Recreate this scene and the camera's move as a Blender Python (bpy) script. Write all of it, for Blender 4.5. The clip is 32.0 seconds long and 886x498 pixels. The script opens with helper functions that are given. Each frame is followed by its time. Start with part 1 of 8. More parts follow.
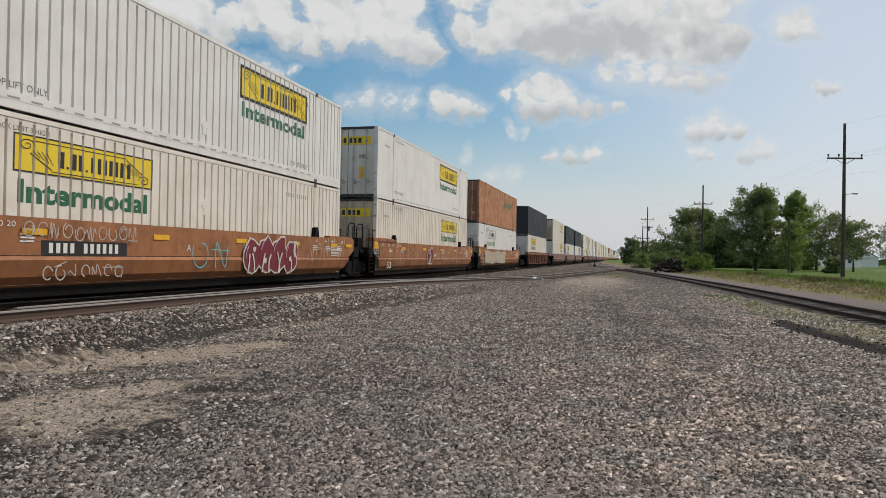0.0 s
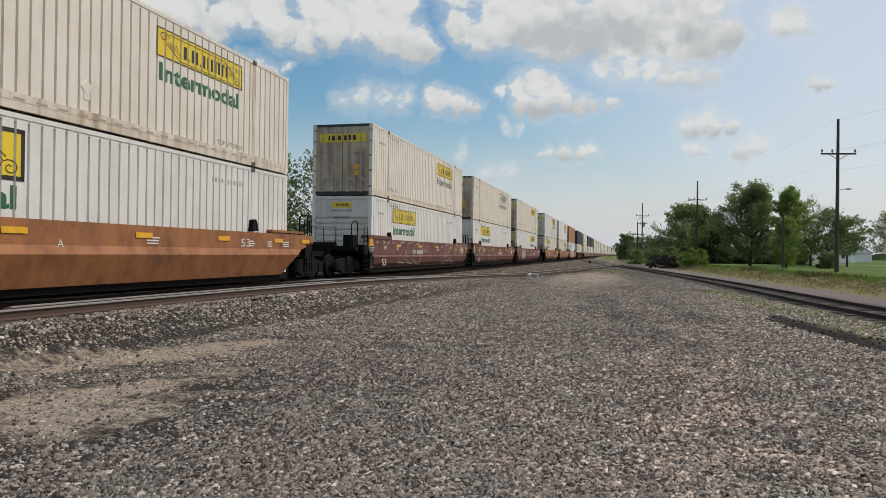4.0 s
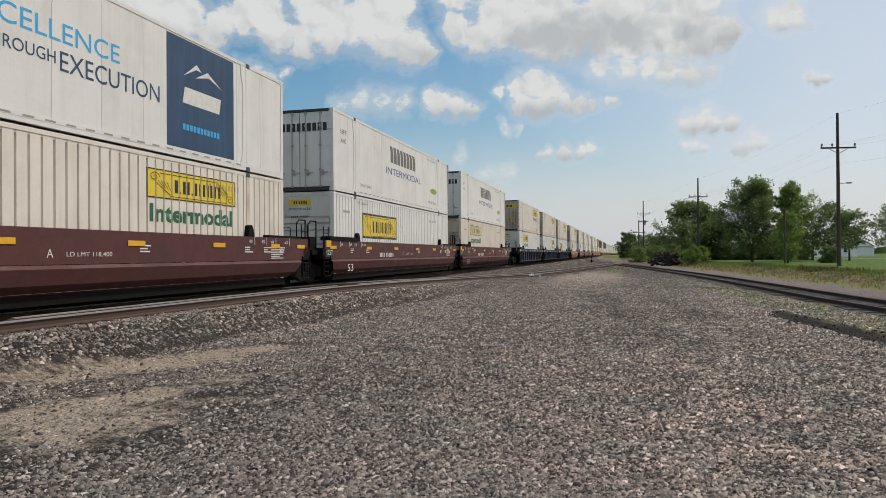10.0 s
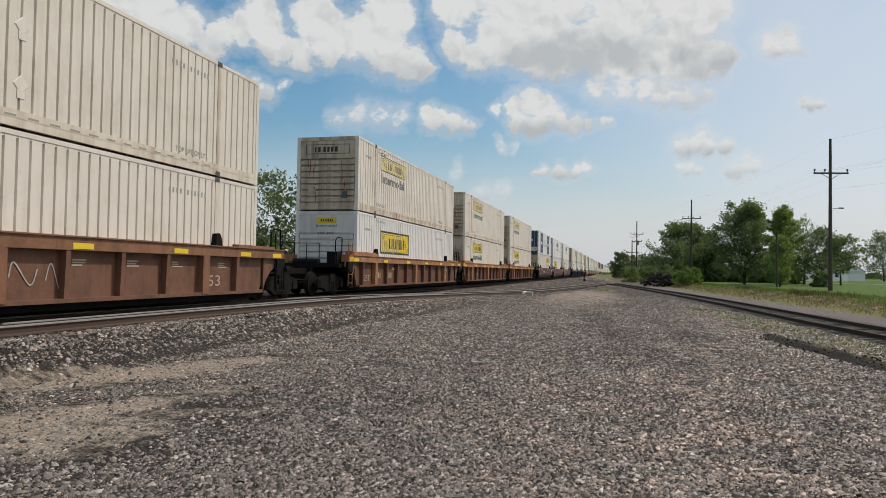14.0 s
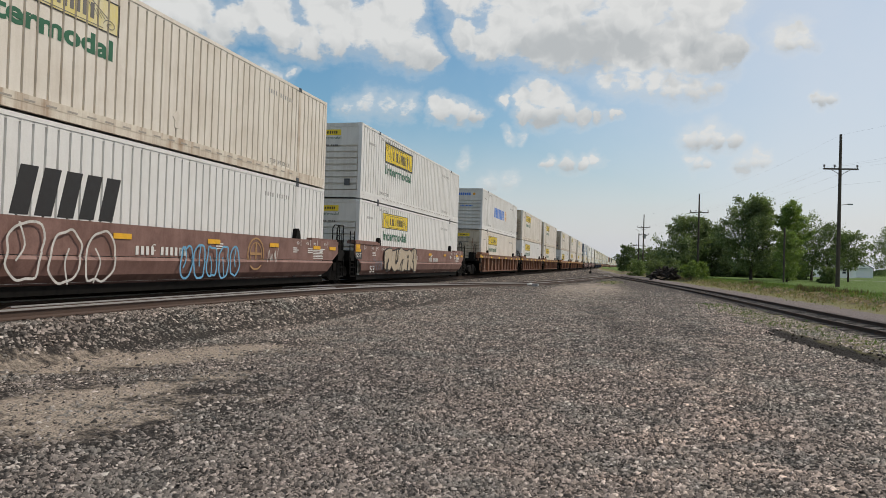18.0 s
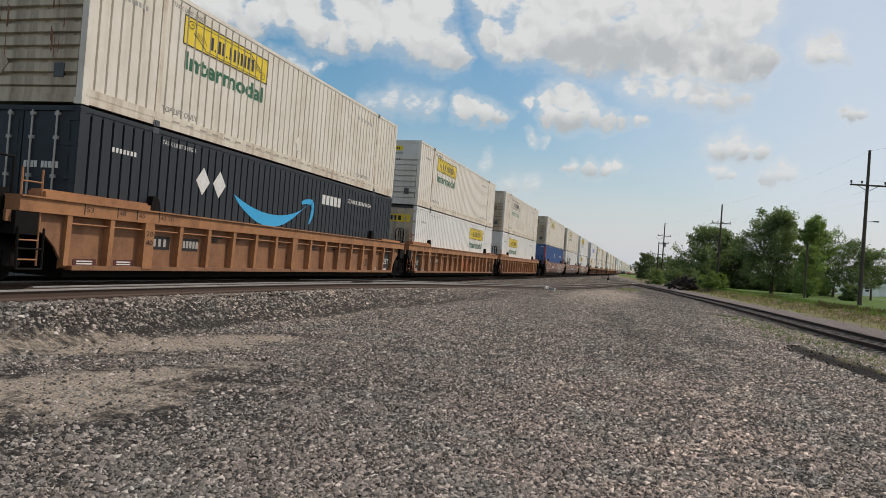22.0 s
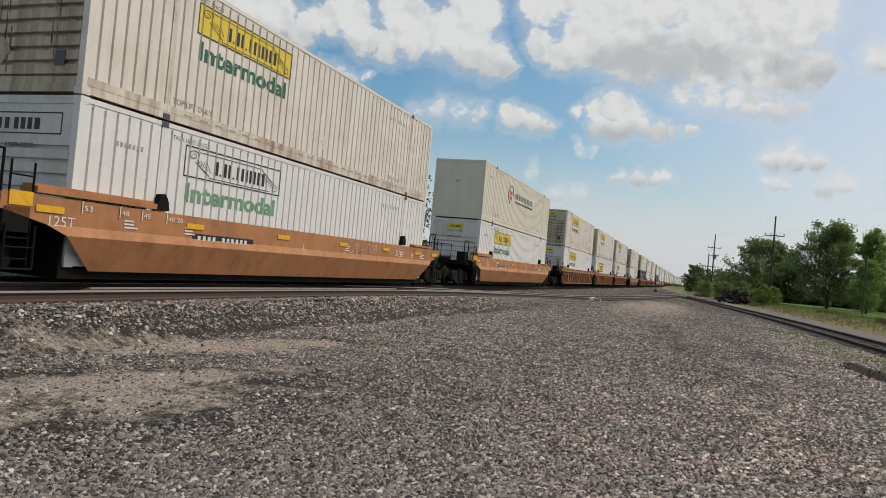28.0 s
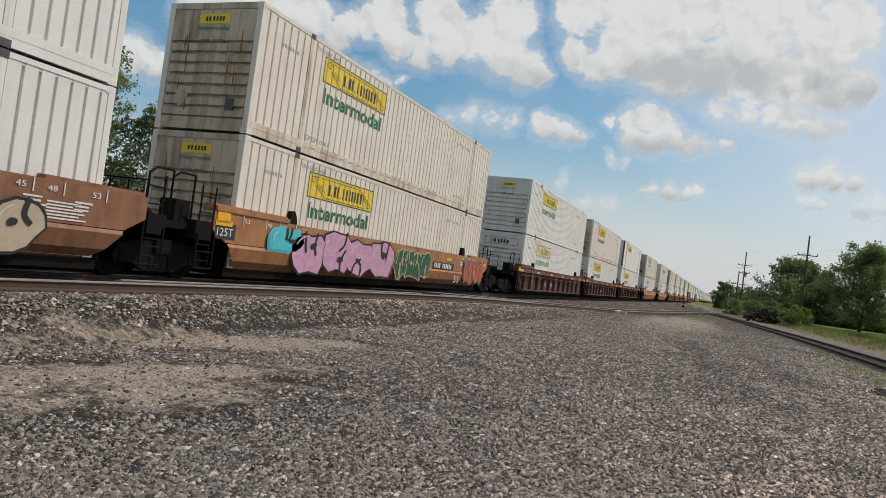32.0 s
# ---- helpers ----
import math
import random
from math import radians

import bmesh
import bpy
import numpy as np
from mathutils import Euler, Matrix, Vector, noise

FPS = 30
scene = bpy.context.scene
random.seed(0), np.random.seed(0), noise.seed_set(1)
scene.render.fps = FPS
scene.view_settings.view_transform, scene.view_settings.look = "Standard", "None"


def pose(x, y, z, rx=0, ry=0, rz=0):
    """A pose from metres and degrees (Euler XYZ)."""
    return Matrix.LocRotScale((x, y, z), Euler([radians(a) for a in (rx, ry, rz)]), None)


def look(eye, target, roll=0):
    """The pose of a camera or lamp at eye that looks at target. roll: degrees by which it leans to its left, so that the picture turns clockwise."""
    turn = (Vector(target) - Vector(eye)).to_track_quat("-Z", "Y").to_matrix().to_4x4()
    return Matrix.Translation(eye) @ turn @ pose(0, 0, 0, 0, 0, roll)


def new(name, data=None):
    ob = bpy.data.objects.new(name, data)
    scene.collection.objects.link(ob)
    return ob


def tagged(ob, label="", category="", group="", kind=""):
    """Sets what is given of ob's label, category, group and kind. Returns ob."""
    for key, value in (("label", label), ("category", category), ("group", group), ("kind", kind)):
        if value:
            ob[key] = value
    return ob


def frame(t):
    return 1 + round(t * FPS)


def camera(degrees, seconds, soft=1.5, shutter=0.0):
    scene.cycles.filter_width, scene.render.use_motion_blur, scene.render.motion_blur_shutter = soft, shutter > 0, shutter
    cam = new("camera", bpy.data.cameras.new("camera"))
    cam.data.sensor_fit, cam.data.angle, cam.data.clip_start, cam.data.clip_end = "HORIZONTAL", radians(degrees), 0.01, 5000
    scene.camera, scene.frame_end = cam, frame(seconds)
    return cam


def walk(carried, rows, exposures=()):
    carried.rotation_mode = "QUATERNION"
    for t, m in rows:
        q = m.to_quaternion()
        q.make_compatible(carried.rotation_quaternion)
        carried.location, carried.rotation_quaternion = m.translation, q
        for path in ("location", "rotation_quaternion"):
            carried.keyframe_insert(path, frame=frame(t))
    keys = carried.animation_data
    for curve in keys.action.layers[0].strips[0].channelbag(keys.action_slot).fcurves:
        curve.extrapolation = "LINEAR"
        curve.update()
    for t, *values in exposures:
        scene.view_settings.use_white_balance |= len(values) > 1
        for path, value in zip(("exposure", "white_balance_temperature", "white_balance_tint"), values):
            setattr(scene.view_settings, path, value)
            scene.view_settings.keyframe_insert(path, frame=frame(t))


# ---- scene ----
cam = camera(64.43, 32.0, soft=0.7, shutter=0.0)
EYE = 1.65
walk(cam, [
    (0.0, pose(0, 0, EYE, 90.53, -1.02, 14.88)),
    (0.5, pose(0, 0, EYE, 90.58, -1.34, 14.78)),
    (1.0, pose(0, 0, EYE, 90.52, -0.90, 15.00)),
    (1.5, pose(0, 0, EYE, 90.86, -0.72, 14.10)),
    (2.0, pose(0, 0, EYE, 90.79, -0.56, 13.20)),
    (2.5, pose(0, 0, EYE, 90.59, -0.92, 13.38)),
    (3.0, pose(0, 0, EYE, 90.40, -1.10, 13.93)),
    (3.5, pose(0, 0, EYE, 90.26, -0.73, 14.63)),
    (5.5, pose(0, 0, EYE, 90.47, -0.86, 13.78)),
    (6.0, pose(0, 0, EYE, 90.50, -0.26, 14.77)),
    (6.5, pose(0, 0, EYE, 90.67, -0.36, 15.73)),
    (7.0, pose(0, 0, EYE, 90.53, -0.27, 15.61)),
    (7.5, pose(0, 0, EYE, 90.07, -0.38, 15.91)),
    (8.0, pose(0, 0, EYE, 90.15, 0.30, 15.29)),
    (8.5, pose(0, 0, EYE, 90.44, 0.37, 14.80)),
    (9.0, pose(0, 0, EYE, 90.33, 0.15, 14.63)),
    (9.5, pose(0, 0, EYE, 90.45, -0.00, 14.65)),
    (10.0, pose(0, 0, EYE, 90.47, 0.43, 14.63)),
    (10.5, pose(0, 0, EYE, 90.12, -0.17, 14.25)),
    (11.0, pose(0, 0, EYE, 90.46, -0.59, 14.07)),
    (11.5, pose(0, 0, EYE, 90.82, -0.70, 14.46)),
    (12.0, pose(0, 0, EYE, 91.05, -0.94, 14.79)),
    (12.5, pose(0, 0, EYE, 91.48, -0.97, 13.97)),
    (13.0, pose(0, 0, EYE, 91.79, -0.49, 14.38)),
    (13.5, pose(0, 0, EYE, 91.19, -1.17, 13.93)),
    (14.0, pose(0, 0, EYE, 91.73, -0.92, 14.08)),
    (14.5, pose(0, 0, EYE, 91.95, -0.70, 14.17)),
    (16.5, pose(0, 0, EYE, 91.08, -0.71, 12.94)),
    (17.0, pose(0, 0, EYE, 91.44, -0.79, 13.64)),
    (17.5, pose(0, 0, EYE, 91.34, -1.51, 13.95)),
    (18.0, pose(0, 0, EYE, 90.93, -1.81, 14.56)),
    (18.5, pose(0, 0, EYE, 91.53, -1.99, 15.87)),
    (19.0, pose(0, 0, EYE, 90.83, -3.07, 16.07)),
    (19.5, pose(0, 0, EYE, 90.78, -3.13, 16.73)),
    (20.0, pose(0, 0, EYE, 91.12, -3.30, 16.60)),
    (20.5, pose(0, 0, EYE, 90.77, -3.67, 16.39)),
    (21.0, pose(0, 0, EYE, 90.23, -4.00, 15.98)),
    (21.5, pose(0, 0, EYE, 90.80, -3.83, 15.96)),
    (22.0, pose(0, 0, EYE, 90.80, -4.36, 15.99)),
    (22.5, pose(0, 0, EYE, 91.21, -4.18, 16.46)),
    (23.0, pose(0, 0, EYE, 91.16, -4.66, 16.76)),
    (23.5, pose(0, 0, EYE, 91.26, -4.77, 17.94)),
    (24.0, pose(0, 0, EYE, 90.98, -4.75, 18.14)),
    (24.5, pose(0, 0, EYE, 90.66, -5.08, 17.76)),
    (25.0, pose(0, 0, EYE, 90.76, -5.42, 17.78)),
    (25.5, pose(0, 0, EYE, 90.70, -4.83, 18.86)),
    (27.5, pose(0, 0, EYE, 91.08, -4.75, 19.87)),
    (28.0, pose(0, 0, EYE, 91.17, -5.29, 19.63)),
    (28.5, pose(0, 0, EYE, 91.50, -5.47, 19.04)),
    (29.0, pose(0, 0, EYE, 91.23, -6.19, 18.35)),
    (29.5, pose(0, 0, EYE, 91.17, -6.92, 17.92)),
    (30.0, pose(0, 0, EYE, 91.56, -6.76, 18.55)),
    (30.5, pose(0, 0, EYE, 91.71, -7.19, 19.54)),
    (31.0, pose(0, 0, EYE, 91.58, -7.59, 20.42)),
    (31.5, pose(0, 0, EYE, 91.35, -7.79, 21.38)),
    (32.0, pose(0, 0, EYE, 91.41, -7.64, 21.75)),
], [(0.0, 0.0, 6950, 12), (32.0, 0.0, 6950, 12)])

# ---- world, sun ----
def sky_world():
    w = bpy.data.worlds.new("world")
    scene.world = w
    w.use_nodes = True
    nt = w.node_tree
    nt.nodes.clear()
    N, L = nt.nodes.new, nt.links.new

    def m(op, a, b=None, c=None):
        n = N("ShaderNodeMath")
        n.operation = op
        for i, v in enumerate((a, b, c)):
            if v is None:
                continue
            if isinstance(v, (int, float)):
                n.inputs[i].default_value = v
            else:
                L(v, n.inputs[i])
        return n.outputs[0]

    def rng(v, a, b, c, d, smooth=True):
        n = N("ShaderNodeMapRange")
        n.interpolation_type = "SMOOTHSTEP" if smooth else "LINEAR"
        L(v, n.inputs[0])
        for i, q in enumerate((a, b, c, d)):
            n.inputs[i + 1].default_value = q
        return n.outputs[0]

    tc = N("ShaderNodeTexCoord")
    sep = N("ShaderNodeSeparateXYZ")
    L(tc.outputs["Generated"], sep.inputs[0])
    x, y, z = sep.outputs
    az = m("MULTIPLY", m("ARCTAN2", m("MULTIPLY", x, -1), y), 57.2958)
    el = m("MULTIPLY", m("ARCSINE", z), 57.2958)
    def tex(scale, detail, rough, vec, distort=0.0):
        n = N("ShaderNodeTexNoise")
        n.inputs["Scale"].default_value, n.inputs["Detail"].default_value = scale, detail
        n.inputs["Roughness"].default_value, n.inputs["Distortion"].default_value = rough, distort
        L(vec, n.inputs["Vector"])
        return n

    def vec(op, a, b, c=None):
        n = N("ShaderNodeVectorMath")
        n.operation = op
        for i, v in enumerate((a, b, c)):
            if v is None:
                continue
            if isinstance(v, tuple):
                n.inputs[i].default_value = v
            else:
                L(v, n.inputs[i])
        return n.outputs["Value" if op == "DISTANCE" else "Vector"]

    comb = N("ShaderNodeCombineXYZ")
    L(az, comb.inputs[0])
    L(el, comb.inputs[1])
    flat = comb.outputs[0]
    # billows: the place is bent by noise at three sizes before the puffs are met
    w1, w2 = tex(0.33, 2, 0.5, flat), tex(1.1, 4, 0.5, flat)
    bent = vec("MULTIPLY_ADD", w1.outputs["Color"], (2.8, 1.8, 0.0), vec("ADD", flat, (-1.4, -0.9, 0.0)))
    bent = vec("MULTIPLY_ADD", w2.outputs["Color"], (1.2, 0.9, 0.0), vec("ADD", bent, (-0.6, -0.45, 0.0)))
    n2 = tex(0.055, 6, 0.6, flat)
    fine = tex(1.3, 6, 0.6, vec("MULTIPLY", flat, (1.0, 1.6, 1.0)), 0.2)
    # relief inside a cloud: the same noise met a little towards the light
    r1, r2 = tex(0.5, 3, 0.45, vec("ADD", bent, (-0.4, 0.55, 0.0))), tex(0.5, 3, 0.45, bent)
    relief = m("MULTIPLY", m("SUBTRACT", r1.outputs[0], r2.outputs[0]), 1.7)
    ragged = m("MULTIPLY", m("SUBTRACT", fine.outputs[0], 0.5), 0.75)
    dens, wsum, lsum = None, 0.001, 0.0
    # weight, middle and half of its height in degrees, softness, then puffs of azimuth, elevation and radius
    for k, mid, half, soft, puffs in CLOUDS:
        g = None
        for a, e, r in puffs:
            q = m("MULTIPLY_ADD", vec("DISTANCE", bent, (a, e, 0.0)), -0.93 / r, 1.0)
            g = q if g is None else m("SMOOTH_MAX", g, q, 0.45)
        g = m("MULTIPLY", m("MAXIMUM", g, -1.5), soft)
        g = m("MINIMUM", g, k)
        near = m("MAXIMUM", m("ADD", g, 0.25), 0.0)
        wsum = m("ADD", wsum, near)
        lsum = m("MULTIPLY_ADD", near, m("MULTIPLY_ADD", el, -0.5 / half, 0.5 + 0.5 * mid / half), lsum)
        dens = g if dens is None else m("MAXIMUM", dens, g)
    low = m("MINIMUM", m("MAXIMUM", m("DIVIDE", lsum, wsum), 0.0), 1.0)
    # the rest of the sky: broken cloud of the same kind
    rest = rng(n2.outputs[0], 0.46, 0.62, -1.0, 0.9)
    far = m("MAXIMUM", rng(el, 23.5, 28, 0, 1), m("MAXIMUM", rng(az, 53, 60, 0, 1), rng(az, -16, -24, 0, 1)))
    far = m("MULTIPLY", far, rng(el, 2, 10, 0, 1))
    dens = m("ADD", m("MULTIPLY", dens, m("SUBTRACT", 1.0, far)), m("MULTIPLY", rest, far))
    dens = m("ADD", dens, ragged)
    # crisp tops, hazy skirts
    cover = m("MAXIMUM", rng(dens, -0.05, 0.46, 0.0, 1.0), rng(dens, -0.6, 0.3, 0.0, 0.4))
    thick = m("MULTIPLY", rng(dens, -0.25, 0.3, 0.2, 1.0), rng(low, 0.42, 0.98, 0.0, 0.85))
    # the grey heart of the large cloud
    gx, gy = m("DIVIDE", m("SUBTRACT", az, 3.5), 7.0), m("DIVIDE", m("SUBTRACT", el, 17.0), 1.9)
    heart = rng(m("ADD", m("ADD", m("MULTIPLY", gx, gx), m("MULTIPLY", gy, gy)), m("MULTIPLY", m("SUBTRACT", r2.outputs[0], 0.5), 2.6)), 1.4, 0.0, 0.0, 0.9)
    thick = m("MAXIMUM", m("ADD", thick, m("MULTIPLY", relief, rng(dens, 0.05, 0.5, 0.0, 1.0))), heart)
    thick = m("MINIMUM", m("MAXIMUM", thick, 0.0), 1.0)
    sky = N("ShaderNodeTexSky")
    sky.sky_type, sky.sun_disc = "NISHITA", False
    sky.sun_elevation, sky.sun_rotation = radians(SUN_EL), radians(SUN_AZ)
    sky.air_density, sky.dust_density, sky.ozone_density = 1.0, 2.2, 1.6
    hs = N("ShaderNodeHueSaturation")
    hs.inputs["Saturation"].default_value, hs.inputs["Value"].default_value = 1.4, SKY_GAIN
    hs.inputs["Hue"].default_value = 0.485
    L(sky.outputs[0], hs.inputs["Color"])
    # thin veil, whiter towards the horizon and towards the sun's side
    veil = m("MAXIMUM", rng(el, 0, 12, 0.8, 0.0), rng(az, 16, -14, 0.0, 0.62))
    veil = m("MINIMUM", m("ADD", veil, m("MULTIPLY", m("SUBTRACT", n2.outputs[0], 0.45), 0.5)), 0.9)
    v1 = N("ShaderNodeMix")
    v1.data_type = "RGBA"
    L(m("MAXIMUM", veil, 0.0), v1.inputs[0])
    L(hs.outputs[0], v1.inputs["A"])
    v1.inputs["B"].default_value = (*VEIL, 1)
    shade = N("ShaderNodeMix")
    shade.data_type = "RGBA"
    L(thick, shade.inputs[0])
    shade.inputs["A"].default_value = (*CLOUD_LIT, 1)
    shade.inputs["B"].default_value = (*CLOUD_SHADE, 1)
    v2 = N("ShaderNodeMix")
    v2.data_type = "RGBA"
    L(m("MULTIPLY", cover, rng(el, 1.5, 9, 0.25, 0.96)), v2.inputs[0])
    L(v1.outputs["Result"], v2.inputs["A"])
    L(shade.outputs["Result"], v2.inputs["B"])
    bg = N("ShaderNodeBackground")
    bg.inputs[1].default_value = SKY_STRENGTH
    L(v2.outputs["Result"], bg.inputs[0])
    out = N("ShaderNodeOutputWorld")
    L(bg.outputs[0], out.inputs[0])


CLOUDS = (
    (1.0, 12.6, 1.5, 1.0, ((10.3, 13.0, 0.6), (8.7, 13.5, 1.0), (7.3, 13.8, 1.1), (6.0, 13.3, 1.0), (7.9, 12.3, 1.1), (6.4, 12.0, 1.1), (4.9, 12.3, 1.0), (3.6, 11.8, 0.9), (2.2, 11.6, 0.6), (1.1, 11.6, 0.4))),
    (1.0, 12.1, 1.1, 1.0, ((15.6, 12.5, 0.7), (14.6, 12.3, 1.0), (13.4, 12.0, 1.0), (12.3, 11.6, 0.7), (15.2, 11.5, 0.7))),
    (0.26, 12.1, 1.2, 0.6, ((21.2, 12.3, 1.0), (19.4, 12.1, 0.9), (17.9, 12.2, 0.9), (22.8, 12.0, 0.7))),
    (0.7, 8.2, 0.7, 0.9, ((2.6, 8.5, 0.6), (3.5, 8.3, 0.65), (4.8, 8.2, 0.65), (6.1, 8.1, 0.45))),
    (0.36, 10.0, 0.9, 0.75, ((-5.8, 10.3, 0.9), (-4.7, 9.9, 0.9), (-6.7, 9.9, 0.8), (-7.8, 9.7, 0.6))),
    (0.3, 8.1, 0.6, 0.75, ((-5.1, 8.1, 0.65), (-4.3, 8.4, 0.4), (-6.0, 8.1, 0.4), (-8.4, 7.9, 0.65), (-9.3, 8.2, 0.6), (-10.0, 8.2, 0.4))),
    (0.36, 12.4, 0.5, 0.9, ((-13.4, 12.4, 0.5), (-14.1, 12.4, 0.4), (-12.9, 12.4, 0.3))),
    (1.0, 17.4, 2.6, 1.2, ((30.5, 18.2, 1.5), (28.0, 17.1, 1.5), (25.9, 16.8, 1.4), (28.8, 19.0, 2.0), (23.6, 17.6, 1.6), (21.4, 18.2, 2.0), (19.2, 17.4, 1.9), (17.2, 16.5, 1.5), (16.0, 15.9, 0.9), (19.2, 19.6, 2.4), (24.7, 19.5, 2.0))),
    (0.36, 14.0, 1.2, 0.75, ((29.6, 13.8, 1.0), (28.3, 13.5, 0.9), (30.7, 14.1, 0.8), (27.0, 14.3, 0.5))),
    (1.0, 18.0, 3.6, 1.3, ((13.5, 17.8, 1.3), (11.7, 17.0, 1.4), (9.7, 18.3, 2.2), (6.9, 17.6, 2.3), (4.4, 17.1, 2.0), (2.1, 17.5, 2.4), (-0.6, 16.9, 2.3), (-3.0, 16.9, 2.3), (-5.1, 16.3, 1.8), (-6.8, 16.0, 1.5), (-7.8, 16.4, 0.9), (-6.1, 20.0, 2.3))),
    (1.0, 20.5, 4.0, 1.4, ((5.5, 20.1, 2.8), (-0.2, 20.0, 2.8), (-5.0, 19.0, 2.4), (13.3, 21.1, 2.3), (8.9, 21.8, 3.2), (4.6, 22.7, 3.7), (-1.6, 22.3, 3.7))),
    (0.42, 14.0, 1.6, 0.7, ((1.7, 14.7, 1.0), (0.0, 14.2, 1.1), (-1.8, 14.2, 1.2), (-3.5, 14.1, 1.3), (-5.0, 13.8, 1.1), (-6.4, 13.5, 0.7))),
    (0.4, 16.6, 1.2, 0.9, ((-11.1, 16.6, 1.1), (-12.0, 16.8, 0.9), (-12.6, 16.2, 0.6))),
    (0.8, 12.4, 1.8, 1.0, ((51.7, 12.8, 1.1), (49.7, 12.5, 1.6), (47.8, 12.2, 1.6), (45.9, 12.0, 1.3), (44.3, 11.8, 0.6))),
    (1.0, 17.8, 2.6, 1.2, ((43.0, 16.9, 2.1), (40.4, 19.0, 2.8), (35.0, 17.5, 2.1), (32.6, 16.4, 1.2), (31.9, 17.9, 1.2), (37.5, 18.4, 2.3))),
    (0.2, 6.5, 0.8, 0.8, ((9.5, 6.4, 0.7), (11.0, 6.2, 0.6), (13.0, 8.3, 0.6), (9.4, 10.3, 0.5), (8.2, 10.3, 0.5))))
SUN_EL, SUN_AZ = 52, 58          # degrees; azimuth clockwise from the track's direction
SKY_STRENGTH, SKY_GAIN = 0.1, 1.25
VEIL = (6.3, 7.0, 8.0)
CLOUD_LIT, CLOUD_SHADE = (6.9, 7.3, 7.55), (4.35, 4.8, 5.15)
sky_world()
sun = bpy.data.lights.new("sun", "SUN")
sun.energy, sun.angle, sun.color = 2.6, radians(0.7), (1.0, 0.95, 0.86)
sun_ob = new("sun", sun)
sd = Vector((math.sin(radians(SUN_AZ)) * math.cos(radians(SUN_EL)), math.cos(radians(SUN_AZ)) * math.cos(radians(SUN_EL)), math.sin(radians(SUN_EL))))
sun_ob.matrix_world = look(sd * 200, (0, 0, 0))
scene.view_settings.exposure = 0.0


# ---- materials ----
MATS = {}


class Nodes:
    """A short way to write node materials."""

    def __init__(self, name):
        self.mat = bpy.data.materials.new(name)
        self.mat.use_nodes = True
        self.nt = self.mat.node_tree
        self.bsdf = self.nt.nodes["Principled BSDF"]
        self.tc = self.nt.nodes.new("ShaderNodeTexCoord")
        MATS[name] = self.mat

    def n(self, kind, **sockets):
        node = self.nt.nodes.new(kind)
        for k, v in sockets.items():
            self.put(node.inputs[k.replace("_", " ")], v)
        return node

    def put(self, socket, v):
        if hasattr(v, "is_output"):
            self.nt.links.new(v, socket)
        elif isinstance(v, tuple) and len(v) == 3 and socket.type == "RGBA":
            socket.default_value = (*v, 1)
        else:
            socket.default_value = v

    def coords(self, scale=(1, 1, 1), shift=None):
        mp = self.n("ShaderNodeMapping")
        self.put(mp.inputs["Vector"], self.tc.outputs["Object"])
        mp.inputs["Scale"].default_value = scale
        if shift is not None:
            self.put(mp.inputs["Location"], shift)
        return mp.outputs[0]

    def noise(self, scale, detail=4, rough=0.55, vec=None):
        node = self.n("ShaderNodeTexNoise", Scale=scale, Detail=detail, Roughness=rough)
        self.put(node.inputs["Vector"], vec if vec is not None else self.tc.outputs["Object"])
        return node.outputs[0]

    def voronoi(self, scale, vec=None, feature="F1", rnd=1.0):
        node = self.n("ShaderNodeTexVoronoi", Scale=scale, Randomness=rnd)
        node.feature = feature
        self.put(node.inputs["Vector"], vec if vec is not None else self.tc.outputs["Object"])
        return node

    def math(self, op, a, b=0.0, c=0.0):
        node = self.n("ShaderNodeMath")
        node.operation = op
        for i, v in enumerate((a, b, c)):
            self.put(node.inputs[i], v)
        return node.outputs[0]

    def ramp(self, v, *stops):
        node = self.n("ShaderNodeValToRGB")
        self.put(node.inputs[0], v)
        els = node.color_ramp.elements
        while len(els) < len(stops):
            els.new(0.5)
        for e, (p, c) in zip(els, stops):
            e.position = p
            e.color = (*c, 1) if isinstance(c, tuple) else (c, c, c, 1)
        return node.outputs[0]

    def mix(self, f, a, b, mode="MIX"):
        node = self.n("ShaderNodeMix")
        node.data_type, node.blend_type = "RGBA", mode
        self.put(node.inputs[0], f)
        self.put(node.inputs["A"], a)
        self.put(node.inputs["B"], b)
        return node.outputs["Result"]

    def bump(self, h, strength=0.5, dist=0.02, prev=None):
        node = self.n("ShaderNodeBump", Strength=strength, Distance=dist, Height=h)
        if prev is not None:
            self.put(node.inputs["Normal"], prev)
        return node.outputs[0]

    def random(self):
        return self.n("ShaderNodeObjectInfo").outputs["Random"]

    def done(self, color, rough=0.6, metal=0.0, normal=None, spec=None):
        self.put(self.bsdf.inputs["Base Color"], color)
        self.put(self.bsdf.inputs["Roughness"], rough)
        self.put(self.bsdf.inputs["Metallic"], metal)
        if normal is not None:
            self.put(self.bsdf.inputs["Normal"], normal)
        if spec is not None:
            self.put(self.bsdf.inputs["Specular IOR Level"], spec)
        return self.mat


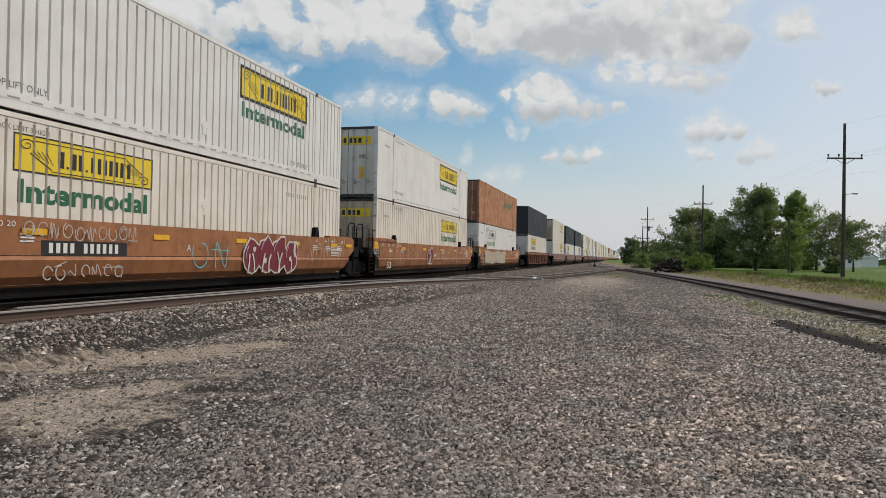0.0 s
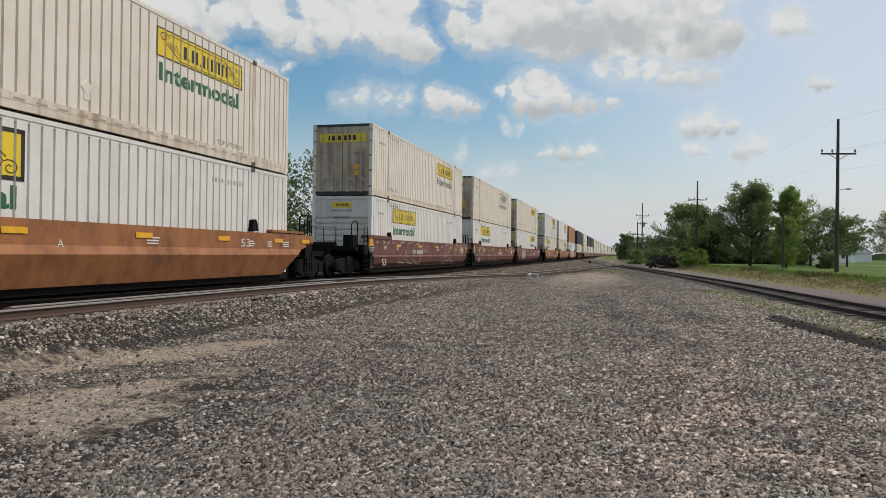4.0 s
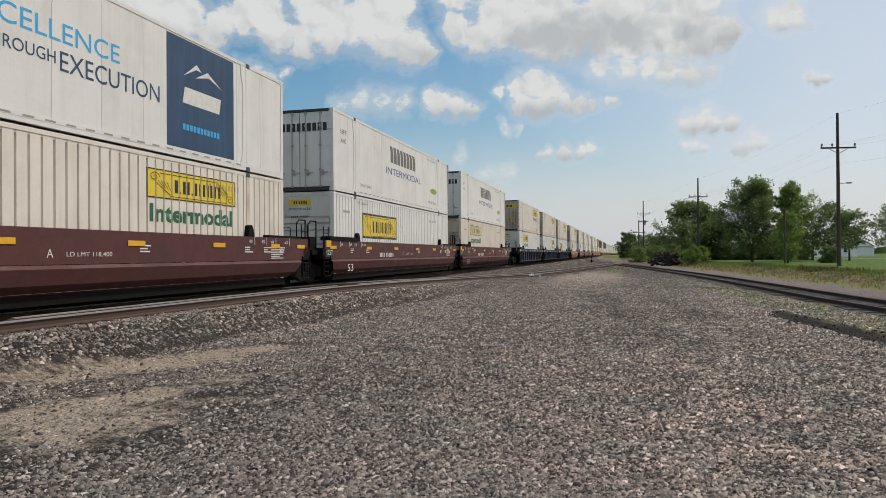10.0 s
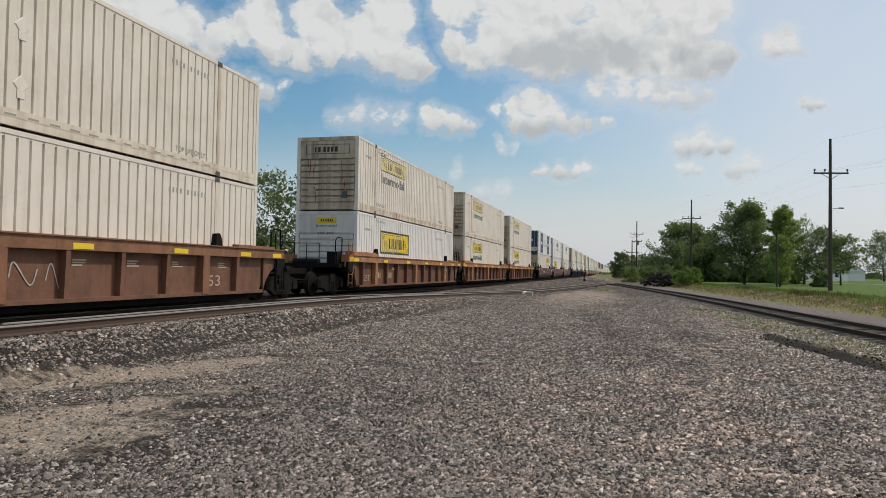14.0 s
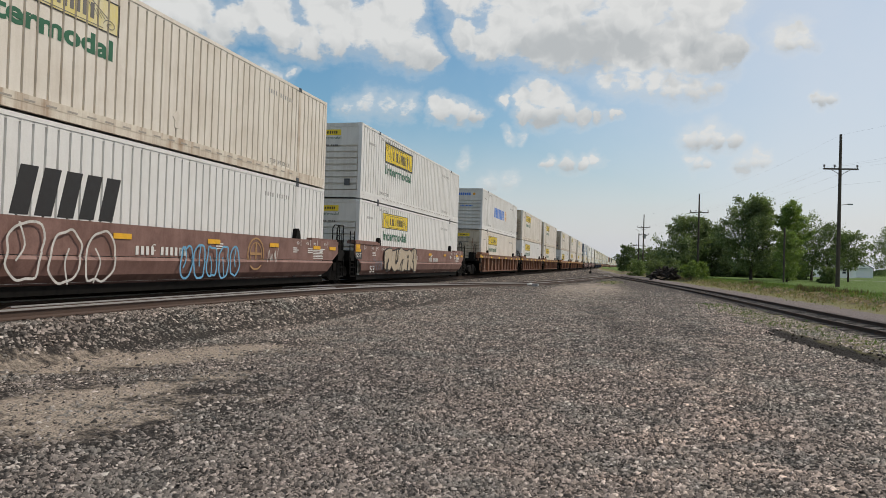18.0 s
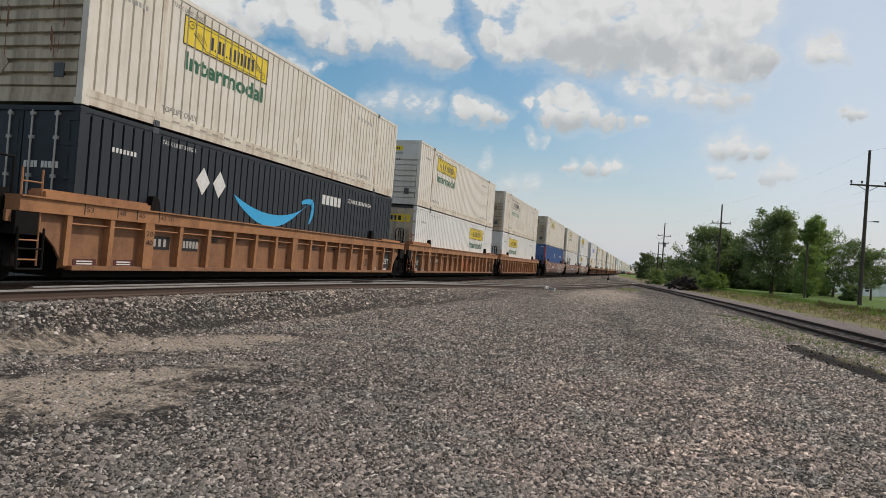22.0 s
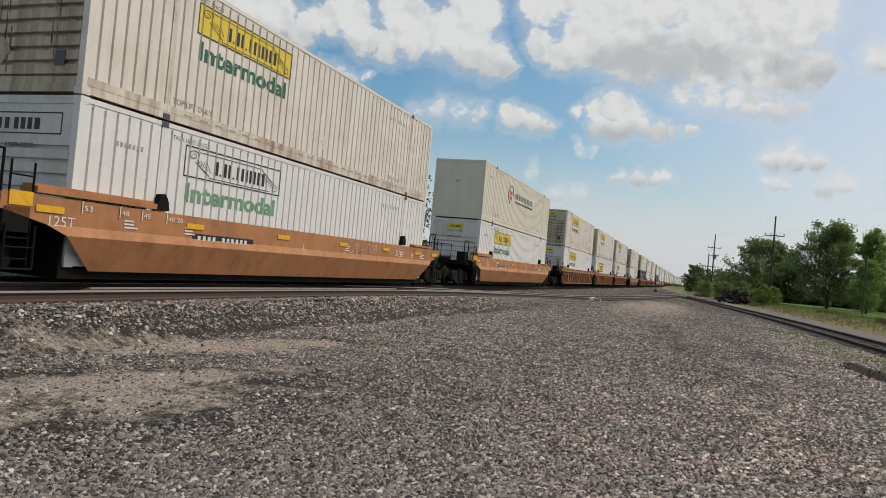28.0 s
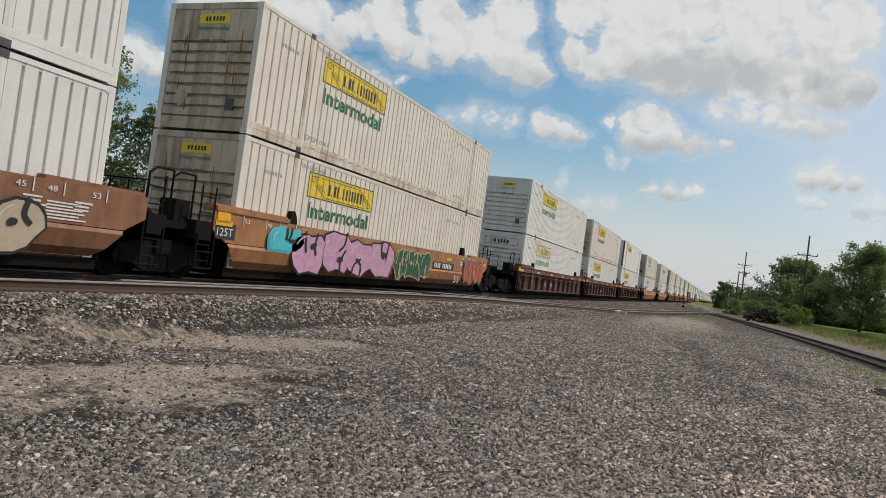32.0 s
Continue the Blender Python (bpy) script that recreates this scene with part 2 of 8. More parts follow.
def paint(name, col, dirt=(0.16, 0.12, 0.08), amount=0.35, rough=0.5, streak=1.0, vary=True):
    """Weathered paint on steel: run-down streaks, blotches and fine grain."""
    k = Nodes(name)
    r = k.random() if vary else 0.5
    sh = k.n("ShaderNodeCombineXYZ")
    k.put(sh.inputs[1], k.math("MULTIPLY", r, 37.0))
    st = k.noise(1.0, 5, 0.6, k.coords((4.0, 5.0, 0.35), sh.outputs[0]))
    bl = k.noise(0.9, 5, 0.65, k.coords((1, 1, 1), sh.outputs[0]))
    gr = k.noise(45, 3, 0.6)
    f = k.math("MULTIPLY", k.ramp(st, (0.45, 0.0), (0.8, 1.0)), streak)
    f = k.math("ADD", k.math("MULTIPLY", f, 0.6), k.ramp(bl, (0.42, 0.0), (0.85, 0.9)))
    f = k.math("MULTIPLY", k.math("MULTIPLY", f, amount), k.math("ADD", 0.6, k.math("MULTIPLY", r, 0.8)))
    c = k.mix(f, tuple(col), tuple(dirt))
    c = k.mix(0.12, c, k.ramp(gr, (0.3, 0.25), (0.7, 1.0)), "MULTIPLY")
    c = k.mix(k.math("MULTIPLY", r, 0.10), c, tuple(v * 0.72 for v in col))
    return k.done(c, k.ramp(bl, (0.3, rough), (0.8, min(1, rough + 0.3))), 0.0, k.bump(gr, 0.12, 0.01))


def plain(name, col, rough=0.6, metal=0.0, var=0.25, scale=6.0, spec=None):
    k = Nodes(name)
    a = k.noise(scale, 6, 0.65)
    b = k.noise(scale * 9, 3, 0.6)
    c = k.mix(var, tuple(col), k.ramp(a, (0.3, 0.25), (0.7, 1.15)), "MULTIPLY")
    c = k.mix(var * 0.6, c, k.ramp(b, (0.3, 0.4), (0.7, 1.1)), "MULTIPLY")
    return k.done(c, k.ramp(a, (0.3, max(0.05, rough - 0.12)), (0.7, min(1.0, rough + 0.15))), metal, k.bump(b, 0.15, 0.01), spec)


def rusty(name, col, rust=(0.2, 0.075, 0.03), amount=0.8):
    """Paint with rust runs, for well cars and old boxes."""
    k = Nodes(name)
    r = k.random()
    sh = k.n("ShaderNodeCombineXYZ")
    k.put(sh.inputs[1], k.math("MULTIPLY", r, 53.0))
    st = k.noise(1.0, 6, 0.62, k.coords((3.0, 3.2, 0.6), sh.outputs[0]))
    bl = k.noise(1.6, 6, 0.68, k.coords((1, 1, 1), sh.outputs[0]))
    gr = k.noise(30, 4, 0.6)
    f = k.math("MULTIPLY", k.ramp(k.math("MULTIPLY", k.math("ADD", st, bl), 0.5), (0.42, 0.0), (0.62, 1.0)), amount)
    c = k.mix(f, tuple(col), tuple(rust))
    c = k.mix(0.3, c, k.ramp(gr, (0.3, 0.3), (0.75, 1.1)), "MULTIPLY")
    c = k.mix(k.math("MULTIPLY", k.ramp(bl, (0.5, 0.0), (0.8, 0.5)), 0.6), c, (0.05, 0.04, 0.035))
    return k.done(c, k.ramp(bl, (0.3, 0.55), (0.7, 0.85)), 0.0, k.bump(gr, 0.25, 0.01))


paint("white_paint", (0.74, 0.735, 0.715), (0.30, 0.25, 0.19), 0.26)
paint("aged_frame_paint", (0.70, 0.64, 0.54), (0.27, 0.15, 0.075), 0.85, 0.6, 1.5)
paint("cream_paint", (0.74, 0.688, 0.61), (0.32, 0.23, 0.14), 0.4)
paint("offwhite_paint", (0.75, 0.70, 0.63), (0.32, 0.25, 0.16), 0.36)
paint("beige_paint", (0.68, 0.64, 0.53), (0.28, 0.23, 0.15), 0.3)
paint("grey_end_paint", (0.66, 0.645, 0.61), (0.20, 0.15, 0.10), 0.42, 0.6, 1.3, False)
paint("dirty_end_paint", (0.54, 0.455, 0.345), (0.10, 0.055, 0.03), 0.8, 0.6, 1.8, False)
paint("navy_paint", (0.011, 0.017, 0.026), (0.05, 0.05, 0.048), 0.3)
paint("ocean_blue_paint", (0.040, 0.112, 0.30), (0.20, 0.21, 0.22), 0.3)
paint("panel_blue", (0.012, 0.045, 0.11), (0.06, 0.13, 0.22), 0.5)
paint("red_paint", (0.50, 0.07, 0.045), (0.15, 0.05, 0.03), 0.4)
rusty("rust_box_paint", (0.48, 0.22, 0.10), (0.24, 0.09, 0.04), 0.9)
rusty("rust_frame", (0.30, 0.13, 0.07), (0.15, 0.055, 0.03), 0.9)
rusty("orange_car_paint", (0.36, 0.14, 0.05), (0.19, 0.075, 0.034), 0.8)
rusty("orange_clean_paint", (0.41, 0.188, 0.078), (0.25, 0.108, 0.05), 0.8)
rusty("low_orange_paint", (0.46, 0.20, 0.075), (0.33, 0.135, 0.055), 0.7)
rusty("rust_low_paint", (0.30, 0.136, 0.064), (0.15, 0.065, 0.035), 0.8)
rusty("maroon_car_paint", (0.17, 0.06, 0.044), (0.105, 0.038, 0.027), 0.7)
rusty("brown_car_paint", (0.235, 0.13, 0.108), (0.135, 0.062, 0.045), 0.7)
rusty("rust_rib_paint", (0.27, 0.125, 0.064), (0.16, 0.068, 0.036), 0.8)
# darker copy of the rusty rib paint, with the panel recess's shade in it
rusty("rust_rib_shade", (0.19, 0.088, 0.05), (0.11, 0.05, 0.03), 0.8)
rusty("fresh_maroon_paint", (0.09, 0.024, 0.022), (0.06, 0.02, 0.018), 0.35)
rusty("navy_car_paint", (0.022, 0.042, 0.105), (0.075, 0.055, 0.045), 0.6)
# brown, orange and maroon: car paint darkened for the shade of recessed panels
rusty("rib_shade_brown", (0.15, 0.06, 0.03), (0.09, 0.045, 0.03), 0.7)
rusty("rib_shade_orange", (0.29, 0.138, 0.066), (0.18, 0.08, 0.042), 0.75)
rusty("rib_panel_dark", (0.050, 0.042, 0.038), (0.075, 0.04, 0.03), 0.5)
rusty("rib_shade_maroon", (0.085, 0.035, 0.026), (0.055, 0.03, 0.024), 0.6)
paint("logo_yellow", (0.80, 0.58, 0.025), (0.45, 0.33, 0.08), 0.3)
paint("faded_yellow", (0.72, 0.60, 0.20), (0.70, 0.66, 0.55), 0.9)
plain("reflector_yellow", (0.80, 0.42, 0.02), 0.35)
plain("ink_black", (0.018, 0.016, 0.016), 0.5)
plain("ink_grey", (0.16, 0.15, 0.14), 0.6)
plain("ink_pale", (0.36, 0.35, 0.335), 0.6)
plain("ink_green", (0.015, 0.125, 0.06), 0.5)
plain("ink_faded_green", (0.16, 0.36, 0.20), 0.6, 0, 0.5, 3.0)
plain("ink_white", (0.72, 0.71, 0.68), 0.6)
plain("ink_blue", (0.06, 0.06, 0.26), 0.5)
plain("bright_blue", (0.03, 0.17, 0.60), 0.5)
plain("smile_cyan", (0.03, 0.40, 0.75), 0.5)
plain("lime_green", (0.25, 0.42, 0.03), 0.5)
plain("spark_orange", (0.80, 0.36, 0.03), 0.5)
plain("logo_red", (0.60, 0.05, 0.04), 0.5)
plain("spray_maroon", (0.17, 0.012, 0.022), 0.5)
plain("spray_white", (0.62, 0.60, 0.56), 0.7, 0, 0.45)
plain("spray_faded", (0.47, 0.44, 0.41), 0.7, 0, 0.5)
plain("spray_teal", (0.05, 0.26, 0.22), 0.6)
plain("spray_seagreen", (0.14, 0.34, 0.28), 0.6, 0, 0.45)
plain("spray_slate", (0.035, 0.04, 0.045), 0.6)
plain("spray_gold", (0.42, 0.24, 0.10), 0.6, 0, 0.4)
plain("spray_cyan", (0.06, 0.50, 0.58), 0.6)
plain("spray_pink", (0.60, 0.33, 0.48), 0.6, 0, 0.4)
plain("spray_green", (0.02, 0.10, 0.04), 0.6)
plain("spray_red", (0.52, 0.10, 0.04), 0.6)
plain("spray_tan", (0.46, 0.38, 0.28), 0.7)
plain("spray_blue_grey", (0.16, 0.21, 0.27), 0.7, 0, 0.5)
plain("spray_blue", (0.13, 0.36, 0.55), 0.6)
plain("spray_cream", (0.60, 0.52, 0.40), 0.7)
plain("spray_lilac", (0.34, 0.24, 0.45), 0.6)
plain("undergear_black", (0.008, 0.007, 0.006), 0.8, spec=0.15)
plain("slot_shadow", (0.34, 0.31, 0.27), 0.7)
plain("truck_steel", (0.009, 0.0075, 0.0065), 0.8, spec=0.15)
plain("casting_grey", (0.07, 0.075, 0.085), 0.55)
plain("gasket_dark", (0.03, 0.03, 0.032), 0.6)
plain("rod_steel", (0.42, 0.40, 0.37), 0.45, 0.3)
plain("rail_side", (0.070, 0.042, 0.030), 0.8)
plain("rail_head", (0.38, 0.365, 0.35), 0.42, 0.35, 0.25)
plain("tie_wood", (0.050, 0.036, 0.027), 0.9, 0, 0.6, 5)
plain("old_tie_wood", (0.11, 0.096, 0.085), 0.95, 0, 0.6, 5)
plain("pole_wood", (0.085, 0.066, 0.052), 0.9, 0, 0.5, 4)
plain("insulator", (0.10, 0.08, 0.07), 0.4)
plain("wire_metal", (0.22, 0.22, 0.23), 0.5)
plain("dark_soil", (0.022, 0.016, 0.012), 0.95, 0, 0.5, 9)
plain("bark", (0.070, 0.052, 0.038), 0.95, 0, 0.6, 3)
plain("scrap_dark", (0.040, 0.032, 0.026), 0.9, 0, 0.7, 2)
plain("siding_white", (0.84, 0.84, 0.82), 0.6, 0, 0.06)
plain("roof_shingle", (0.16, 0.165, 0.175), 0.9)
plain("glass_dark", (0.02, 0.025, 0.03), 0.08)
plain("car_white", (0.70, 0.71, 0.72), 0.25, 0, 0.08)
plain("car_dark", (0.03, 0.032, 0.036), 0.25, 0, 0.08)
plain("tyre_rubber", (0.02, 0.02, 0.02), 0.85)
plain("signal_grey", (0.30, 0.31, 0.32), 0.5)


def leaf_material(name, a, b):
    k = Nodes(name)
    geo = k.n("ShaderNodeNewGeometry")
    c = k.ramp(geo.outputs["Random Per Island"], (0.0, a), (1.0, b))
    big = k.noise(0.35, 3)
    c = k.mix(0.5, c, k.ramp(big, (0.3, 0.45), (0.7, 1.25)), "MULTIPLY")
    k.put(k.bsdf.inputs["Transmission Weight"], 0.0)
    k.put(k.bsdf.inputs["Subsurface Weight"], 0.0)
    tr = k.n("ShaderNodeBsdfTranslucent")
    k.put(tr.inputs["Color"], k.mix(1.0, c, (1.25, 1.4, 0.7), "MULTIPLY"))
    k.done(c, 0.55)
    mx = k.n("ShaderNodeMixShader")
    mx.inputs[0].default_value = 0.42
    k.nt.links.new(k.bsdf.outputs[0], mx.inputs[1])
    k.nt.links.new(tr.outputs[0], mx.inputs[2])
    k.nt.links.new(mx.outputs[0], k.nt.nodes["Material Output"].inputs[0])


leaf_material("leaf_mid", (0.09, 0.125, 0.055), (0.2, 0.245, 0.115))
leaf_material("leaf_dark", (0.062, 0.09, 0.042), (0.14, 0.18, 0.082))
leaf_material("leaf_bright", (0.13, 0.19, 0.055), (0.24, 0.31, 0.10))
leaf_material("leaf_sparse", (0.11, 0.155, 0.055), (0.2, 0.255, 0.105))
leaf_material("grass_blade", (0.06, 0.13, 0.02), (0.15, 0.20, 0.05))
leaf_material("dead_blade", (0.055, 0.04, 0.025), (0.12, 0.085, 0.05))
leaf_material("dry_blade", (0.17, 0.135, 0.065), (0.30, 0.245, 0.125))


def stone_color(k, v):
    return k.ramp(v, (0.0, (0.022, 0.02, 0.018)), (0.16, (0.052, 0.046, 0.042)), (0.30, (0.125, 0.11, 0.1)), (0.54, (0.172, 0.155, 0.142)), (0.79, (0.25, 0.218, 0.197)), (0.93, (0.37, 0.325, 0.297)), (1.0, (0.56, 0.51, 0.47)))


def wear_mask(k, X, Y):
    """Dark packed wheel paths and oily patches in the yard, 0 to 1."""
    def ell(x, y, a, b, turn):
        c, s = math.cos(turn), math.sin(turn)
        dx, dy = k.math("SUBTRACT", X, x), k.math("SUBTRACT", Y, y)
        u = k.math("ADD", k.math("MULTIPLY", dx, c / a), k.math("MULTIPLY", dy, s / a))
        v = k.math("ADD", k.math("MULTIPLY", dx, -s / b), k.math("MULTIPLY", dy, c / b))
        return k.math("SUBTRACT", 1.0, k.math("ADD", k.math("MULTIPLY", u, u), k.math("MULTIPLY", v, v)))

    w = None
    for e in ((-0.6, 24, 0.9, 12.0, 0.12), (1.6, 22, 0.5, 11.0, 0.08), (0.3, 36.6, 1.7, 3.0, 0.0), (2.3, 35.2, 1.5, 2.6, 0.0), (1.9, 40.4, 1.6, 2.5, 0.0),
              (2.65, 16.6, 0.18, 4.0, 0.1), (3.2, 16.6, 0.16, 4.5, 0.1)):
        q = ell(*e)
        w = q if w is None else k.math("MAXIMUM", w, q)
    r = k.math("MULTIPLY", k.math("SUBTRACT", k.noise(1.3, 6, 0.7), 0.5), 4.0)
    return k.ramp(k.math("ADD", w, r), (0.25, 0.0), (1.4, 0.38))


def pink_mask(k, X, Y):
    """A broad blotch of paler, pinkish stone in the near yard."""
    dx, dy = k.math("DIVIDE", k.math("ADD", X, 0.3), 2.6), k.math("DIVIDE", k.math("SUBTRACT", Y, 9.0), 5.5)
    q = k.math("SUBTRACT", 1.0, k.math("ADD", k.math("MULTIPLY", dx, dx), k.math("MULTIPLY", dy, dy)))
    return k.ramp(k.math("ADD", q, k.math("MULTIPLY", k.math("SUBTRACT", k.noise(0.9, 5, 0.65), 0.5), 2.0)), (-0.4, (1, 1, 1)), (0.8, (1.25, 1.2, 1.17)))


def gravel_stone():
    k = Nodes("gravel_stone")
    geo = k.n("ShaderNodeNewGeometry")
    gr = k.noise(60, 4, 0.6)
    c = stone_color(k, geo.outputs["Random Per Island"])
    sep = k.n("ShaderNodeSeparateXYZ")
    k.put(sep.inputs[0], k.tc.outputs["Object"])
    wob = k.noise(1.1, 6, 0.65)
    pale = k.ramp(k.math("ADD", k.math("MULTIPLY", k.math("SUBTRACT", sep.outputs[0], k.math("MULTIPLY", sep.outputs[1], 0.10)), 0.16), k.math("MULTIPLY", k.math("SUBTRACT", wob, 0.5), 1.4)), (-0.8, 0.0), (-0.1, 1.0))
    pale = k.math("MULTIPLY", pale, k.ramp(k.math("MULTIPLY", sep.outputs[0], 0.1), (0.2, 1.0), (0.5, 0.25)))
    c = k.mix(pale, c, k.mix(1.0, c, (1.34, 1.29, 1.25), "MULTIPLY"))
    dust = k.ramp(k.math("ADD", k.math("MULTIPLY", sep.outputs[1], 0.06), k.math("MULTIPLY", k.math("SUBTRACT", wob, 0.5), 1.2)), (0.55, (1, 1, 1)), (1.15, (1.32, 1.32, 1.29)))
    c = k.mix(1.0, c, dust, "MULTIPLY")
    c = k.mix(1.0, c, k.ramp(k.noise(0.7, 5, 0.65), (0.36, (0.84, 0.90, 0.90)), (0.5, (1.0, 0.98, 0.96)), (0.64, (1.06, 1.0, 0.97))), "MULTIPLY")
    c = k.mix(1.0, c, pink_mask(k, sep.outputs[0], sep.outputs[1]), "MULTIPLY")
    c = k.mix(wear_mask(k, sep.outputs[0], sep.outputs[1]), c, k.mix(1.0, c, (0.36, 0.34, 0.33), "MULTIPLY"))
    c = k.mix(0.35, c, k.ramp(gr, (0.3, 0.45), (0.7, 1.2)), "MULTIPLY")
    k.done(c, 0.85, 0, k.bump(gr, 0.4, 0.01))


gravel_stone()


def ground_material():
    """Crushed stone with tan dirt, worn wheel paths, weeds by the siding, lawn and far fields."""
    k = Nodes("ground_mix")
    sep = k.n("ShaderNodeSeparateXYZ")
    k.put(sep.inputs[0], k.tc.outputs["Object"])
    X, Y = sep.outputs[0], sep.outputs[1]

    def ell(x, y, a, b, soft=0.5, turn=0.0):
        c, s = math.cos(turn), math.sin(turn)
        dx, dy = k.math("SUBTRACT", X, x), k.math("SUBTRACT", Y, y)
        u = k.math("ADD", k.math("MULTIPLY", dx, c / a), k.math("MULTIPLY", dy, s / a))
        v = k.math("ADD", k.math("MULTIPLY", dx, -s / b), k.math("MULTIPLY", dy, c / b))
        d = k.math("ADD", k.math("MULTIPLY", u, u), k.math("MULTIPLY", v, v))
        return k.math("SUBTRACT", 1.0, d)

    wob = k.noise(1.1, 6, 0.65)
    wob2 = k.noise(5.0, 5, 0.7)
    rag = k.math("MULTIPLY", k.math("SUBTRACT", k.math("ADD", wob, k.math("MULTIPLY", wob2, 0.6)), 0.8), 3.2)
    # stones, two sizes
    v1 = k.voronoi(19)
    v2 = k.voronoi(43)
    big = k.noise(0.22, 5, 0.6)
    sp = k.n("ShaderNodeSeparateColor")
    k.put(sp.inputs[0], v1.outputs["Color"])
    sp2 = k.n("ShaderNodeSeparateColor")
    k.put(sp2.inputs[0], v2.outputs["Color"])
    st = k.mix(0.45, stone_color(k, sp.outputs[0]), stone_color(k, sp2.outputs[0]))
    # shade of the crevices put into the colour at each stone's edge
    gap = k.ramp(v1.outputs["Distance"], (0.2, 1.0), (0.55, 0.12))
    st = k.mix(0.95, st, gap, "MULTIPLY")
    clump = k.voronoi(6.5, k.coords((1.0, 0.8, 1.0)))
    sp3 = k.n("ShaderNodeSeparateColor")
    k.put(sp3.inputs[0], clump.outputs["Color"])
    st = k.mix(0.85, st, k.ramp(sp3.outputs[0], (0.0, (0.42, 0.41, 0.41)), (0.55, (1.0, 0.98, 0.96)), (1.0, (1.9, 1.8, 1.72))), "MULTIPLY")
    mott = k.noise(2.2, 7, 0.75, k.coords((1.0, 0.55, 1.0)))
    st = k.mix(0.8, st, k.ramp(mott, (0.34, 0.4), (0.5, 1.0), (0.66, 1.75)), "MULTIPLY")
    pale = k.ramp(k.math("ADD", k.math("MULTIPLY", k.math("SUBTRACT", X, k.math("MULTIPLY", Y, 0.10)), 0.16), k.math("MULTIPLY", k.math("SUBTRACT", wob, 0.5), 1.4)), (-0.8, 0.0), (-0.1, 1.0))
    pale = k.math("MULTIPLY", pale, k.ramp(k.math("MULTIPLY", X, 0.1), (0.2, 1.0), (0.5, 0.25)))
    st = k.mix(pale, st, k.mix(1.0, st, (1.34, 1.29, 1.25), "MULTIPLY"))
    dust = k.ramp(k.math("ADD", k.math("MULTIPLY", Y, 0.06), k.math("MULTIPLY", k.math("SUBTRACT", wob, 0.5), 1.2)), (0.55, (1, 1, 1)), (1.15, (1.38, 1.38, 1.35)))
    st = k.mix(1.0, st, dust, "MULTIPLY")
    st = k.mix(1.0, st, pink_mask(k, X, Y), "MULTIPLY")
    st = k.mix(1.0, st, k.ramp(k.noise(0.7, 5, 0.65), (0.36, (0.84, 0.90, 0.90)), (0.5, (1.0, 0.98, 0.96)), (0.64, (1.06, 1.0, 0.97))), "MULTIPLY")
    st = k.mix(0.55, st, k.ramp(big, (0.3, (0.72, 0.70, 0.70)), (0.7, (1.2, 1.14, 1.12))), "MULTIPLY")
    # shade between the loose stones, painted on the near yard as a dark base
    gap_shade = k.math("MULTIPLY", k.ramp(k.math("MULTIPLY", Y, 0.02), (0.4, 1.0), (0.84, 0.0)), k.ramp(k.math("MULTIPLY_ADD", X, 0.05, 0.5), (0.04, 0.0), (0.07, 1.0)))
    gap_shade = k.math("MULTIPLY", gap_shade, k.ramp(k.math("MULTIPLY_ADD", wob2, 0.2, k.math("MULTIPLY", Y, 0.1)), (0.05, 0.0), (0.32, 1.0)))
    st = k.mix(k.math("MULTIPLY", gap_shade, 0.8), st, (0.024, 0.021, 0.019))
    dirt_grain = k.noise(28, 5, 0.7)
    tan = k.mix(0.75, (0.40, 0.333, 0.268), k.ramp(dirt_grain, (0.3, 0.5), (0.75, 1.25)), "MULTIPLY")
    tan = k.mix(0.45, tan, k.ramp(wob2, (0.35, 0.45), (0.6, 1.1)), "MULTIPLY")
    d = k.math("MAXIMUM", ell(-7.0, 9.6, 2.9, 0.85, 0.5, 1.2), ell(-5.95, 6.2, 2.9, 0.62, 0.5, 1.22))
    d = k.math("MAXIMUM", d, k.math("SUBTRACT", ell(-5.7, 5.6, 3.0, 1.7, 0.5, 1.2), 0.35))
    d = k.math("MAXIMUM", d, k.math("SUBTRACT", ell(-6.4, 9.5, 7.0, 2.0, 0.5, 1.25), 0.75))
    d = k.math("MAXIMUM", d, k.math("SUBTRACT", ell(-2.4, 50.0, 3.4, 22.0), 0.3))
    col = k.mix(k.ramp(k.math("ADD", d, rag), (-0.65, 0.0), (0.6, 0.92)), st, tan)
    # dark packed wheel paths
    col = k.mix(wear_mask(k, X, Y), col, k.mix(1.0, col, (0.36, 0.34, 0.33), "MULTIPLY"))
    # weeds along the siding and in the wedge
    g = k.math("MAXIMUM", ell(4.8, 27, 1.5, 10.0, 0.5, 0.09), ell(5.5, 17.5, 1.3, 9.0, 0.5, 0.1))
    g = k.math("MAXIMUM", g, ell(-1.4, 72, 1.5, 9.0))
    weed = k.mix(0.6, (0.21, 0.19, 0.085), k.ramp(wob2, (0.3, (0.6, 0.8, 0.4)), (0.7, (1.3, 1.1, 0.9))), "MULTIPLY")
    col = k.mix(k.ramp(k.math("ADD", k.math("SUBTRACT", g, 0.35), rag), (0.0, 0.0), (0.8, 0.75)), col, weed)
    # train's shade painted on the main track's ballast; dark ballast between the siding's rails
    shade_dark_bed = k.math("SUBTRACT", 1.3, k.math("ABSOLUTE", k.math("ADD", X, 11.25)))
    sx = k.math("ADD", k.math("MULTIPLY_ADD", Y, -0.0825, 9.55), k.math("MULTIPLY", k.math("MAXIMUM", k.math("SUBTRACT", Y, 72.0), 0.0), -0.05))
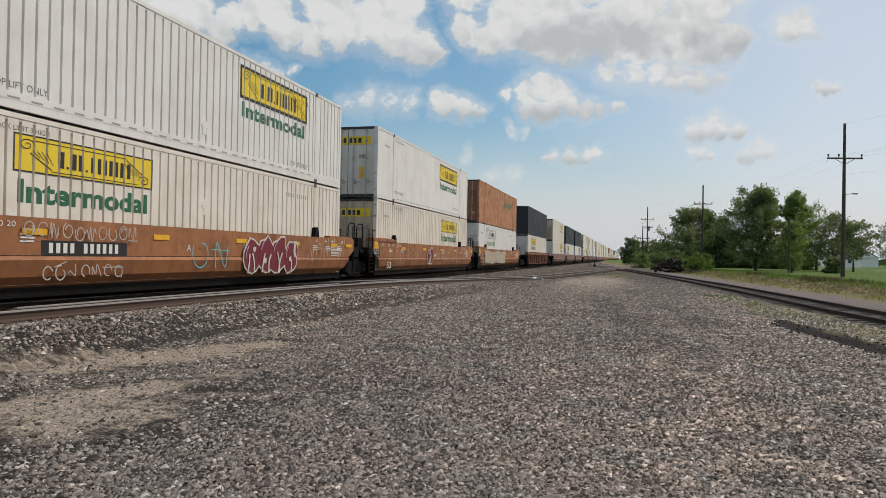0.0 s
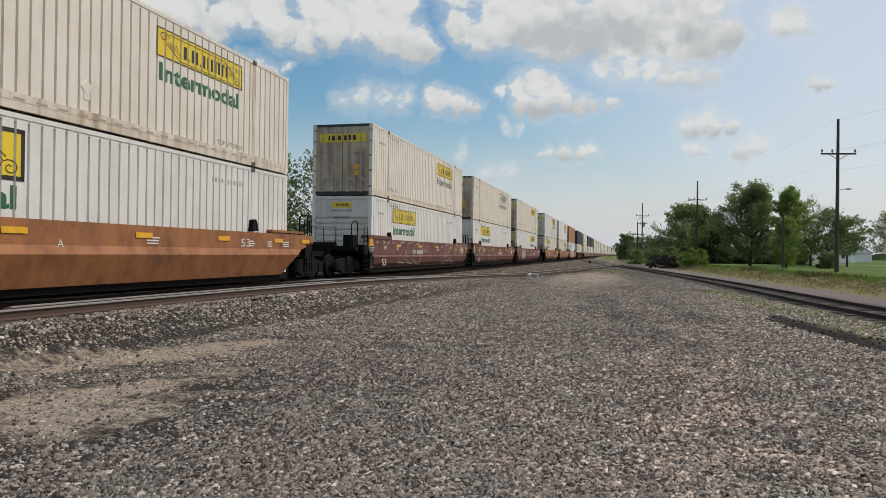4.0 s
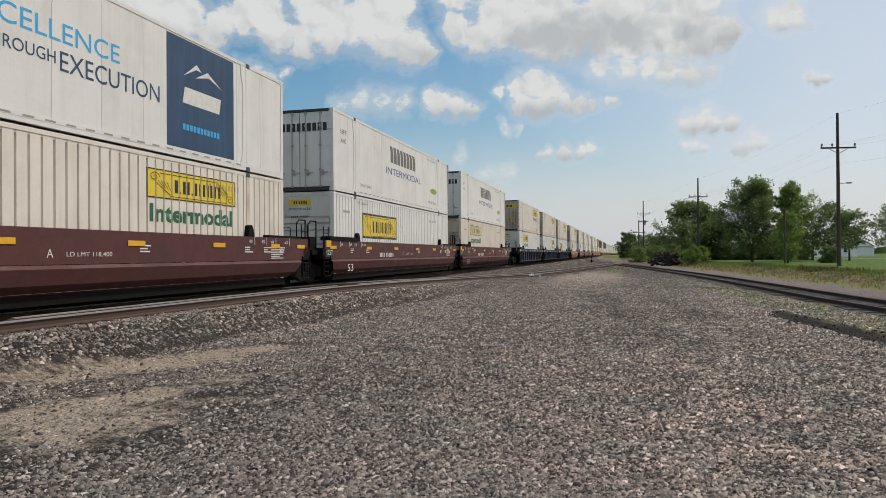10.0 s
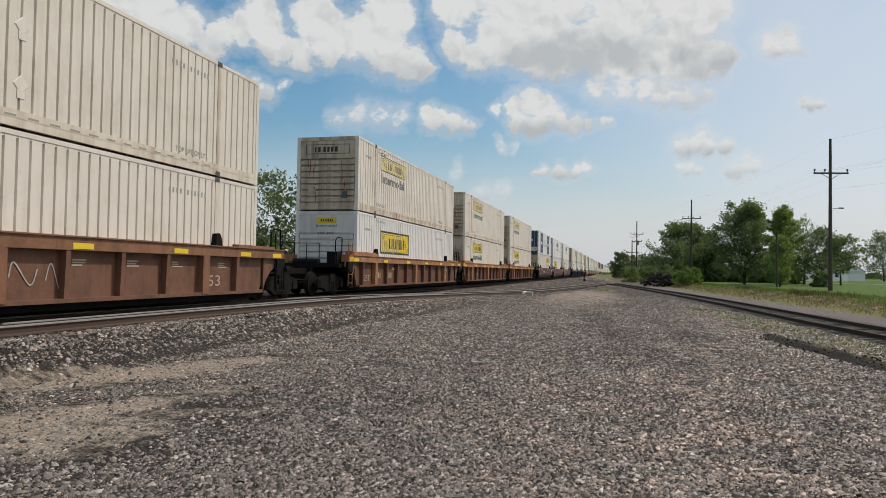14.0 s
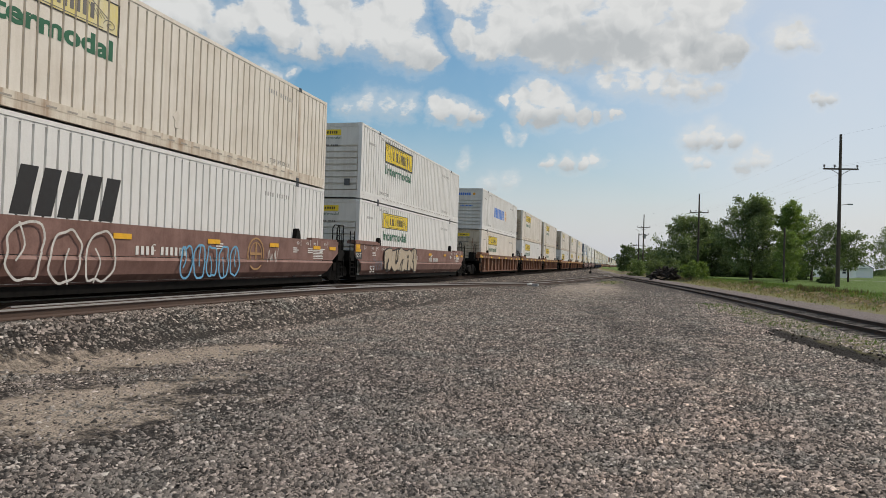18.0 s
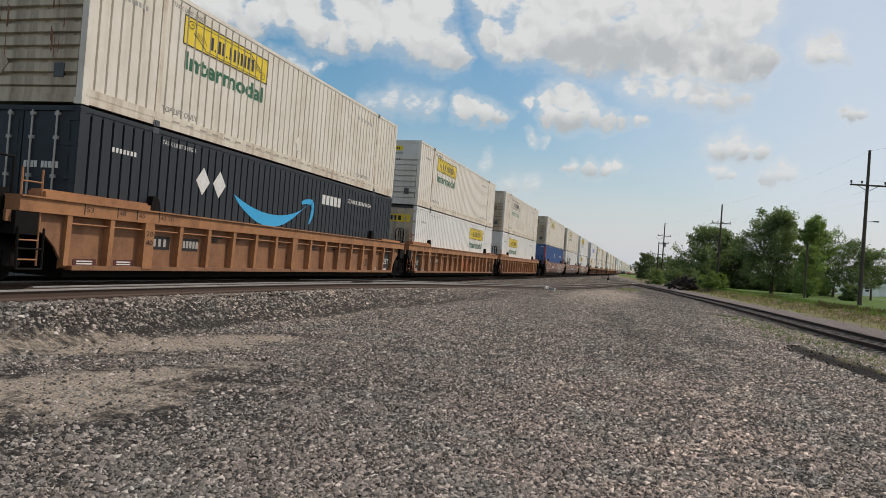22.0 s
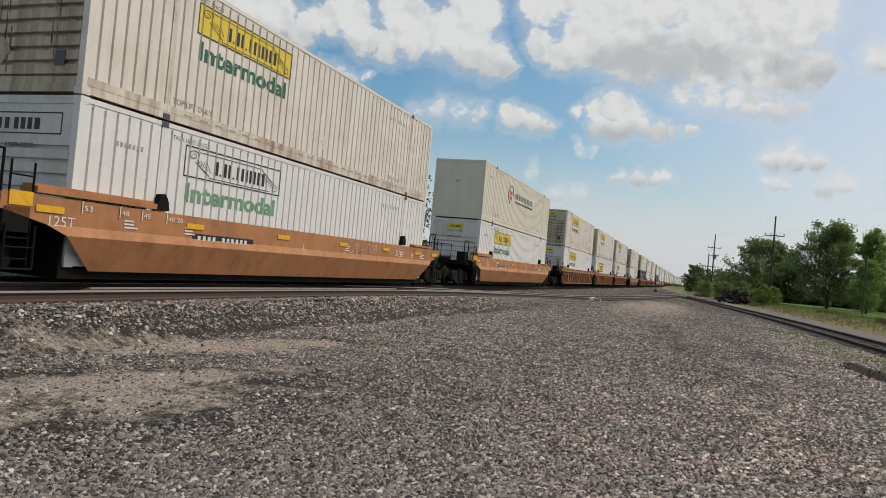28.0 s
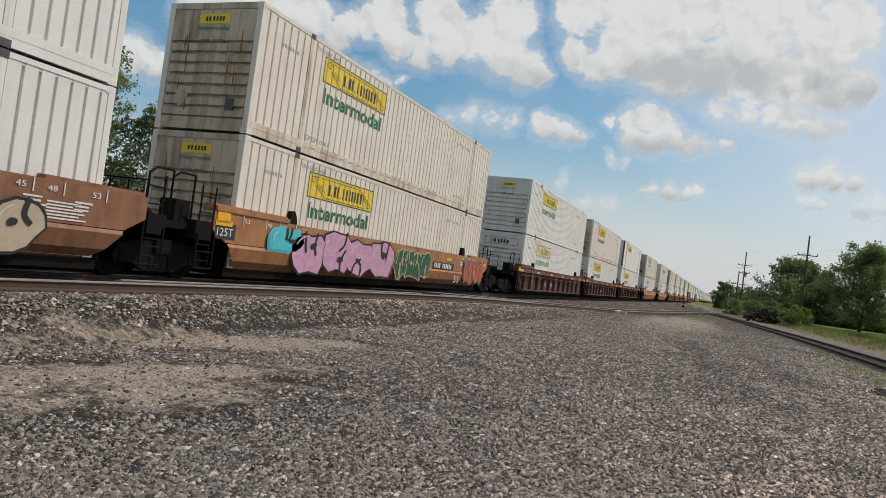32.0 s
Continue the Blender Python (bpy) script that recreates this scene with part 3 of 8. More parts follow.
    shade_dark_bed = k.math("MAXIMUM", shade_dark_bed, k.math("SUBTRACT", 0.85, k.math("ABSOLUTE", k.math("SUBTRACT", X, sx))))
    col = k.mix(k.ramp(k.math("MULTIPLY_ADD", rag, 0.12, shade_dark_bed), (0.0, 0.0), (0.35, 0.85)), col, (0.03, 0.024, 0.02))
    # the dark rut
    rut = ell(4.4, 17.4, 0.44, 3.9, 0.5, 0.11)
    col = k.mix(k.ramp(k.math("ADD", rut, k.math("MULTIPLY", rag, 0.75)), (0.0, 0.0), (0.5, 1.0)), col, (0.016, 0.012, 0.009))
    # verge, then lawn beyond the siding; x of the siding falls with distance
    off = k.math("ADD", X, k.math("MULTIPLY", Y, 0.085))
    edge = k.math("ADD", k.math("SUBTRACT", off, 14.0), k.math("MULTIPLY", rag, 0.7))
    grass = k.mix(0.7, (0.09, 0.148, 0.03), k.ramp(k.noise(2.5, 6, 0.7), (0.3, (0.55, 0.6, 0.5)), (0.7, (1.35, 1.3, 1.2))), "MULTIPLY")
    dry = k.mix(0.9, (0.20, 0.145, 0.085), k.ramp(k.noise(1.6, 6, 0.75), (0.36, 0.16), (0.5, 0.7), (0.64, 2.2)), "MULTIPLY")
    path = k.mix(0.8, (0.21, 0.175, 0.165), k.ramp(k.noise(9.0, 6, 0.75), (0.3, 0.4), (0.7, 1.4)), "MULTIPLY")
    col = k.mix(k.ramp(k.math("SUBTRACT", off, 10.7), (0.0, 0.0), (0.5, 0.9)), col, path)
    ylw = k.mix(0.6, (0.19, 0.18, 0.07), k.ramp(wob2, (0.3, (0.6, 0.8, 0.4)), (0.7, (1.3, 1.1, 0.9))), "MULTIPLY")
    col = k.mix(k.ramp(k.math("ADD", k.math("ADD", edge, 1.3), k.math("MULTIPLY", rag, 0.8)), (0.0, 0.0), (0.9, 0.85)), col, ylw)
    col = k.mix(k.ramp(edge, (0.0, 0.0), (0.8, 1.0)), col, dry)
    col = k.mix(k.ramp(k.math("SUBTRACT", edge, 1.3), (0.0, 0.0), (0.9, 1.0)), col, grass)
    # grass drawn in close behind the train, its dark colour standing for shade
    left = k.math("SUBTRACT", k.math("MULTIPLY", X, -1.0), k.math("ADD", 15.2, rag))
    col = k.mix(k.ramp(left, (0.0, 0.0), (1.0, 1.0)), col, k.mix(0.4, grass, dry))
    h = k.math("ADD", k.math("MULTIPLY", v1.outputs["Distance"], -1.0), k.math("MULTIPLY", v2.outputs["Distance"], -0.5))
    nb = k.bump(h, 0.9, 0.035)
    nb = k.bump(wob2, 0.4, 0.08, nb)
    k.done(col, 0.92, 0.0, nb, 0.25)


ground_material()


# ---- mesh helpers ----
class MB:
    """Collects boxes, prisms and sheets into one mesh."""

    def __init__(self):
        self.v, self.f = [], []

    def add(self, verts, faces):
        o = len(self.v)
        self.v += verts
        self.f += [tuple(i + o for i in q) for q in faces]
        return self

    def box(self, x0, x1, y0, y1, z0, z1):
        vs = [(x, y, z) for x in (x0, x1) for y in (y0, y1) for z in (z0, z1)]
        return self.add(vs, [(0, 1, 3, 2), (4, 6, 7, 5), (0, 4, 5, 1), (2, 3, 7, 6), (0, 2, 6, 4), (1, 5, 7, 3)])

    def prism_x(self, pts, x0, x1):
        """A polygon in the y-z plane (counter-clockwise seen from +x), extruded from x0 to x1."""
        n = len(pts)
        vs = [(x0, y, z) for y, z in pts] + [(x1, y, z) for y, z in pts]
        fs = [tuple(range(n - 1, -1, -1)), tuple(range(n, 2 * n))]
        fs += [(i, (i + 1) % n, n + (i + 1) % n, n + i) for i in range(n)]
        return self.add(vs, fs)

    def prism_y(self, pts, y0, y1):
        """A polygon in the x-z plane, extruded from y0 to y1."""
        n = len(pts)
        vs = [(x, y0, z) for x, z in pts] + [(x, y1, z) for x, z in pts]
        fs = [tuple(range(n)), tuple(range(2 * n - 1, n - 1, -1))]
        fs += [(i, n + i, n + (i + 1) % n, (i + 1) % n) for i in range(n)]
        return self.add(vs, fs)

    def rod(self, a, b, r, n=6):
        a, b = Vector(a), Vector(b)
        d = (b - a).normalized()
        u = d.orthogonal().normalized()
        w = d.cross(u)
        vs = []
        for p in (a, b):
            vs += [tuple(p + r * (math.cos(2 * math.pi * i / n) * u + math.sin(2 * math.pi * i / n) * w)) for i in range(n)]
        fs = [(i, (i + 1) % n, n + (i + 1) % n, n + i) for i in range(n)]
        fs += [tuple(range(n - 1, -1, -1)), tuple(range(n, 2 * n))]
        return self.add(vs, fs)

    def path(self, pts, r, n=6):
        for a, b in zip(pts, pts[1:]):
            self.rod(a, b, r, n)
        return self

    def mesh(self, name, material):
        me = bpy.data.meshes.new(name)
        me.from_pydata(self.v, [], self.f)
        me.materials.append(MATS[material])
        me.update()
        return me


SHARED = {}


def shared(key, material, build):
    """The mesh of that key and material, built once."""
    k = (key, material)
    if k not in SHARED:
        mb = MB()
        build(mb)
        SHARED[k] = mb.mesh(key if isinstance(key, str) else str(key[0]), material)
    return SHARED[k]


def part(name, data, parent, label="", at=None):
    ob = new(name, data)
    ob.parent = parent
    if at is not None:
        ob.location = at
    if label:
        ob["label"] = label
    if name in TINY:
        ob["kind"] = "stuff"
    return ob


# rows of marks too small to pick apart
TINY = {"code_lettering", "data_lettering", "end_code", "slot_strip", "web_lettering", "door_stencil", "soot_stain", "rust_patch", "spring_set", "end_lettering", "door_hinge", "inner_line", "highlight"}


def part_b(name, key, material, parent, build, label="", at=None):
    return part(name, shared(key, material, build), parent, label, at)


TEXTS = {}


def words(text, size, material, grooves=False, width=None, bold=0.0):
    """Lettering as a thin mesh in the y-z plane, facing +x, starting at the origin; grooves: cut where the panel's grooves run."""
    key = (text, size, material, grooves, width, bold)
    if key in TEXTS:
        return TEXTS[key]
    cu = bpy.data.curves.new("lettering", "FONT")
    cu.body, cu.size, cu.resolution_u = text, size, 3
    cu.offset = bold * size
    ob = new("lettering", cu)
    dg = bpy.context.evaluated_depsgraph_get()
    me = bpy.data.meshes.new_from_object(ob.evaluated_get(dg))
    bpy.data.objects.remove(ob)
    xs = [v.co.x for v in me.vertices]
    lo, hi = min(xs), max(xs)
    k = (width / (hi - lo)) if width else 1.0
    for v in me.vertices:
        x, y = (v.co.x - lo) * k, v.co.y
        v.co = (0.0, x, y)
    if grooves is not False:
        bm = bmesh.new()
        bm.from_mesh(me)
        n = int((hi - lo) * k / PITCH) + 3
        cuts = []
        g0 = math.floor(grooves / PITCH)
        for i in range(g0, g0 + n):
            for e in (-GROOVE / 2, GROOVE / 2):
                cuts.append(i * PITCH + e - grooves)
        for c in cuts:
            bmesh.ops.bisect_plane(bm, geom=bm.verts[:] + bm.edges[:] + bm.faces[:], plane_co=(0, c, 0), plane_no=(0, 1, 0))
        dead = []
        for f in bm.faces:
            y = f.calc_center_median().y + grooves
            if abs(y - round(y / PITCH) * PITCH) < GROOVE / 2:
                dead.append(f)
        dead2 = [f for f in bmesh.ops.split(bm, geom=dead)["geom"] if isinstance(f, bmesh.types.BMFace)] if dead else []
        bmesh.ops.translate(bm, vec=(-0.0445, 0, 0), verts=list({v for f in dead2 for v in f.verts}))
        bm.to_mesh(me)
        bm.free()
    me.materials.clear()
    me.materials.append(MATS[material])
    TEXTS[key] = me
    return me


def strips(mb, x, y0, y1, z0, z1, t=0.004, cut=True):
    """A thin plate on a grooved wall: one strip for each flat of the wall."""
    if not cut:
        mb.box(x, x + t, y0, y1, z0, z1)
        return
    g = math.floor(y0 / PITCH)
    while g * PITCH < y1:
        a, b = max(y0, g * PITCH + GROOVE / 2), min(y1, (g + 1) * PITCH - GROOVE / 2)
        if b > a:
            mb.box(x, x + t, a, b, z0, z1)
        # the paint goes on in the groove
        a, b = max(y0, g * PITCH - GROOVE / 2 + 0.008), min(y1, g * PITCH + GROOVE / 2 - 0.008)
        if b > a:
            mb.box(x - 0.0445, x - 0.0445 + t, a, b, z0, z1)
        g += 1


def ribbon(mb, pts, w, x):
    """A painted stroke: one flat band of width w along points in the y-z plane."""
    vs, n = [], len(pts)
    for i, (y, z) in enumerate(pts):
        (a, b), (c, d) = pts[max(0, i - 1)], pts[min(n - 1, i + 1)]
        L = math.hypot(c - a, d - b) or 1e-6
        ny, nz = -(d - b) / L * w / 2, (c - a) / L * w / 2
        vs += [(x + 0.0004 * i, y - ny, z - nz), (x + 0.0004 * i, y + ny, z + nz)]
    mb.add(vs, [(2 * i, 2 * i + 2, 2 * i + 3, 2 * i + 1) for i in range(n - 1)])


# ---- intermodal boxes ----
LEN, WID, HGT = 16.15, 2.59, 2.896
HW = WID / 2
PITCH, GROOVE = LEN / 58, 0.056
RAIL_Z = 0.67
XC = -11.155                # the running track's centre line
XF = HW - 0.012             # outer face of the side wall's flats


def wall_narrow(mb, sides=(1, -1)):
    """Side walls of flat panels with narrow upright grooves."""
    for s in sides:
        ys, xs = [0.1], [XF]
        for i in range(1, 58):
            y = i * PITCH
            ys += [y - GROOVE / 2, y - GROOVE / 2 + 0.008, y + GROOVE / 2 - 0.008, y + GROOVE / 2]
            xs += [XF, XF - 0.045, XF - 0.045, XF]
        ys.append(LEN - 0.1)
        xs.append(XF)
        vs = [(s * x, y, z) for z in (0.16, HGT - 0.09) for x, y in zip(xs, ys)]
        n = len(ys)
        mb.add(vs, [(i, i + 1, n + i + 1, n + i) if s > 0 else (i, n + i, n + i + 1, i + 1) for i in range(n - 1)])


def wall_wide(mb, sides=(1, -1)):
    """Side walls with deep, even corrugation."""
    for s in sides:
        ys, xs = [], []
        y = 0.12
        while y < LEN - 0.3:
            ys += [y, y + 0.075, y + 0.135, y + 0.21]
            xs += [XF, XF, XF - 0.055, XF - 0.055]
            y += 0.27
        vs = [(s * x, q, z) for z in (0.16, HGT - 0.09) for x, q in zip(xs, ys)]
        n = len(ys)
        mb.add(vs, [(i, i + 1, n + i + 1, n + i) if s > 0 else (i, n + i, n + i + 1, i + 1) for i in range(n - 1)])


def wall_smooth(mb, sides=(1, -1)):
    for s in sides:
        mb.box(min(s * (XF - 0.03), s * (XF - 0.006)), max(s * (XF - 0.03), s * (XF - 0.006)), 0.1, LEN - 0.1, 0.16, HGT - 0.09)


def roof_sheet(mb):
    mb.box(-HW + 0.03, HW - 0.03, 0.05, LEN - 0.05, HGT - 0.05, HGT - 0.025)
    for i in range(40):
        y = 0.25 + i * 0.4
        mb.box(-HW + 0.12, HW - 0.12, y, y + 0.12, HGT - 0.025, HGT - 0.012)
    mb.box(-HW + 0.03, HW - 0.03, 0.05, LEN - 0.05, 0.10, 0.15)


def top_rails(mb, sides=(-1, 1)):
    for s in sides:
        a, b = sorted((s * (HW - 0.06), s * HW))
        mb.box(a, b, 0.1, LEN - 0.1, HGT - 0.095, HGT - 0.01)
        a, b = sorted((s * (HW - 0.06), s * (HW - 0.02)))
        mb.box(a, b, 0.1, LEN - 0.1, HGT - 0.14, HGT - 0.095)


def bottom_rails(h, sides=(-1, 1)):
    def f(mb):
        for s in sides:
            a, b = sorted((s * (HW - 0.07), s * (HW - 0.002)))
            mb.box(a, b, 0.1, LEN - 0.1, 0.02, h * 0.55)
            a, b = sorted((s * (HW - 0.07), s * (HW + 0.003)))
            mb.box(a, b, 0.1, LEN - 0.1, h * 0.55, h)
    return f


def rail_slots(h):
    def f(mb):
        for i in range(24):
            y = 2.5 + i * 0.48
            mb.box(HW - 0.004, HW + 0.005, y, y + 0.24, h * 0.62, h * 0.62 + 0.035)
    return f


def corner_post(mb):
    mb.box(-0.07, 0.07, 0.0, 0.13, 0.1, HGT - 0.1)
    mb.box(-0.05, 0.05, -0.004, 0.134, 0.1, HGT - 0.1)


def lift_post(mb):
    mb.box(HW - 0.05, HW + 0.001, 0, 0.14, 0.12, HGT - 0.09)
    mb.box(HW - 0.05, HW + 0.004, 0.055, 0.085, 0.12, HGT - 0.09)


def wide_post(mb):
    mb.prism_x([(-0.14, 0.2), (0.46, 0.2), (0.34, 0.5), (0.32, 2.2), (0.44, 2.6), (0.44, HGT - 0.11), (-0.12, HGT - 0.11), (-0.12, 2.6), (0.0, 2.2), (-0.02, 0.5)], HW - 0.05, HW + 0.004)
    mb.box(HW - 0.05, HW + 0.012, 0.13, 0.19, 0.2, HGT - 0.11)


def casting(mb):
    mb.box(-0.085, 0.09, -0.09, 0.09, -0.06, 0.06)
    mb.box(0.088, 0.094, -0.045, 0.045, -0.03, 0.03)


def nose_wall(mb):
    """Front wall of a box: a framed sheet with wide horizontal ridges."""
    mb.prism_x([(0.03, 0.145), (0.115, 0.145), (0.115, HGT - 0.147), (0.02, HGT - 0.147), (0.02, 2.04), (0.085, 2.04), (0.085, 0.3), (0.03, 0.3)], -HW + 0.13, HW - 0.13)


def nose_ridge(mb):
    mb.prism_x([(0.086, 0.0), (0.086, 0.2), (0.018, 0.18), (0.018, 0.02)], -HW + 0.17, HW - 0.17)


def end_beam(mb):
    mb.box(-HW + 0.13, HW - 0.13, 0.006, 0.08, 0.0, 0.14)


def flat_nose(mb):
    mb.box(-HW + 0.13, HW - 0.13, 0.03, 0.08, 0.1, HGT - 0.1)


def far_wall(mb):
    mb.box(-HW + 0.13, HW - 0.13, LEN - 0.08, LEN - 0.03, 0.16, HGT - 0.1)
    mb.box(-HW + 0.13, HW - 0.13, LEN - 0.08, LEN - 0.01, 0.02, 0.2)
    mb.box(-HW + 0.13, HW - 0.13, LEN - 0.08, LEN - 0.01, HGT - 0.13, HGT - 0.01)


def door_leaf(mb):
    mb.box(0.015, HW - 0.14, 0.03, 0.07, 0.16, HGT - 0.11)
    for i in range(4):
        z = 0.3 + i * 0.62
        mb.box(0.1, HW - 0.22, 0.022, 0.04, z, z + 0.48)


def door_frame(mb):
    mb.box(-HW + 0.13, HW - 0.13, 0.0, 0.09, 0.02, 0.15)
    mb.box(-HW + 0.13, HW - 0.13, 0.0, 0.09, HGT - 0.1, HGT - 0.01)
    mb.box(-HW + 0.13, HW - 0.13, 0.06, 0.09, 0.15, HGT - 0.1)


def lock_rod(mb):
    mb.rod((0, -0.012, 0.12), (0, -0.012, HGT - 0.1), 0.019)
    for z in (0.17, 0.75, 1.6, 2.3, HGT - 0.16):
        mb.box(-0.05, 0.05, -0.026, 0.03, z - 0.03, z + 0.03)
    mb.box(-0.02, 0.3, -0.035, -0.018, 0.62, 0.66)
    mb.box(0.05, 0.11, -0.03, 0.03, 0.56, 0.74)


def door_hinges(mb):
    for s in (-1, 1):
        for z in (0.35, 1.0, 1.6, 2.2, 2.65):
            a, b = sorted((s * (HW - 0.02), s * (HW - 0.24)))
            mb.box(a, b, -0.012, 0.03, z - 0.035, z + 0.035)


def placard(mb):
    mb.add([(0, -0.17, 0), (0, 0, -0.17), (0, 0.17, 0), (0, 0, 0.17), (0.012, -0.15, 0), (0.012, 0, -0.15), (0.012, 0.15, 0), (0.012, 0, 0.15)],
           [(4, 5, 6, 7), (0, 1, 5, 4), (1, 2, 6, 5), (2, 3, 7, 6), (3, 0, 4, 7)])
    mb.box(0, 0.01, -0.08, 0.08, -0.24, -0.1)


def logo_bars(mb, x, y0, y1, z0, z1, cut):
    """The carrier's name as plain upright bars, with a curled scroll drawn beside it as thin lines."""
    w, h = y1 - y0, z1 - z0
    a, b = y0 + 0.26 * w, y0 + 0.81 * w
    zc, hh = z0 + 0.47 * h, 0.23 * h
    for u, q in ((0.03, 0.06), (0.19, 0.05), (0.27, 0.05), (0.43, 0.045), (0.52, 0.045), (0.60, 0.045), (0.68, 0.045), (0.76, 0.045), (0.84, 0.045), (0.94, 0.05)):
        strips(mb, x, a + u * (b - a), a + (u + q) * (b - a), zc - hh, zc + hh, 0.003, cut)
    for u in (0.12, 0.36):
        strips(mb, x, a + u * (b - a), a + (u + 0.025) * (b - a), zc - hh, zc - 0.7 * hh, 0.003, cut)
    # scroll: a curl at each end, hatching and a sloping edge
    for cy, cz, d in ((y0 + 0.075 * w, z0 + 0.72 * h, 1), (y0 + 0.925 * w, z0 + 0.24 * h, -1)):
        pts = [(cy + d * 0.05 * w * (1 - j / 26) * math.cos(j * 0.42), cz + 0.17 * h * (1 - j / 26) * math.sin(j * 0.42)) for j in range(22)]
        ribbon(mb, pts, 0.016, x + 0.003)
        for j in range(4):
            e = cy + d * (0.035 + 0.028 * j) * w
            ribbon(mb, [(e, cz - d * 0.12 * h), (e + d * 0.045 * w, cz - d * (0.3 + 0.05 * j) * h)], 0.013, x + 0.003)
        ribbon(mb, [(cy + d * 0.02 * w, cz - d * 0.2 * h), (cy + d * 0.155 * w, cz - d * 0.58 * h)], 0.02, x + 0.003)
        ribbon(mb, [(cy + d * 0.05 * w, cz + d * 0.14 * h), (cy + d * 0.7 * w, cz + d * 0.14 * h)], 0.014, x + 0.003)


def border(mb, x, y0, y1, z0, z1, t, cut):
    strips(mb, x, y0, y1, z0, z0 + t, 0.003, cut)
    strips(mb, x, y0, y1, z1 - t, z1, 0.003, cut)
    strips(mb, x, y0, y0 + t, z0, z1, 0.003, False)
    strips(mb, x, y1 - t, y1, z0, z1, 0.003, False)


def livery(box, plate, word, nose, cut):
    """The carrier's yellow plate and the word under it. plate: yellow, framed, faded, outline or ''."""
    near = nose == "near"
    if plate == "framed":
        y0, y1, z0, z1 = 2.78, 6.9, 1.32, 2.3
        if word:
            y0, y1, z0, z1 = 2.7, 6.6, 1.75, 2.62
    else:
        y0, y1, z0, z1 = 2.65, 6.15, 1.93, 2.57
    if not near:
        y0, y1 = LEN - y1, LEN - y0
    key = (plate, bool(word), near, cut)
    if plate in ("yellow", "framed", "faded"):
        m = "faded_yellow" if plate == "faded" else "logo_yellow"
        pl = part_b("logo_plate", ("logo_plate",) + key, m, box, lambda mb: strips(mb, XF, y0, y1, z0, z1, 0.004, cut), "yellow painted carrier plate")
    else:
        pl = box
    if plate:
        part_b("logo_lettering", ("logo_lettering",) + key, "ink_black" if plate != "faded" else "ink_grey", pl, lambda mb: logo_bars(mb, XF + 0.005, y0, y1, z0, z1, cut))
    if plate in ("framed", "outline", "yellow", "faded"):
        t = 0.075 if plate == "framed" else 0.025
        part_b("logo_border", ("logo_border",) + key, "ink_black", pl, lambda mb: border(mb, XF + 0.006, y0, y1, z0, z1, t, cut))
    if word:
        zb = z0 - 0.5 if plate != "framed" else z0 - 0.46
        wy = y0 + 0.1
        me = words("Intermodal", 0.53, word, (wy if cut else False), y1 - y0 - 0.25, 0.034)
        part("word", me, box, "painted word", (XF + 0.004, wy, zb))


def small_words(box, color, nose, cut, plain_ends):
    part("stencil", words("TOP LIFT ONLY", 0.17, color, (2.15 if cut else False)), box, "", (XF + 0.004, 2.15, 0.36))
    part("stencil", words("TOP LIFT ONLY", 0.17, color, (12.4 if cut else False)), box, "", (XF + 0.004, 12.4, 0.36))
    part("stencil", words("STACK LIMIT 3 HIGH", 0.13, color, (2.2 if cut else False)), box, "", (XF + 0.004, 2.2, 2.6))
    part_b("code_lettering", "code_lettering", "ink_pale" if color == "ink_grey" else color, box, lambda mb: [mb.box(XF, XF + 0.004, 12.2 + i * 0.14, 12.26 + i * 0.14, 2.32, 2.44) for i in range(11) if i != 4] and
           [mb.box(XF, XF + 0.004, 0.85 + i * 0.1, 0.91 + i * 0.1, 2.2, 2.29) for i in range(7)])


def rust_spots(box, seed, heavy):
    rnd = random.Random(seed)

    def f(mb):
        for _ in range(110 if heavy else 24):
            y, z = rnd.uniform(0.5, 15.6), rnd.choice((rnd.uniform(0.3, 0.6), rnd.uniform(0.3, 0.75), rnd.uniform(0.3, 2.6)))
            r = rnd.uniform(0.015, 0.05) + 0.05 * rnd.random() ** 3
            n = 7
            pts = [(y + r * rnd.uniform(0.5, 1.2) * math.cos(2 * math.pi * i / n), z + 1.5 * r * rnd.uniform(0.5, 1.2) * math.sin(2 * math.pi * i / n)) for i in range(n)]
            g = y / PITCH - math.floor(y / PITCH)
            if 0.25 < g < 0.75:
                mb.prism_x(pts, XF, XF + 0.003)
    me = MB()
    f(me)
    part("rust_patch", me.mesh("rust_spots", "rust_frame"), box, "rust showing through chipped paint")


def grime(box, seed):
    """Soot runs on a front wall."""
    rnd = random.Random(seed)
    mb = MB()
    for s in (-0.75, 0.55):
        for _ in range(9):
            x, z = s + rnd.uniform(-0.1, 0.25), rnd.uniform(0.35, 2.0)
            w, h = rnd.uniform(0.012, 0.05), rnd.uniform(0.1, 0.5)
            mb.prism_y([(x, z), (x + w * 0.5, z - 0.04), (x + w, z + 0.03), (x + w * 0.8, z + h), (x + w * 0.3, z + h * 1.1)], 0.0145, 0.017)
    part("soot_stain", mb.mesh("soot_marks", "rust_frame"), box, "sooty run-down marks")


AGED = ("offwhite_paint", "cream_paint")


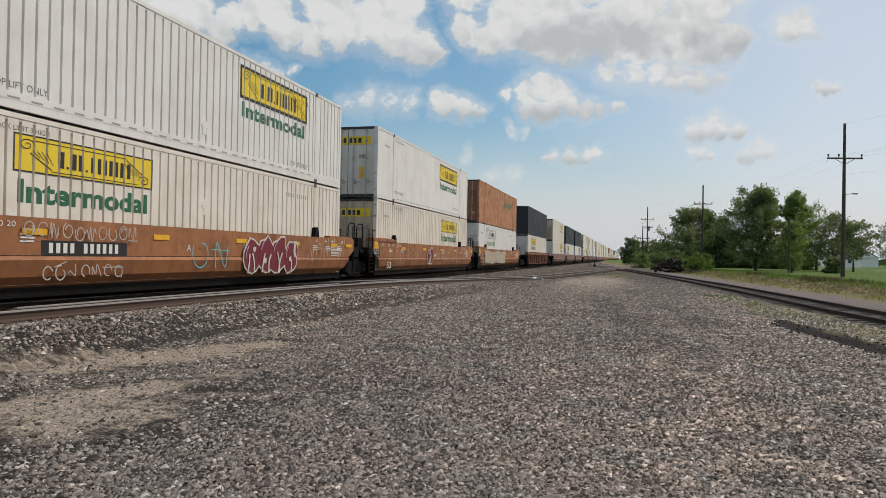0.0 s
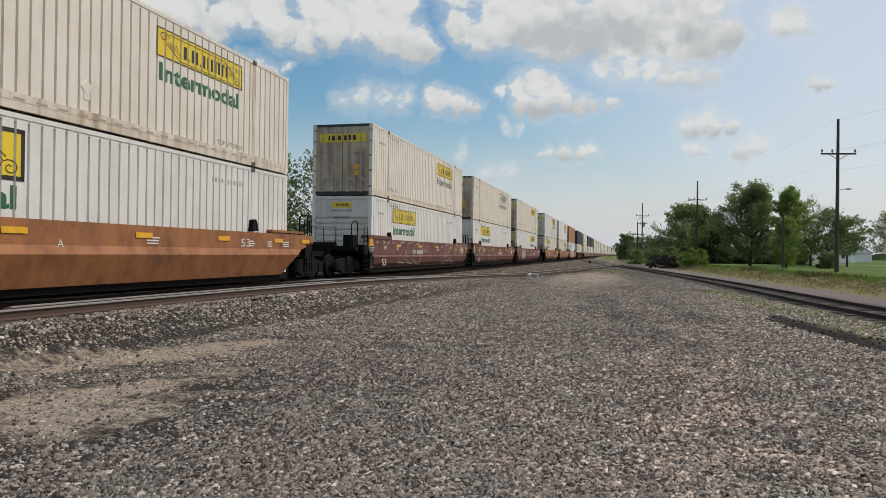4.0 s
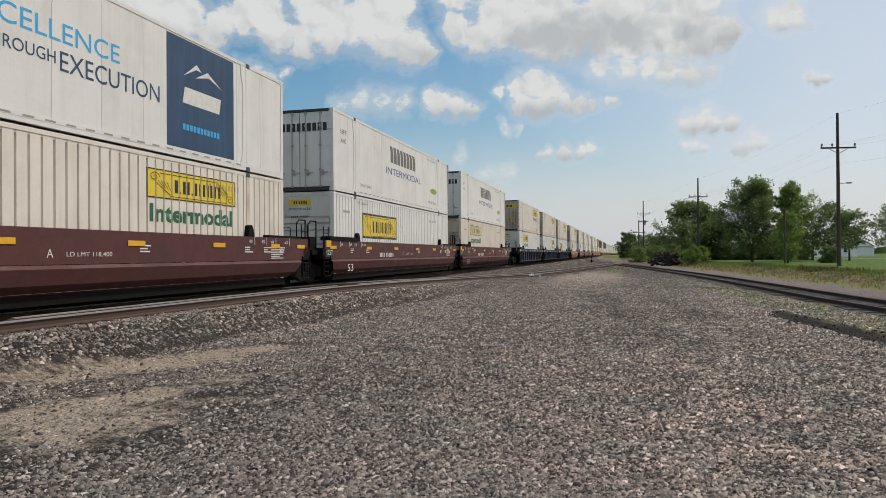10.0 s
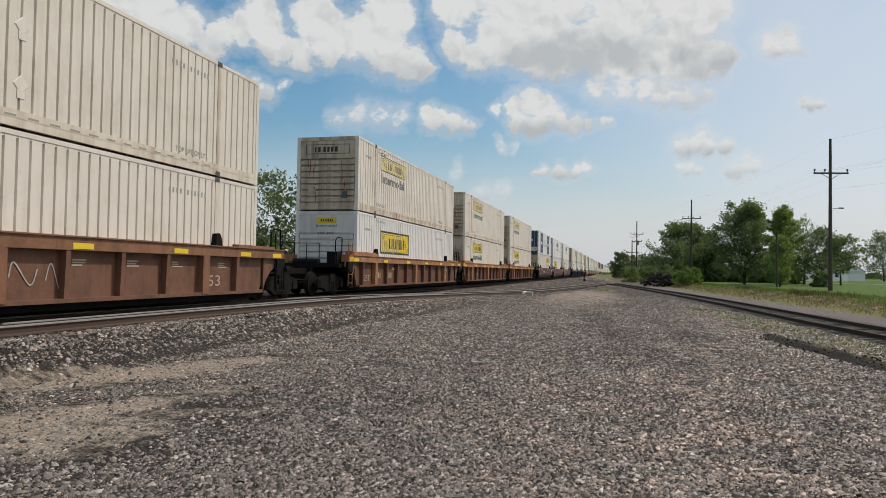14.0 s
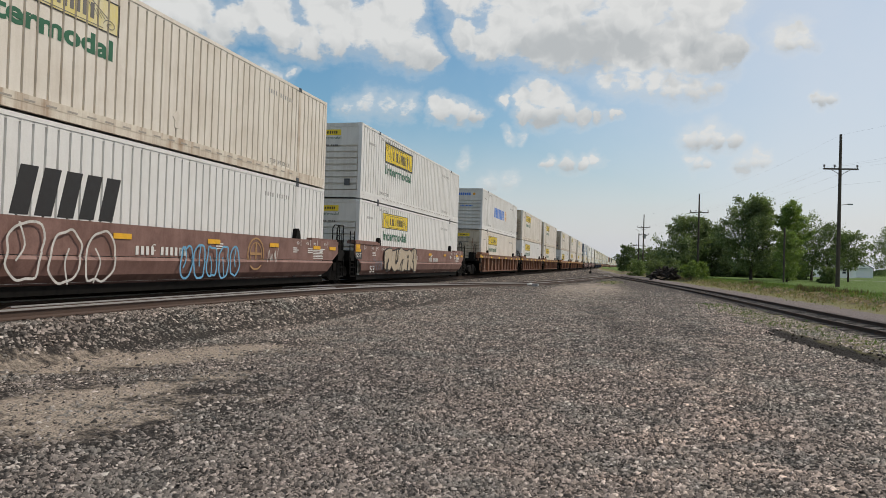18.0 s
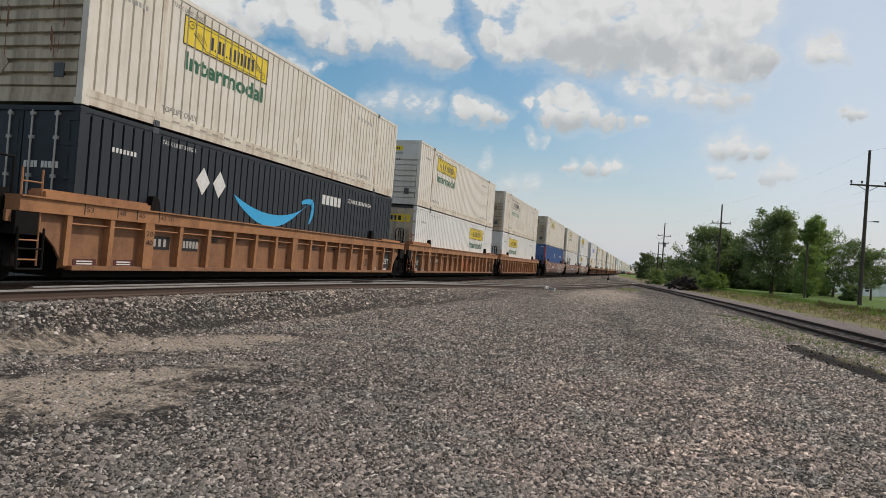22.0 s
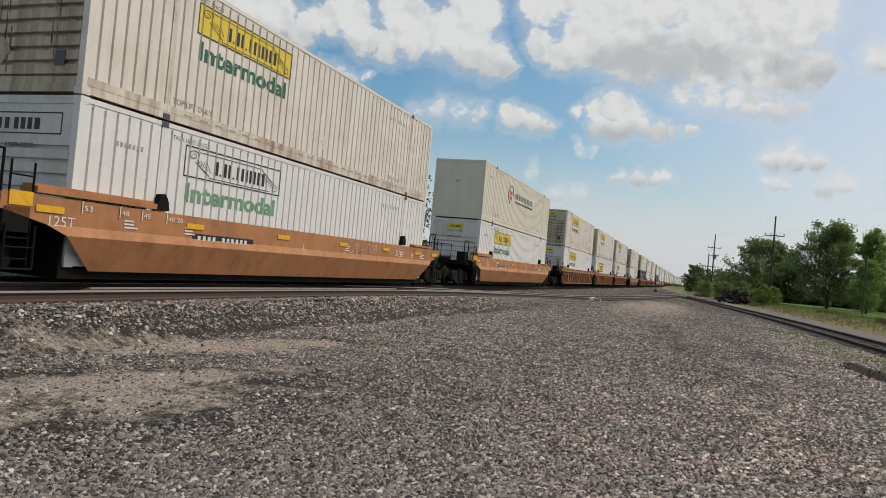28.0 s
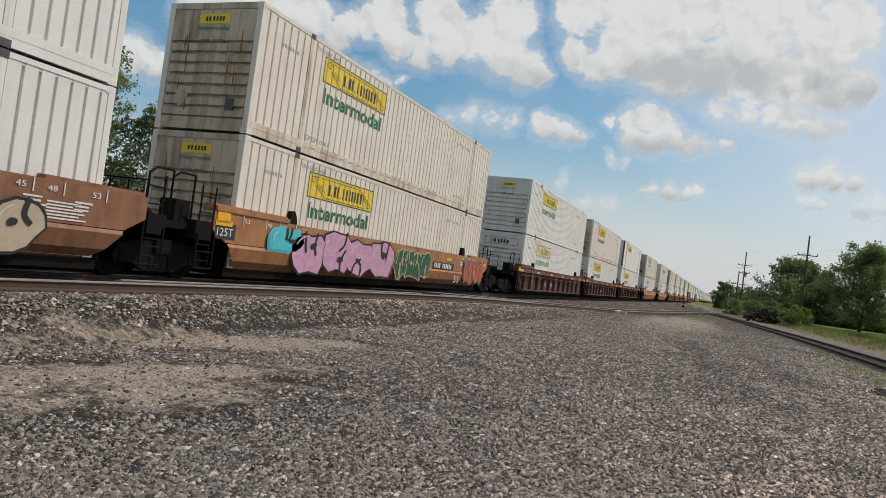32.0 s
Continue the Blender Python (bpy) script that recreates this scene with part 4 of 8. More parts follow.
def intermodal_box(spec, level, car, far=False):
    """One long box. spec: dict(kind, wall paint, nose, plate, word, ...)."""
    kind, color, nose = spec.get("kind", "grooved"), spec.get("color", "white_paint"), spec.get("nose", "near")
    box = new("intermodal_container")
    h = 0.30 if level and kind == "grooved" and not far else 0.2
    wall = {"grooved": wall_narrow, "deep": wall_wide, "smooth": wall_smooth}[kind]
    cut = kind == "grooved"
    framec = spec.get("frame", color)
    for sd in (1, -1):
        part_b("side_wall", ("side_wall", kind, sd), color, box, lambda mb: wall(mb, (sd,)))
        part_b("top_rail", ("top_rail", sd), framec, box, lambda mb: top_rails(mb, (sd,)))
        part_b("bottom_rail", ("bottom_rail", h, sd), "aged_frame_paint" if color in AGED else framec, box, bottom_rails(h, (sd,)))
        if kind == "smooth" and sd > 0:
            for i in range(13):
                pw = (LEN - 0.2) / 13
                part_b("panel", ("panel", sd), color, box, lambda mb: mb.box(min(sd * (XF - 0.02), sd * XF), max(sd * (XF - 0.02), sd * XF), 0.005, pw - 0.005, 0.16, HGT - 0.09), "", (0, 0.1 + i * pw, 0))
        for py in (0.0, LEN - 0.13):
            part_b("corner_post", "corner_post", spec.get("posts", framec), box, corner_post, "", (sd * (HW - 0.07), py, 0))
    part_b("roof", "roof_sheet", color, box, roof_sheet)
    part_b("far_wall", "far_wall", color, box, far_wall)
    plate, word = spec.get("plate", ""), spec.get("word", "")
    endc = spec.get("end", "grey_end_paint" if color == "white_paint" else "dirty_end_paint")
    if nose == "near":
        part_b("front_wall", "nose_wall" if not spec.get("flat") else "flat_nose", endc, box, nose_wall if not spec.get("flat") else flat_nose, "steel front wall")
        if not far:
            for bz in (0.03, HGT - 0.145):
                part_b("end_beam", "end_beam", endc, box, end_beam, "", (0, 0, bz))
            if not spec.get("flat"):
                for i in range(7):
                    part_b("ridge", "nose_ridge", endc, box, nose_ridge, "", (0, 0, 0.32 + i * 0.245))
        if not far and spec.get("carrier", True):
            big = spec.get("endlogo", "small")
            if big == "big":
                part_b("end_logo", "end_logo_big", "ink_black", box, lambda mb: [mb.box(-0.55 + u, -0.55 + u + q, 0.014, 0.022, 2.3, 2.5) for u, q in ((0, 0.06), (0.14, 0.1), (0.36, 0.1), (0.52, 0.1), (0.68, 0.1), (0.84, 0.12))] and
                       [mb.box(-0.9, 0.9, 0.014, 0.022, 2.22, 2.24), mb.box(-0.9, 0.9, 0.014, 0.022, 2.58, 2.6), mb.box(-0.92, -0.9, 0.014, 0.022, 2.22, 2.6), mb.box(0.9, 0.92, 0.014, 0.022, 2.22, 2.6)], "carrier name on the front wall")
            else:
                pl = part_b("end_plate", "end_plate", "logo_yellow", box, lambda mb: mb.box(-0.42, 0.42, 0.014, 0.022, 2.42, 2.64), "small yellow plate")
                part_b("end_lettering", "end_lettering", "ink_black", pl, lambda mb: [mb.box(-0.24 + u, -0.24 + u + 0.05, 0.008, 0.014, 2.48, 2.58) for u in (0, 0.09, 0.2, 0.29, 0.38, 0.46)])
                t = part("end_word", words("Intermodal", 0.15, "ink_green", False, 0.85), box, "", (-0.42, 0.012, 2.27))
                t.rotation_euler = (0, 0, radians(-90))
            part_b("end_code", "end_code", "ink_grey", box, lambda mb: [mb.box(-0.35 + 0.075 * i, -0.30 + 0.075 * i, 0.008, 0.016, 2.0, 2.06) for i in range(9) if i != 4])
            part_b("end_latch_box", "end_latch_box", "casting_grey", box, lambda mb: mb.box(0.62, 0.84, 0.0, 0.03, 0.48, 0.74))
            part_b("placard_holder", "end_placard", endc, box, lambda mb: mb.prism_y([(-0.85, 0.75), (-0.65, 0.5), (-0.45, 0.75), (-0.65, 1.0)], 0.0, 0.02))
        if not far and endc == "dirty_end_paint":
            grime(box, car * 2 + level)
    else:
        part_b("door_frame", "door_frame", spec.get("doorframe", "gasket_dark"), box, door_frame)
        dm = shared("door_leaf", endc, door_leaf)
        part("door", dm, box, "closed cargo door")
        part("door", shared("door_leaf_left", endc, lambda mb: [mb.box(-HW + 0.14, -0.015, 0.03, 0.07, 0.16, HGT - 0.11)] + [mb.box(-HW + 0.22, -0.1, 0.022, 0.04, 0.3 + i * 0.62, 0.78 + i * 0.62) for i in range(4)]), box, "closed cargo door")
        if not far:
            for x in (-0.86, -0.28, 0.24, 0.8):
                part_b("lock_rod", "lock_rod", "rod_steel", box, lock_rod, "", (x, 0, 0))
            part_b("door_hinge", "door_hinge", endc, box, door_hinges)
            if spec.get("carrier", True):
                m = "logo_yellow" if spec.get("endlogo") != "big" else endc
                pl = part_b("end_plate", "door_plate", m, box, lambda mb: [mb.box(-1.0, -0.03, 0.014, 0.02, 2.16, 2.5), mb.box(0.03, 1.0, 0.014, 0.02, 2.16, 2.5)], "carrier plate across the doors")
                part_b("end_lettering", "door_bars", "ink_black", pl, lambda mb: [mb.box(-0.62 + u, -0.62 + u + q, 0.008, 0.014, 2.23, 2.43) for u, q in ((0, 0.07), (0.16, 0.12), (0.42, 0.12), (0.68, 0.12), (0.86, 0.12), (1.06, 0.14))])
                part_b("warning_sticker", "warning_sticker", "reflector_yellow", box, lambda mb: [mb.box(0.5, 0.72, 0.012, 0.02, 1.05, 1.25), mb.box(0.5, 0.72, 0.012, 0.02, 0.8, 1.0)])
                part_b("door_stencil", "door_stencil", "ink_grey", box, lambda mb: [mb.box(0.5 + 0.05 * i, 0.535 + 0.05 * i, 0.012, 0.02, z, z + 0.05) for i in range(5) for z in (1.7, 1.62)])
    livery(box, plate, word, nose, cut)
    if not far:
        part_b("slot_strip", ("slot_strip", h), "slot_shadow", box, rail_slots(h))
        if spec.get("wide_posts"):
            for y in (1.92, LEN - 2.24):
                part_b("lift_post", "wide_post", color, box, wide_post, "", (0, y, 0))
        else:
            for y in (1.94, LEN - 2.08):
                part_b("lift_post", "lift_post", spec.get("post", "aged_frame_paint" if color in AGED else framec), box, lift_post, "", (0, y, 0))
        cm = shared("corner_casting", "casting_grey", casting)
        for y in (2.01, LEN - 2.01):
            for z in (0.06, HGT - 0.06):
                part("casting", cm, box, "", (HW - 0.08, y, z))
        for y in (0.09, LEN - 0.09):
            for z in (0.06, HGT - 0.06):
                part("corner_casting", shared("corner_casting", framec, casting), box, "", (HW - 0.089, y, z))
                if y < 1:
                    part("corner_casting", shared("corner_casting", framec, casting), box, "", (-HW + 0.086, y, z))
        if spec.get("carrier", True) or cut:
            small_words(box, spec.get("ink", "ink_grey"), nose, cut, False)
        if kind == "grooved" and spec.get("carrier", True):
            for z in ((0.75,) if (car + level) % 3 else (0.75, 1.75)):
                part_b("placard_holder", "placard_holder", color, box, placard, "", (XF, 8.1 if nose == "near" else 8.0, z))
        if spec.get("rust"):
            rust_spots(box, car * 7 + level, spec["rust"] > 1)
        extra = spec.get("extra")
        if extra:
            extra(box)
    return box


# ---- special liveries ----
def side_words(box, text, size, material, y, z, width, cut=False):
    return part("lettering", words(text, size, material, y if cut else False, width), box, "", (XF + 0.004, y, z))


def block_bars(box, material, y0, y1, z0, z1, n, slant=0.06, name="name_bars"):
    """A brand name as a row of plain blocks."""
    def f(mb):
        w = (y1 - y0) / n
        for i in range(n):
            a, b = y0 + i * w, y0 + (i + 0.74) * w
            mb.prism_x([(a, z0), (b, z0), (b + slant, z1), (a + slant, z1)], XF, XF + 0.005)
    return part_b(name, (name, y0, z0, n, y1, z1), material, box, f, "carrier name drawn as blocks")


def livery_reefer(box):
    """White smooth box with a dark block name, the word under it, and a green leaf mark."""
    for i in range(8):
        y = 6.2 + i * 0.47
        part_b("name_block", ("name_block", i), "ink_grey", box, lambda mb, y=y: mb.prism_x([(y, 1.75), (y + 0.36, 1.75), (y + 0.36, 2.15), (y + 0.22, 2.45), (y - 0.12, 2.45), (y, 2.2)], XF, XF + 0.005), "dark slanted block of a carrier name")
    side_words(box, "INTERMODAL", 0.42, "ink_blue", 5.6, 1.22, 5.2)
    side_words(box, "53FT", 0.24, "ink_grey", 0.62, 2.1, 0.62)
    side_words(box, "XHC", 0.24, "ink_grey", 0.66, 1.78, 0.52)
    part_b("leaf_mark", "leaf_mark", "lime_green", box, lambda mb: mb.prism_x([(12.55 + 0.62 * (1 + math.cos(a * 0.5236)), 1.06 + 0.15 * math.sin(a * 0.5236)) for a in range(12)], XF, XF + 0.005), "green oval mark")
    part_b("end_lettering", "reefer_end_bars", "ink_black", box, lambda mb: [mb.box(-0.9 + 0.2 * i, -0.76 + 0.2 * i, 0.008, 0.016, 2.12, 2.4) for i in range(10)])
    part_b("end_code", "reefer_code", "ink_grey", box, lambda mb: [mb.box(-1.02 + 0.07 * i, -0.98 + 0.07 * i, 0.008, 0.016, z, z + 0.1) for i in range(5) for z in (1.65, 1.48)])
    side_words(box, "eco", 0.2, "ink_black", 12.75, 1.0, 0.36)
    side_words(box, "TOP LIFT ONLY", 0.19, "ink_grey", 12.0, 0.38, 1.75)
    side_words(box, "TOP LIFT ONLY", 0.15, "ink_grey", 2.5, 0.38, 1.3)
    side_words(box, "STACK LIMIT 3 HIGH", 0.13, "ink_grey", 11.9, 2.58, 1.6)
    ladder = MB()
    for y in (LEN + 0.04, LEN + 0.34):
        ladder.box(HW - 0.1, HW - 0.03, y, y + 0.05, 0.05, HGT)
    for i in range(4):
        ladder.box(HW - 0.09, HW - 0.04, LEN + 0.04, LEN + 0.36, 0.3 + 0.75 * i, 0.36 + 0.75 * i)
    part("end_frame", ladder.mesh("end_frame", "rod_steel"), box, "galvanised ladder frame on the far end")


def livery_slogan(box):
    for y0, y1 in ((2.46, 5.28), (10.7, 13.45)):
        p = part_b("blue_panel", ("blue_panel", y0), "panel_blue", box, lambda mb: mb.box(XF, XF + 0.004, y0, y1, 0.22, 2.76), "dark blue printed panel")
        yc = (y0 + y1) / 2
        part_b("logo_lettering", ("slogan_logo", y0), "ink_white", p, lambda mb: [mb.prism_x([(yc - 0.8, 1.28), (yc + 0.7, 1.28), (yc + 0.78, 1.66), (yc - 0.72, 1.66)], XF + 0.004, XF + 0.008), mb.prism_x([(yc - 0.75, 1.92), (yc - 0.25, 2.28), (yc - 0.05, 2.14), (yc - 0.25, 2.16)], XF + 0.004, XF + 0.008), mb.prism_x([(yc - 0.3, 1.95), (yc + 0.2, 2.2), (yc + 0.8, 1.92), (yc + 0.25, 2.08)], XF + 0.004, XF + 0.008)], "white carrier mark")
        if y0 < 5:
            part("lettering", words("INTERMODAL", 0.3, "smile_cyan", False, 2.0), p, "", (XF + 0.006, yc - 1.0, 0.62))
        else:
            part_b("web_lettering", "web_lettering", "smile_cyan", p, lambda mb: [mb.box(XF + 0.004, XF + 0.008, yc - 0.8 + 0.14 * i, yc - 0.7 + 0.14 * i, 0.66, 0.8) for i in range(11)])
    side_words(box, "EXCELLENCE", 0.52, "smile_cyan", 5.6, 1.62, 3.6)
    side_words(box, "THROUGH", 0.32, "panel_blue", 6.0, 1.2, 1.55)
    side_words(box, "EXECUTION", 0.52, "panel_blue", 7.65, 1.1, 2.8)
    side_words(box, "53FT", 0.2, "ink_grey", 0.8, 2.1, 0.5)
    side_words(box, "XHC", 0.2, "ink_grey", 0.8, 1.85, 0.42)
    part_b("end_lettering", "slogan_end_bars", "ink_white", box, lambda mb: [mb.box(-0.62 + 0.33 * i, -0.4 + 0.33 * i, 0.008, 0.016, 1.55, 1.85) for i in range(4)] and
           [mb.box(-1.1, -0.1, 0.008, 0.016, 0.35, 0.85), mb.box(0.1, 1.1, 0.008, 0.016, 0.35, 0.85)])


def livery_store(box):
    block_bars(box, "bright_blue", 4.7, 9.1, 1.16, 1.92, 7)

    def spark(mb):
        for i in range(6):
            a = radians(90 + 60 * i)
            c, s = math.cos(a), math.sin(a)
            y, z = 9.85, 1.55
            mb.prism_x([(y + 0.12 * c - 0.06 * s, z + 0.12 * s + 0.06 * c), (y + 0.12 * c + 0.06 * s, z + 0.12 * s - 0.06 * c), (y + 0.42 * c + 0.08 * s, z + 0.42 * s - 0.08 * c), (y + 0.42 * c - 0.08 * s, z + 0.42 * s + 0.08 * c)], XF, XF + 0.005)
    part_b("spark_mark", "spark_mark", "spark_orange", box, spark, "orange six-rayed mark")
    part_b("end_lettering", "store_end_bars", "bright_blue", box, lambda mb: [mb.box(-0.6 + 0.15 * i, -0.49 + 0.15 * i, 0.012, 0.02, 2.4, 2.58) for i in range(7)] and [mb.box(-0.3 + 0.1 * i, -0.23 + 0.1 * i, 0.008, 0.016, 1.62, 1.7) for i in range(9)])
    part_b("end_spark", "end_spark", "spark_orange", box, lambda mb: mb.prism_y([(0.62, 2.4), (0.72, 2.4), (0.77, 2.49), (0.72, 2.58), (0.62, 2.58), (0.57, 2.49)], 0.012, 0.02))
    part_b("post_lettering", "store_post_bars", "ink_blue", box, lambda mb: [mb.box(x, x + 0.06, -0.003, 0.003, 2.6 - 0.14 * i, 2.69 - 0.14 * i) for i in range(11) if i != 4 for x in (-HW + 0.04, HW - 0.1)])


def livery_ox(box):
    block_bars(box, "ink_black", 3.75, 6.3, 1.2, 2.05, 5, 0.2)
    part_b("animal_mark", "animal_mark", "ink_black", box, lambda mb: mb.prism_x([(1.7, 1.45), (2.1, 1.3), (2.9, 1.25), (3.3, 1.7), (3.1, 2.05), (3.35, 2.3), (2.95, 2.42), (2.55, 2.3), (2.45, 1.95), (1.95, 2.0), (1.65, 1.75)], XF, XF + 0.005), "black abstract mark")
    part_b("mark_stripe", "mark_stripe", "logo_yellow", box, lambda mb: mb.prism_x([(2.75, 1.5), (2.9, 1.5), (2.95, 2.2), (2.82, 2.2)], XF + 0.005, XF + 0.009))
    part_b("end_lettering", "ox_end_bars", "ink_black", box, lambda mb: [mb.prism_y([(-0.5 + 0.16 * i, 2.25), (-0.39 + 0.16 * i, 2.25), (-0.36 + 0.16 * i, 2.48), (-0.47 + 0.16 * i, 2.48)], 0.012, 0.018) for i in range(6)])
    t = part("end_size", words("53'", 0.3, "ink_grey"), box, "", (-0.3, 0.012, 1.5))
    t.rotation_euler = (0, 0, radians(-90))
    side_words(box, "53", 0.2, "ink_grey", 0.9, 1.3, 0.3)


def livery_blue(box):
    side_words(box, "53", 0.5, "ink_white", 0.75, 1.1, 0.5)
    part_b("white_label", "white_label", "ink_white", box, lambda mb: mb.box(XF, XF + 0.004, 7.4, 7.75, 1.7, 2.15))
    t = part("end_size", words("53", 0.5, "ink_grey"), box, "", (-0.2, 0.005, 1.25))
    t.rotation_euler = (0, 0, radians(-90))
    part_b("hazard_mark", "hazard_mark", "ink_white", box, lambda mb: [mb.prism_y([(x + 0.12 * i, 2.62), (x + 0.06 + 0.12 * i, 2.62), (x + 0.12 + 0.12 * i, 2.7), (x + 0.06 + 0.12 * i, 2.7)], 0.0, 0.008) for x in (-1.1, 0.75) for i in range(3)])
    block_bars(box, "ink_white", 12.3, 14.2, 1.9, 2.0, 9, 0.0, "code_blocks")


def livery_smile(box):
    def smile(mb):
        n = 24
        for i in range(n):
            a, b = i / n, (i + 1) / n

            def pt(u, o):
                s = 2 * u - 0.92
                return (5.12 + 3.85 * u + 0.1 * o * s, 1.33 + 0.52 * s * s + o * (0.05 + 0.12 * math.sin(math.pi * min(1.0, 0.1 + u))))
            mb.prism_x([pt(a, -1), pt(b, -1), pt(b, 1), pt(a, 1)], XF, XF + 0.005)
        hook = [(8.62, 1.98, 0.05), (8.95, 2.06, 0.075), (9.3, 2.05, 0.09), (9.36, 1.86, 0.09), (9.28, 1.6, 0.075), (9.15, 1.38, 0.02)]
        for (a, b, w), (c, d, v) in zip(hook, hook[1:]):
            L = math.hypot(c - a, d - b)
            ny, nz = -(d - b) / L, (c - a) / L
            mb.prism_x([(a - ny * w, b - nz * w), (c - ny * v, d - nz * v), (c + ny * v, d + nz * v), (a + ny * w, b + nz * w)], XF, XF + 0.006)
    part_b("curved_mark", "curved_mark", "smile_cyan", box, smile, "bright blue curved arrow mark")
    block_bars(box, "ink_white", 9.95, 11.4, 2.08, 2.38, 5, 0.0)
    part_b("diamond_mark", "diamond_mark", "ink_white", box, lambda mb: [mb.prism_x([(y - 0.26, 2.0), (y, 1.68), (y + 0.26, 2.0), (y, 2.32)], XF, XF + 0.005) for y in (3.75, 4.4)], "white diamonds")
    part_b("end_diamond", "end_diamond", "ink_white", box, lambda mb: [mb.prism_y([(x - 0.2, 1.0), (x, 0.75), (x + 0.2, 1.0), (x, 1.25)], 0.005, 0.018) for x in (-0.95, -0.5)])
    part_b("end_code", "smile_code", "ink_white", box, lambda mb: [mb.box(0.1 + 0.08 * i, 0.16 + 0.08 * i, 0.008, 0.016, 1.75, 1.87) for i in range(10) if i != 4] and [mb.box(0.1 + 0.08 * i, 0.14 + 0.08 * i, 0.008, 0.016, 0.9 + 0.12 * (i % 3), 0.95 + 0.12 * (i % 3)) for i in range(7)])
    side_words(box, "STACK LIMIT 6 HIGH", 0.2, "ink_white", 11.9, 2.3, 2.1)


def livery_twin(box):
    block_bars(box, "ink_grey", 6.3, 10.8, 1.75, 2.05, 11, 0.0)
    part_b("underline", "underline", "ink_black", box, lambda mb: mb.prism_x([(6.3, 1.52), (10.6, 1.52), (10.9, 1.56), (10.6, 1.64), (6.3, 1.6)], XF, XF + 0.005))
    part_b("ring_mark", "ring_mark", "ink_black", box, lambda mb: [mb.rod((XF + 0.002, 5.3 + 0.55 * math.cos(a), 1.85 + 0.5 * math.sin(a)), (XF + 0.002, 5.3 + 0.55 * math.cos(a + 0.3), 1.85 + 0.5 * math.sin(a + 0.3)), 0.03, 4) for a in [i * 0.3 for i in range(15)]], "broken black ring")
    part_b("red_mark", "red_mark", "logo_red", box, lambda mb: [mb.box(XF, XF + 0.005, y, y + 0.22, z, z + 0.22) for y in (5.05, 5.33) for z in (1.55, 1.83)], "red blocks in the ring")
    t = part("end_size", words("53'", 0.22, "ink_black"), box, "", (-0.2, 0.008, 1.75))
    t.rotation_euler = (0, 0, radians(-90))


# ---- well cars ----
SX = 1.5                    # half width of the car's sides


def rounded(pts, k):
    """Points along a smooth curve through pts."""
    fine = []
    for i in range(len(pts) - 1):
        p0, p1, p2, p3 = pts[max(0, i - 1)], pts[i], pts[i + 1], pts[min(len(pts) - 1, i + 2)]
        for j in range(k):
            t = j / k
            fine.append(tuple(0.5 * (2 * p1[d] + (p2[d] - p0[d]) * t + (2 * p0[d] - 5 * p1[d] + 4 * p2[d] - p3[d]) * t * t + (3 * p1[d] - p0[d] - 3 * p2[d] + p3[d]) * t ** 3) for d in (0, 1)))
    return fine + [pts[-1]]


def tag(car, seed, y0, y1, z0, z1, material, w=0.035, x=SX + 0.004):
    """A thin sprayed tag: loops that cannot be read."""
    rnd = random.Random(seed)
    mb = MB()
    n = max(2, int((y1 - y0) / ((z1 - z0) * 0.8)))
    for i in range(n):
        a, b = y0 + (y1 - y0) * i / n, y0 + (y1 - y0) * (i + 0.95) / n
        # a run of uneven up and down strokes with rounded turns
        m = rnd.choice((4, 5, 6, 7))
        key = []
        for j in range(m):
            hi = rnd.uniform(0.55, 1.0) if j % 2 else rnd.uniform(0.0, 0.45)
            key.append((a + (b - a) * (j / (m - 1) * 0.8 + rnd.uniform(-0.12, 0.22)), z0 + (z1 - z0) * hi))
        if rnd.random() < 0.5:
            cy, cz, t0, turn = (a + b) / 2, z0 + (z1 - z0) * rnd.uniform(0.4, 0.6), rnd.uniform(0, 6.28), rnd.uniform(4.5, 9.5)
            key = [(cy + (b - a) * 0.45 * math.cos(t0 + turn * j / 9) * (1 - 0.04 * j), cz + (z1 - z0) * 0.46 * math.sin(t0 + turn * j / 9) * (1 - 0.05 * j)) for j in range(10)]
        ribbon(mb, rounded(key, 5), w * rnd.uniform(0.45, 0.75), x)
        if rnd.random() < 0.3:
            z = z0 + (z1 - z0) * rnd.uniform(0.1, 0.9)
            ribbon(mb, [(a, z), (b, z + rnd.uniform(-0.05, 0.12))], w * 0.6, x + 0.003)
    part("spray_tag", mb.mesh("spray_tag", material), car, "thin sprayed tag")


def blob(mb, cy, cz, w, h, lean, wob, x, grow=0.0):
    """A rounded, leaning letter block as one flat shape."""
    n = len(wob)
    pts = []
    for j, k in enumerate(wob):
        t = 6.2832 * j / n
        c, q = math.cos(t), math.sin(t)
        # between a circle and a square
        f = 0.93 / max(abs(c), abs(q)) ** 0.55
        z = q * f * (h / 2 * k + grow)
        pts.append((cy + c * f * (w / 2 * k + grow) + lean * z, cz + z))
    vs = [(x, y, z) for y, z in pts]
    mb.add(vs, [tuple(range(n))])


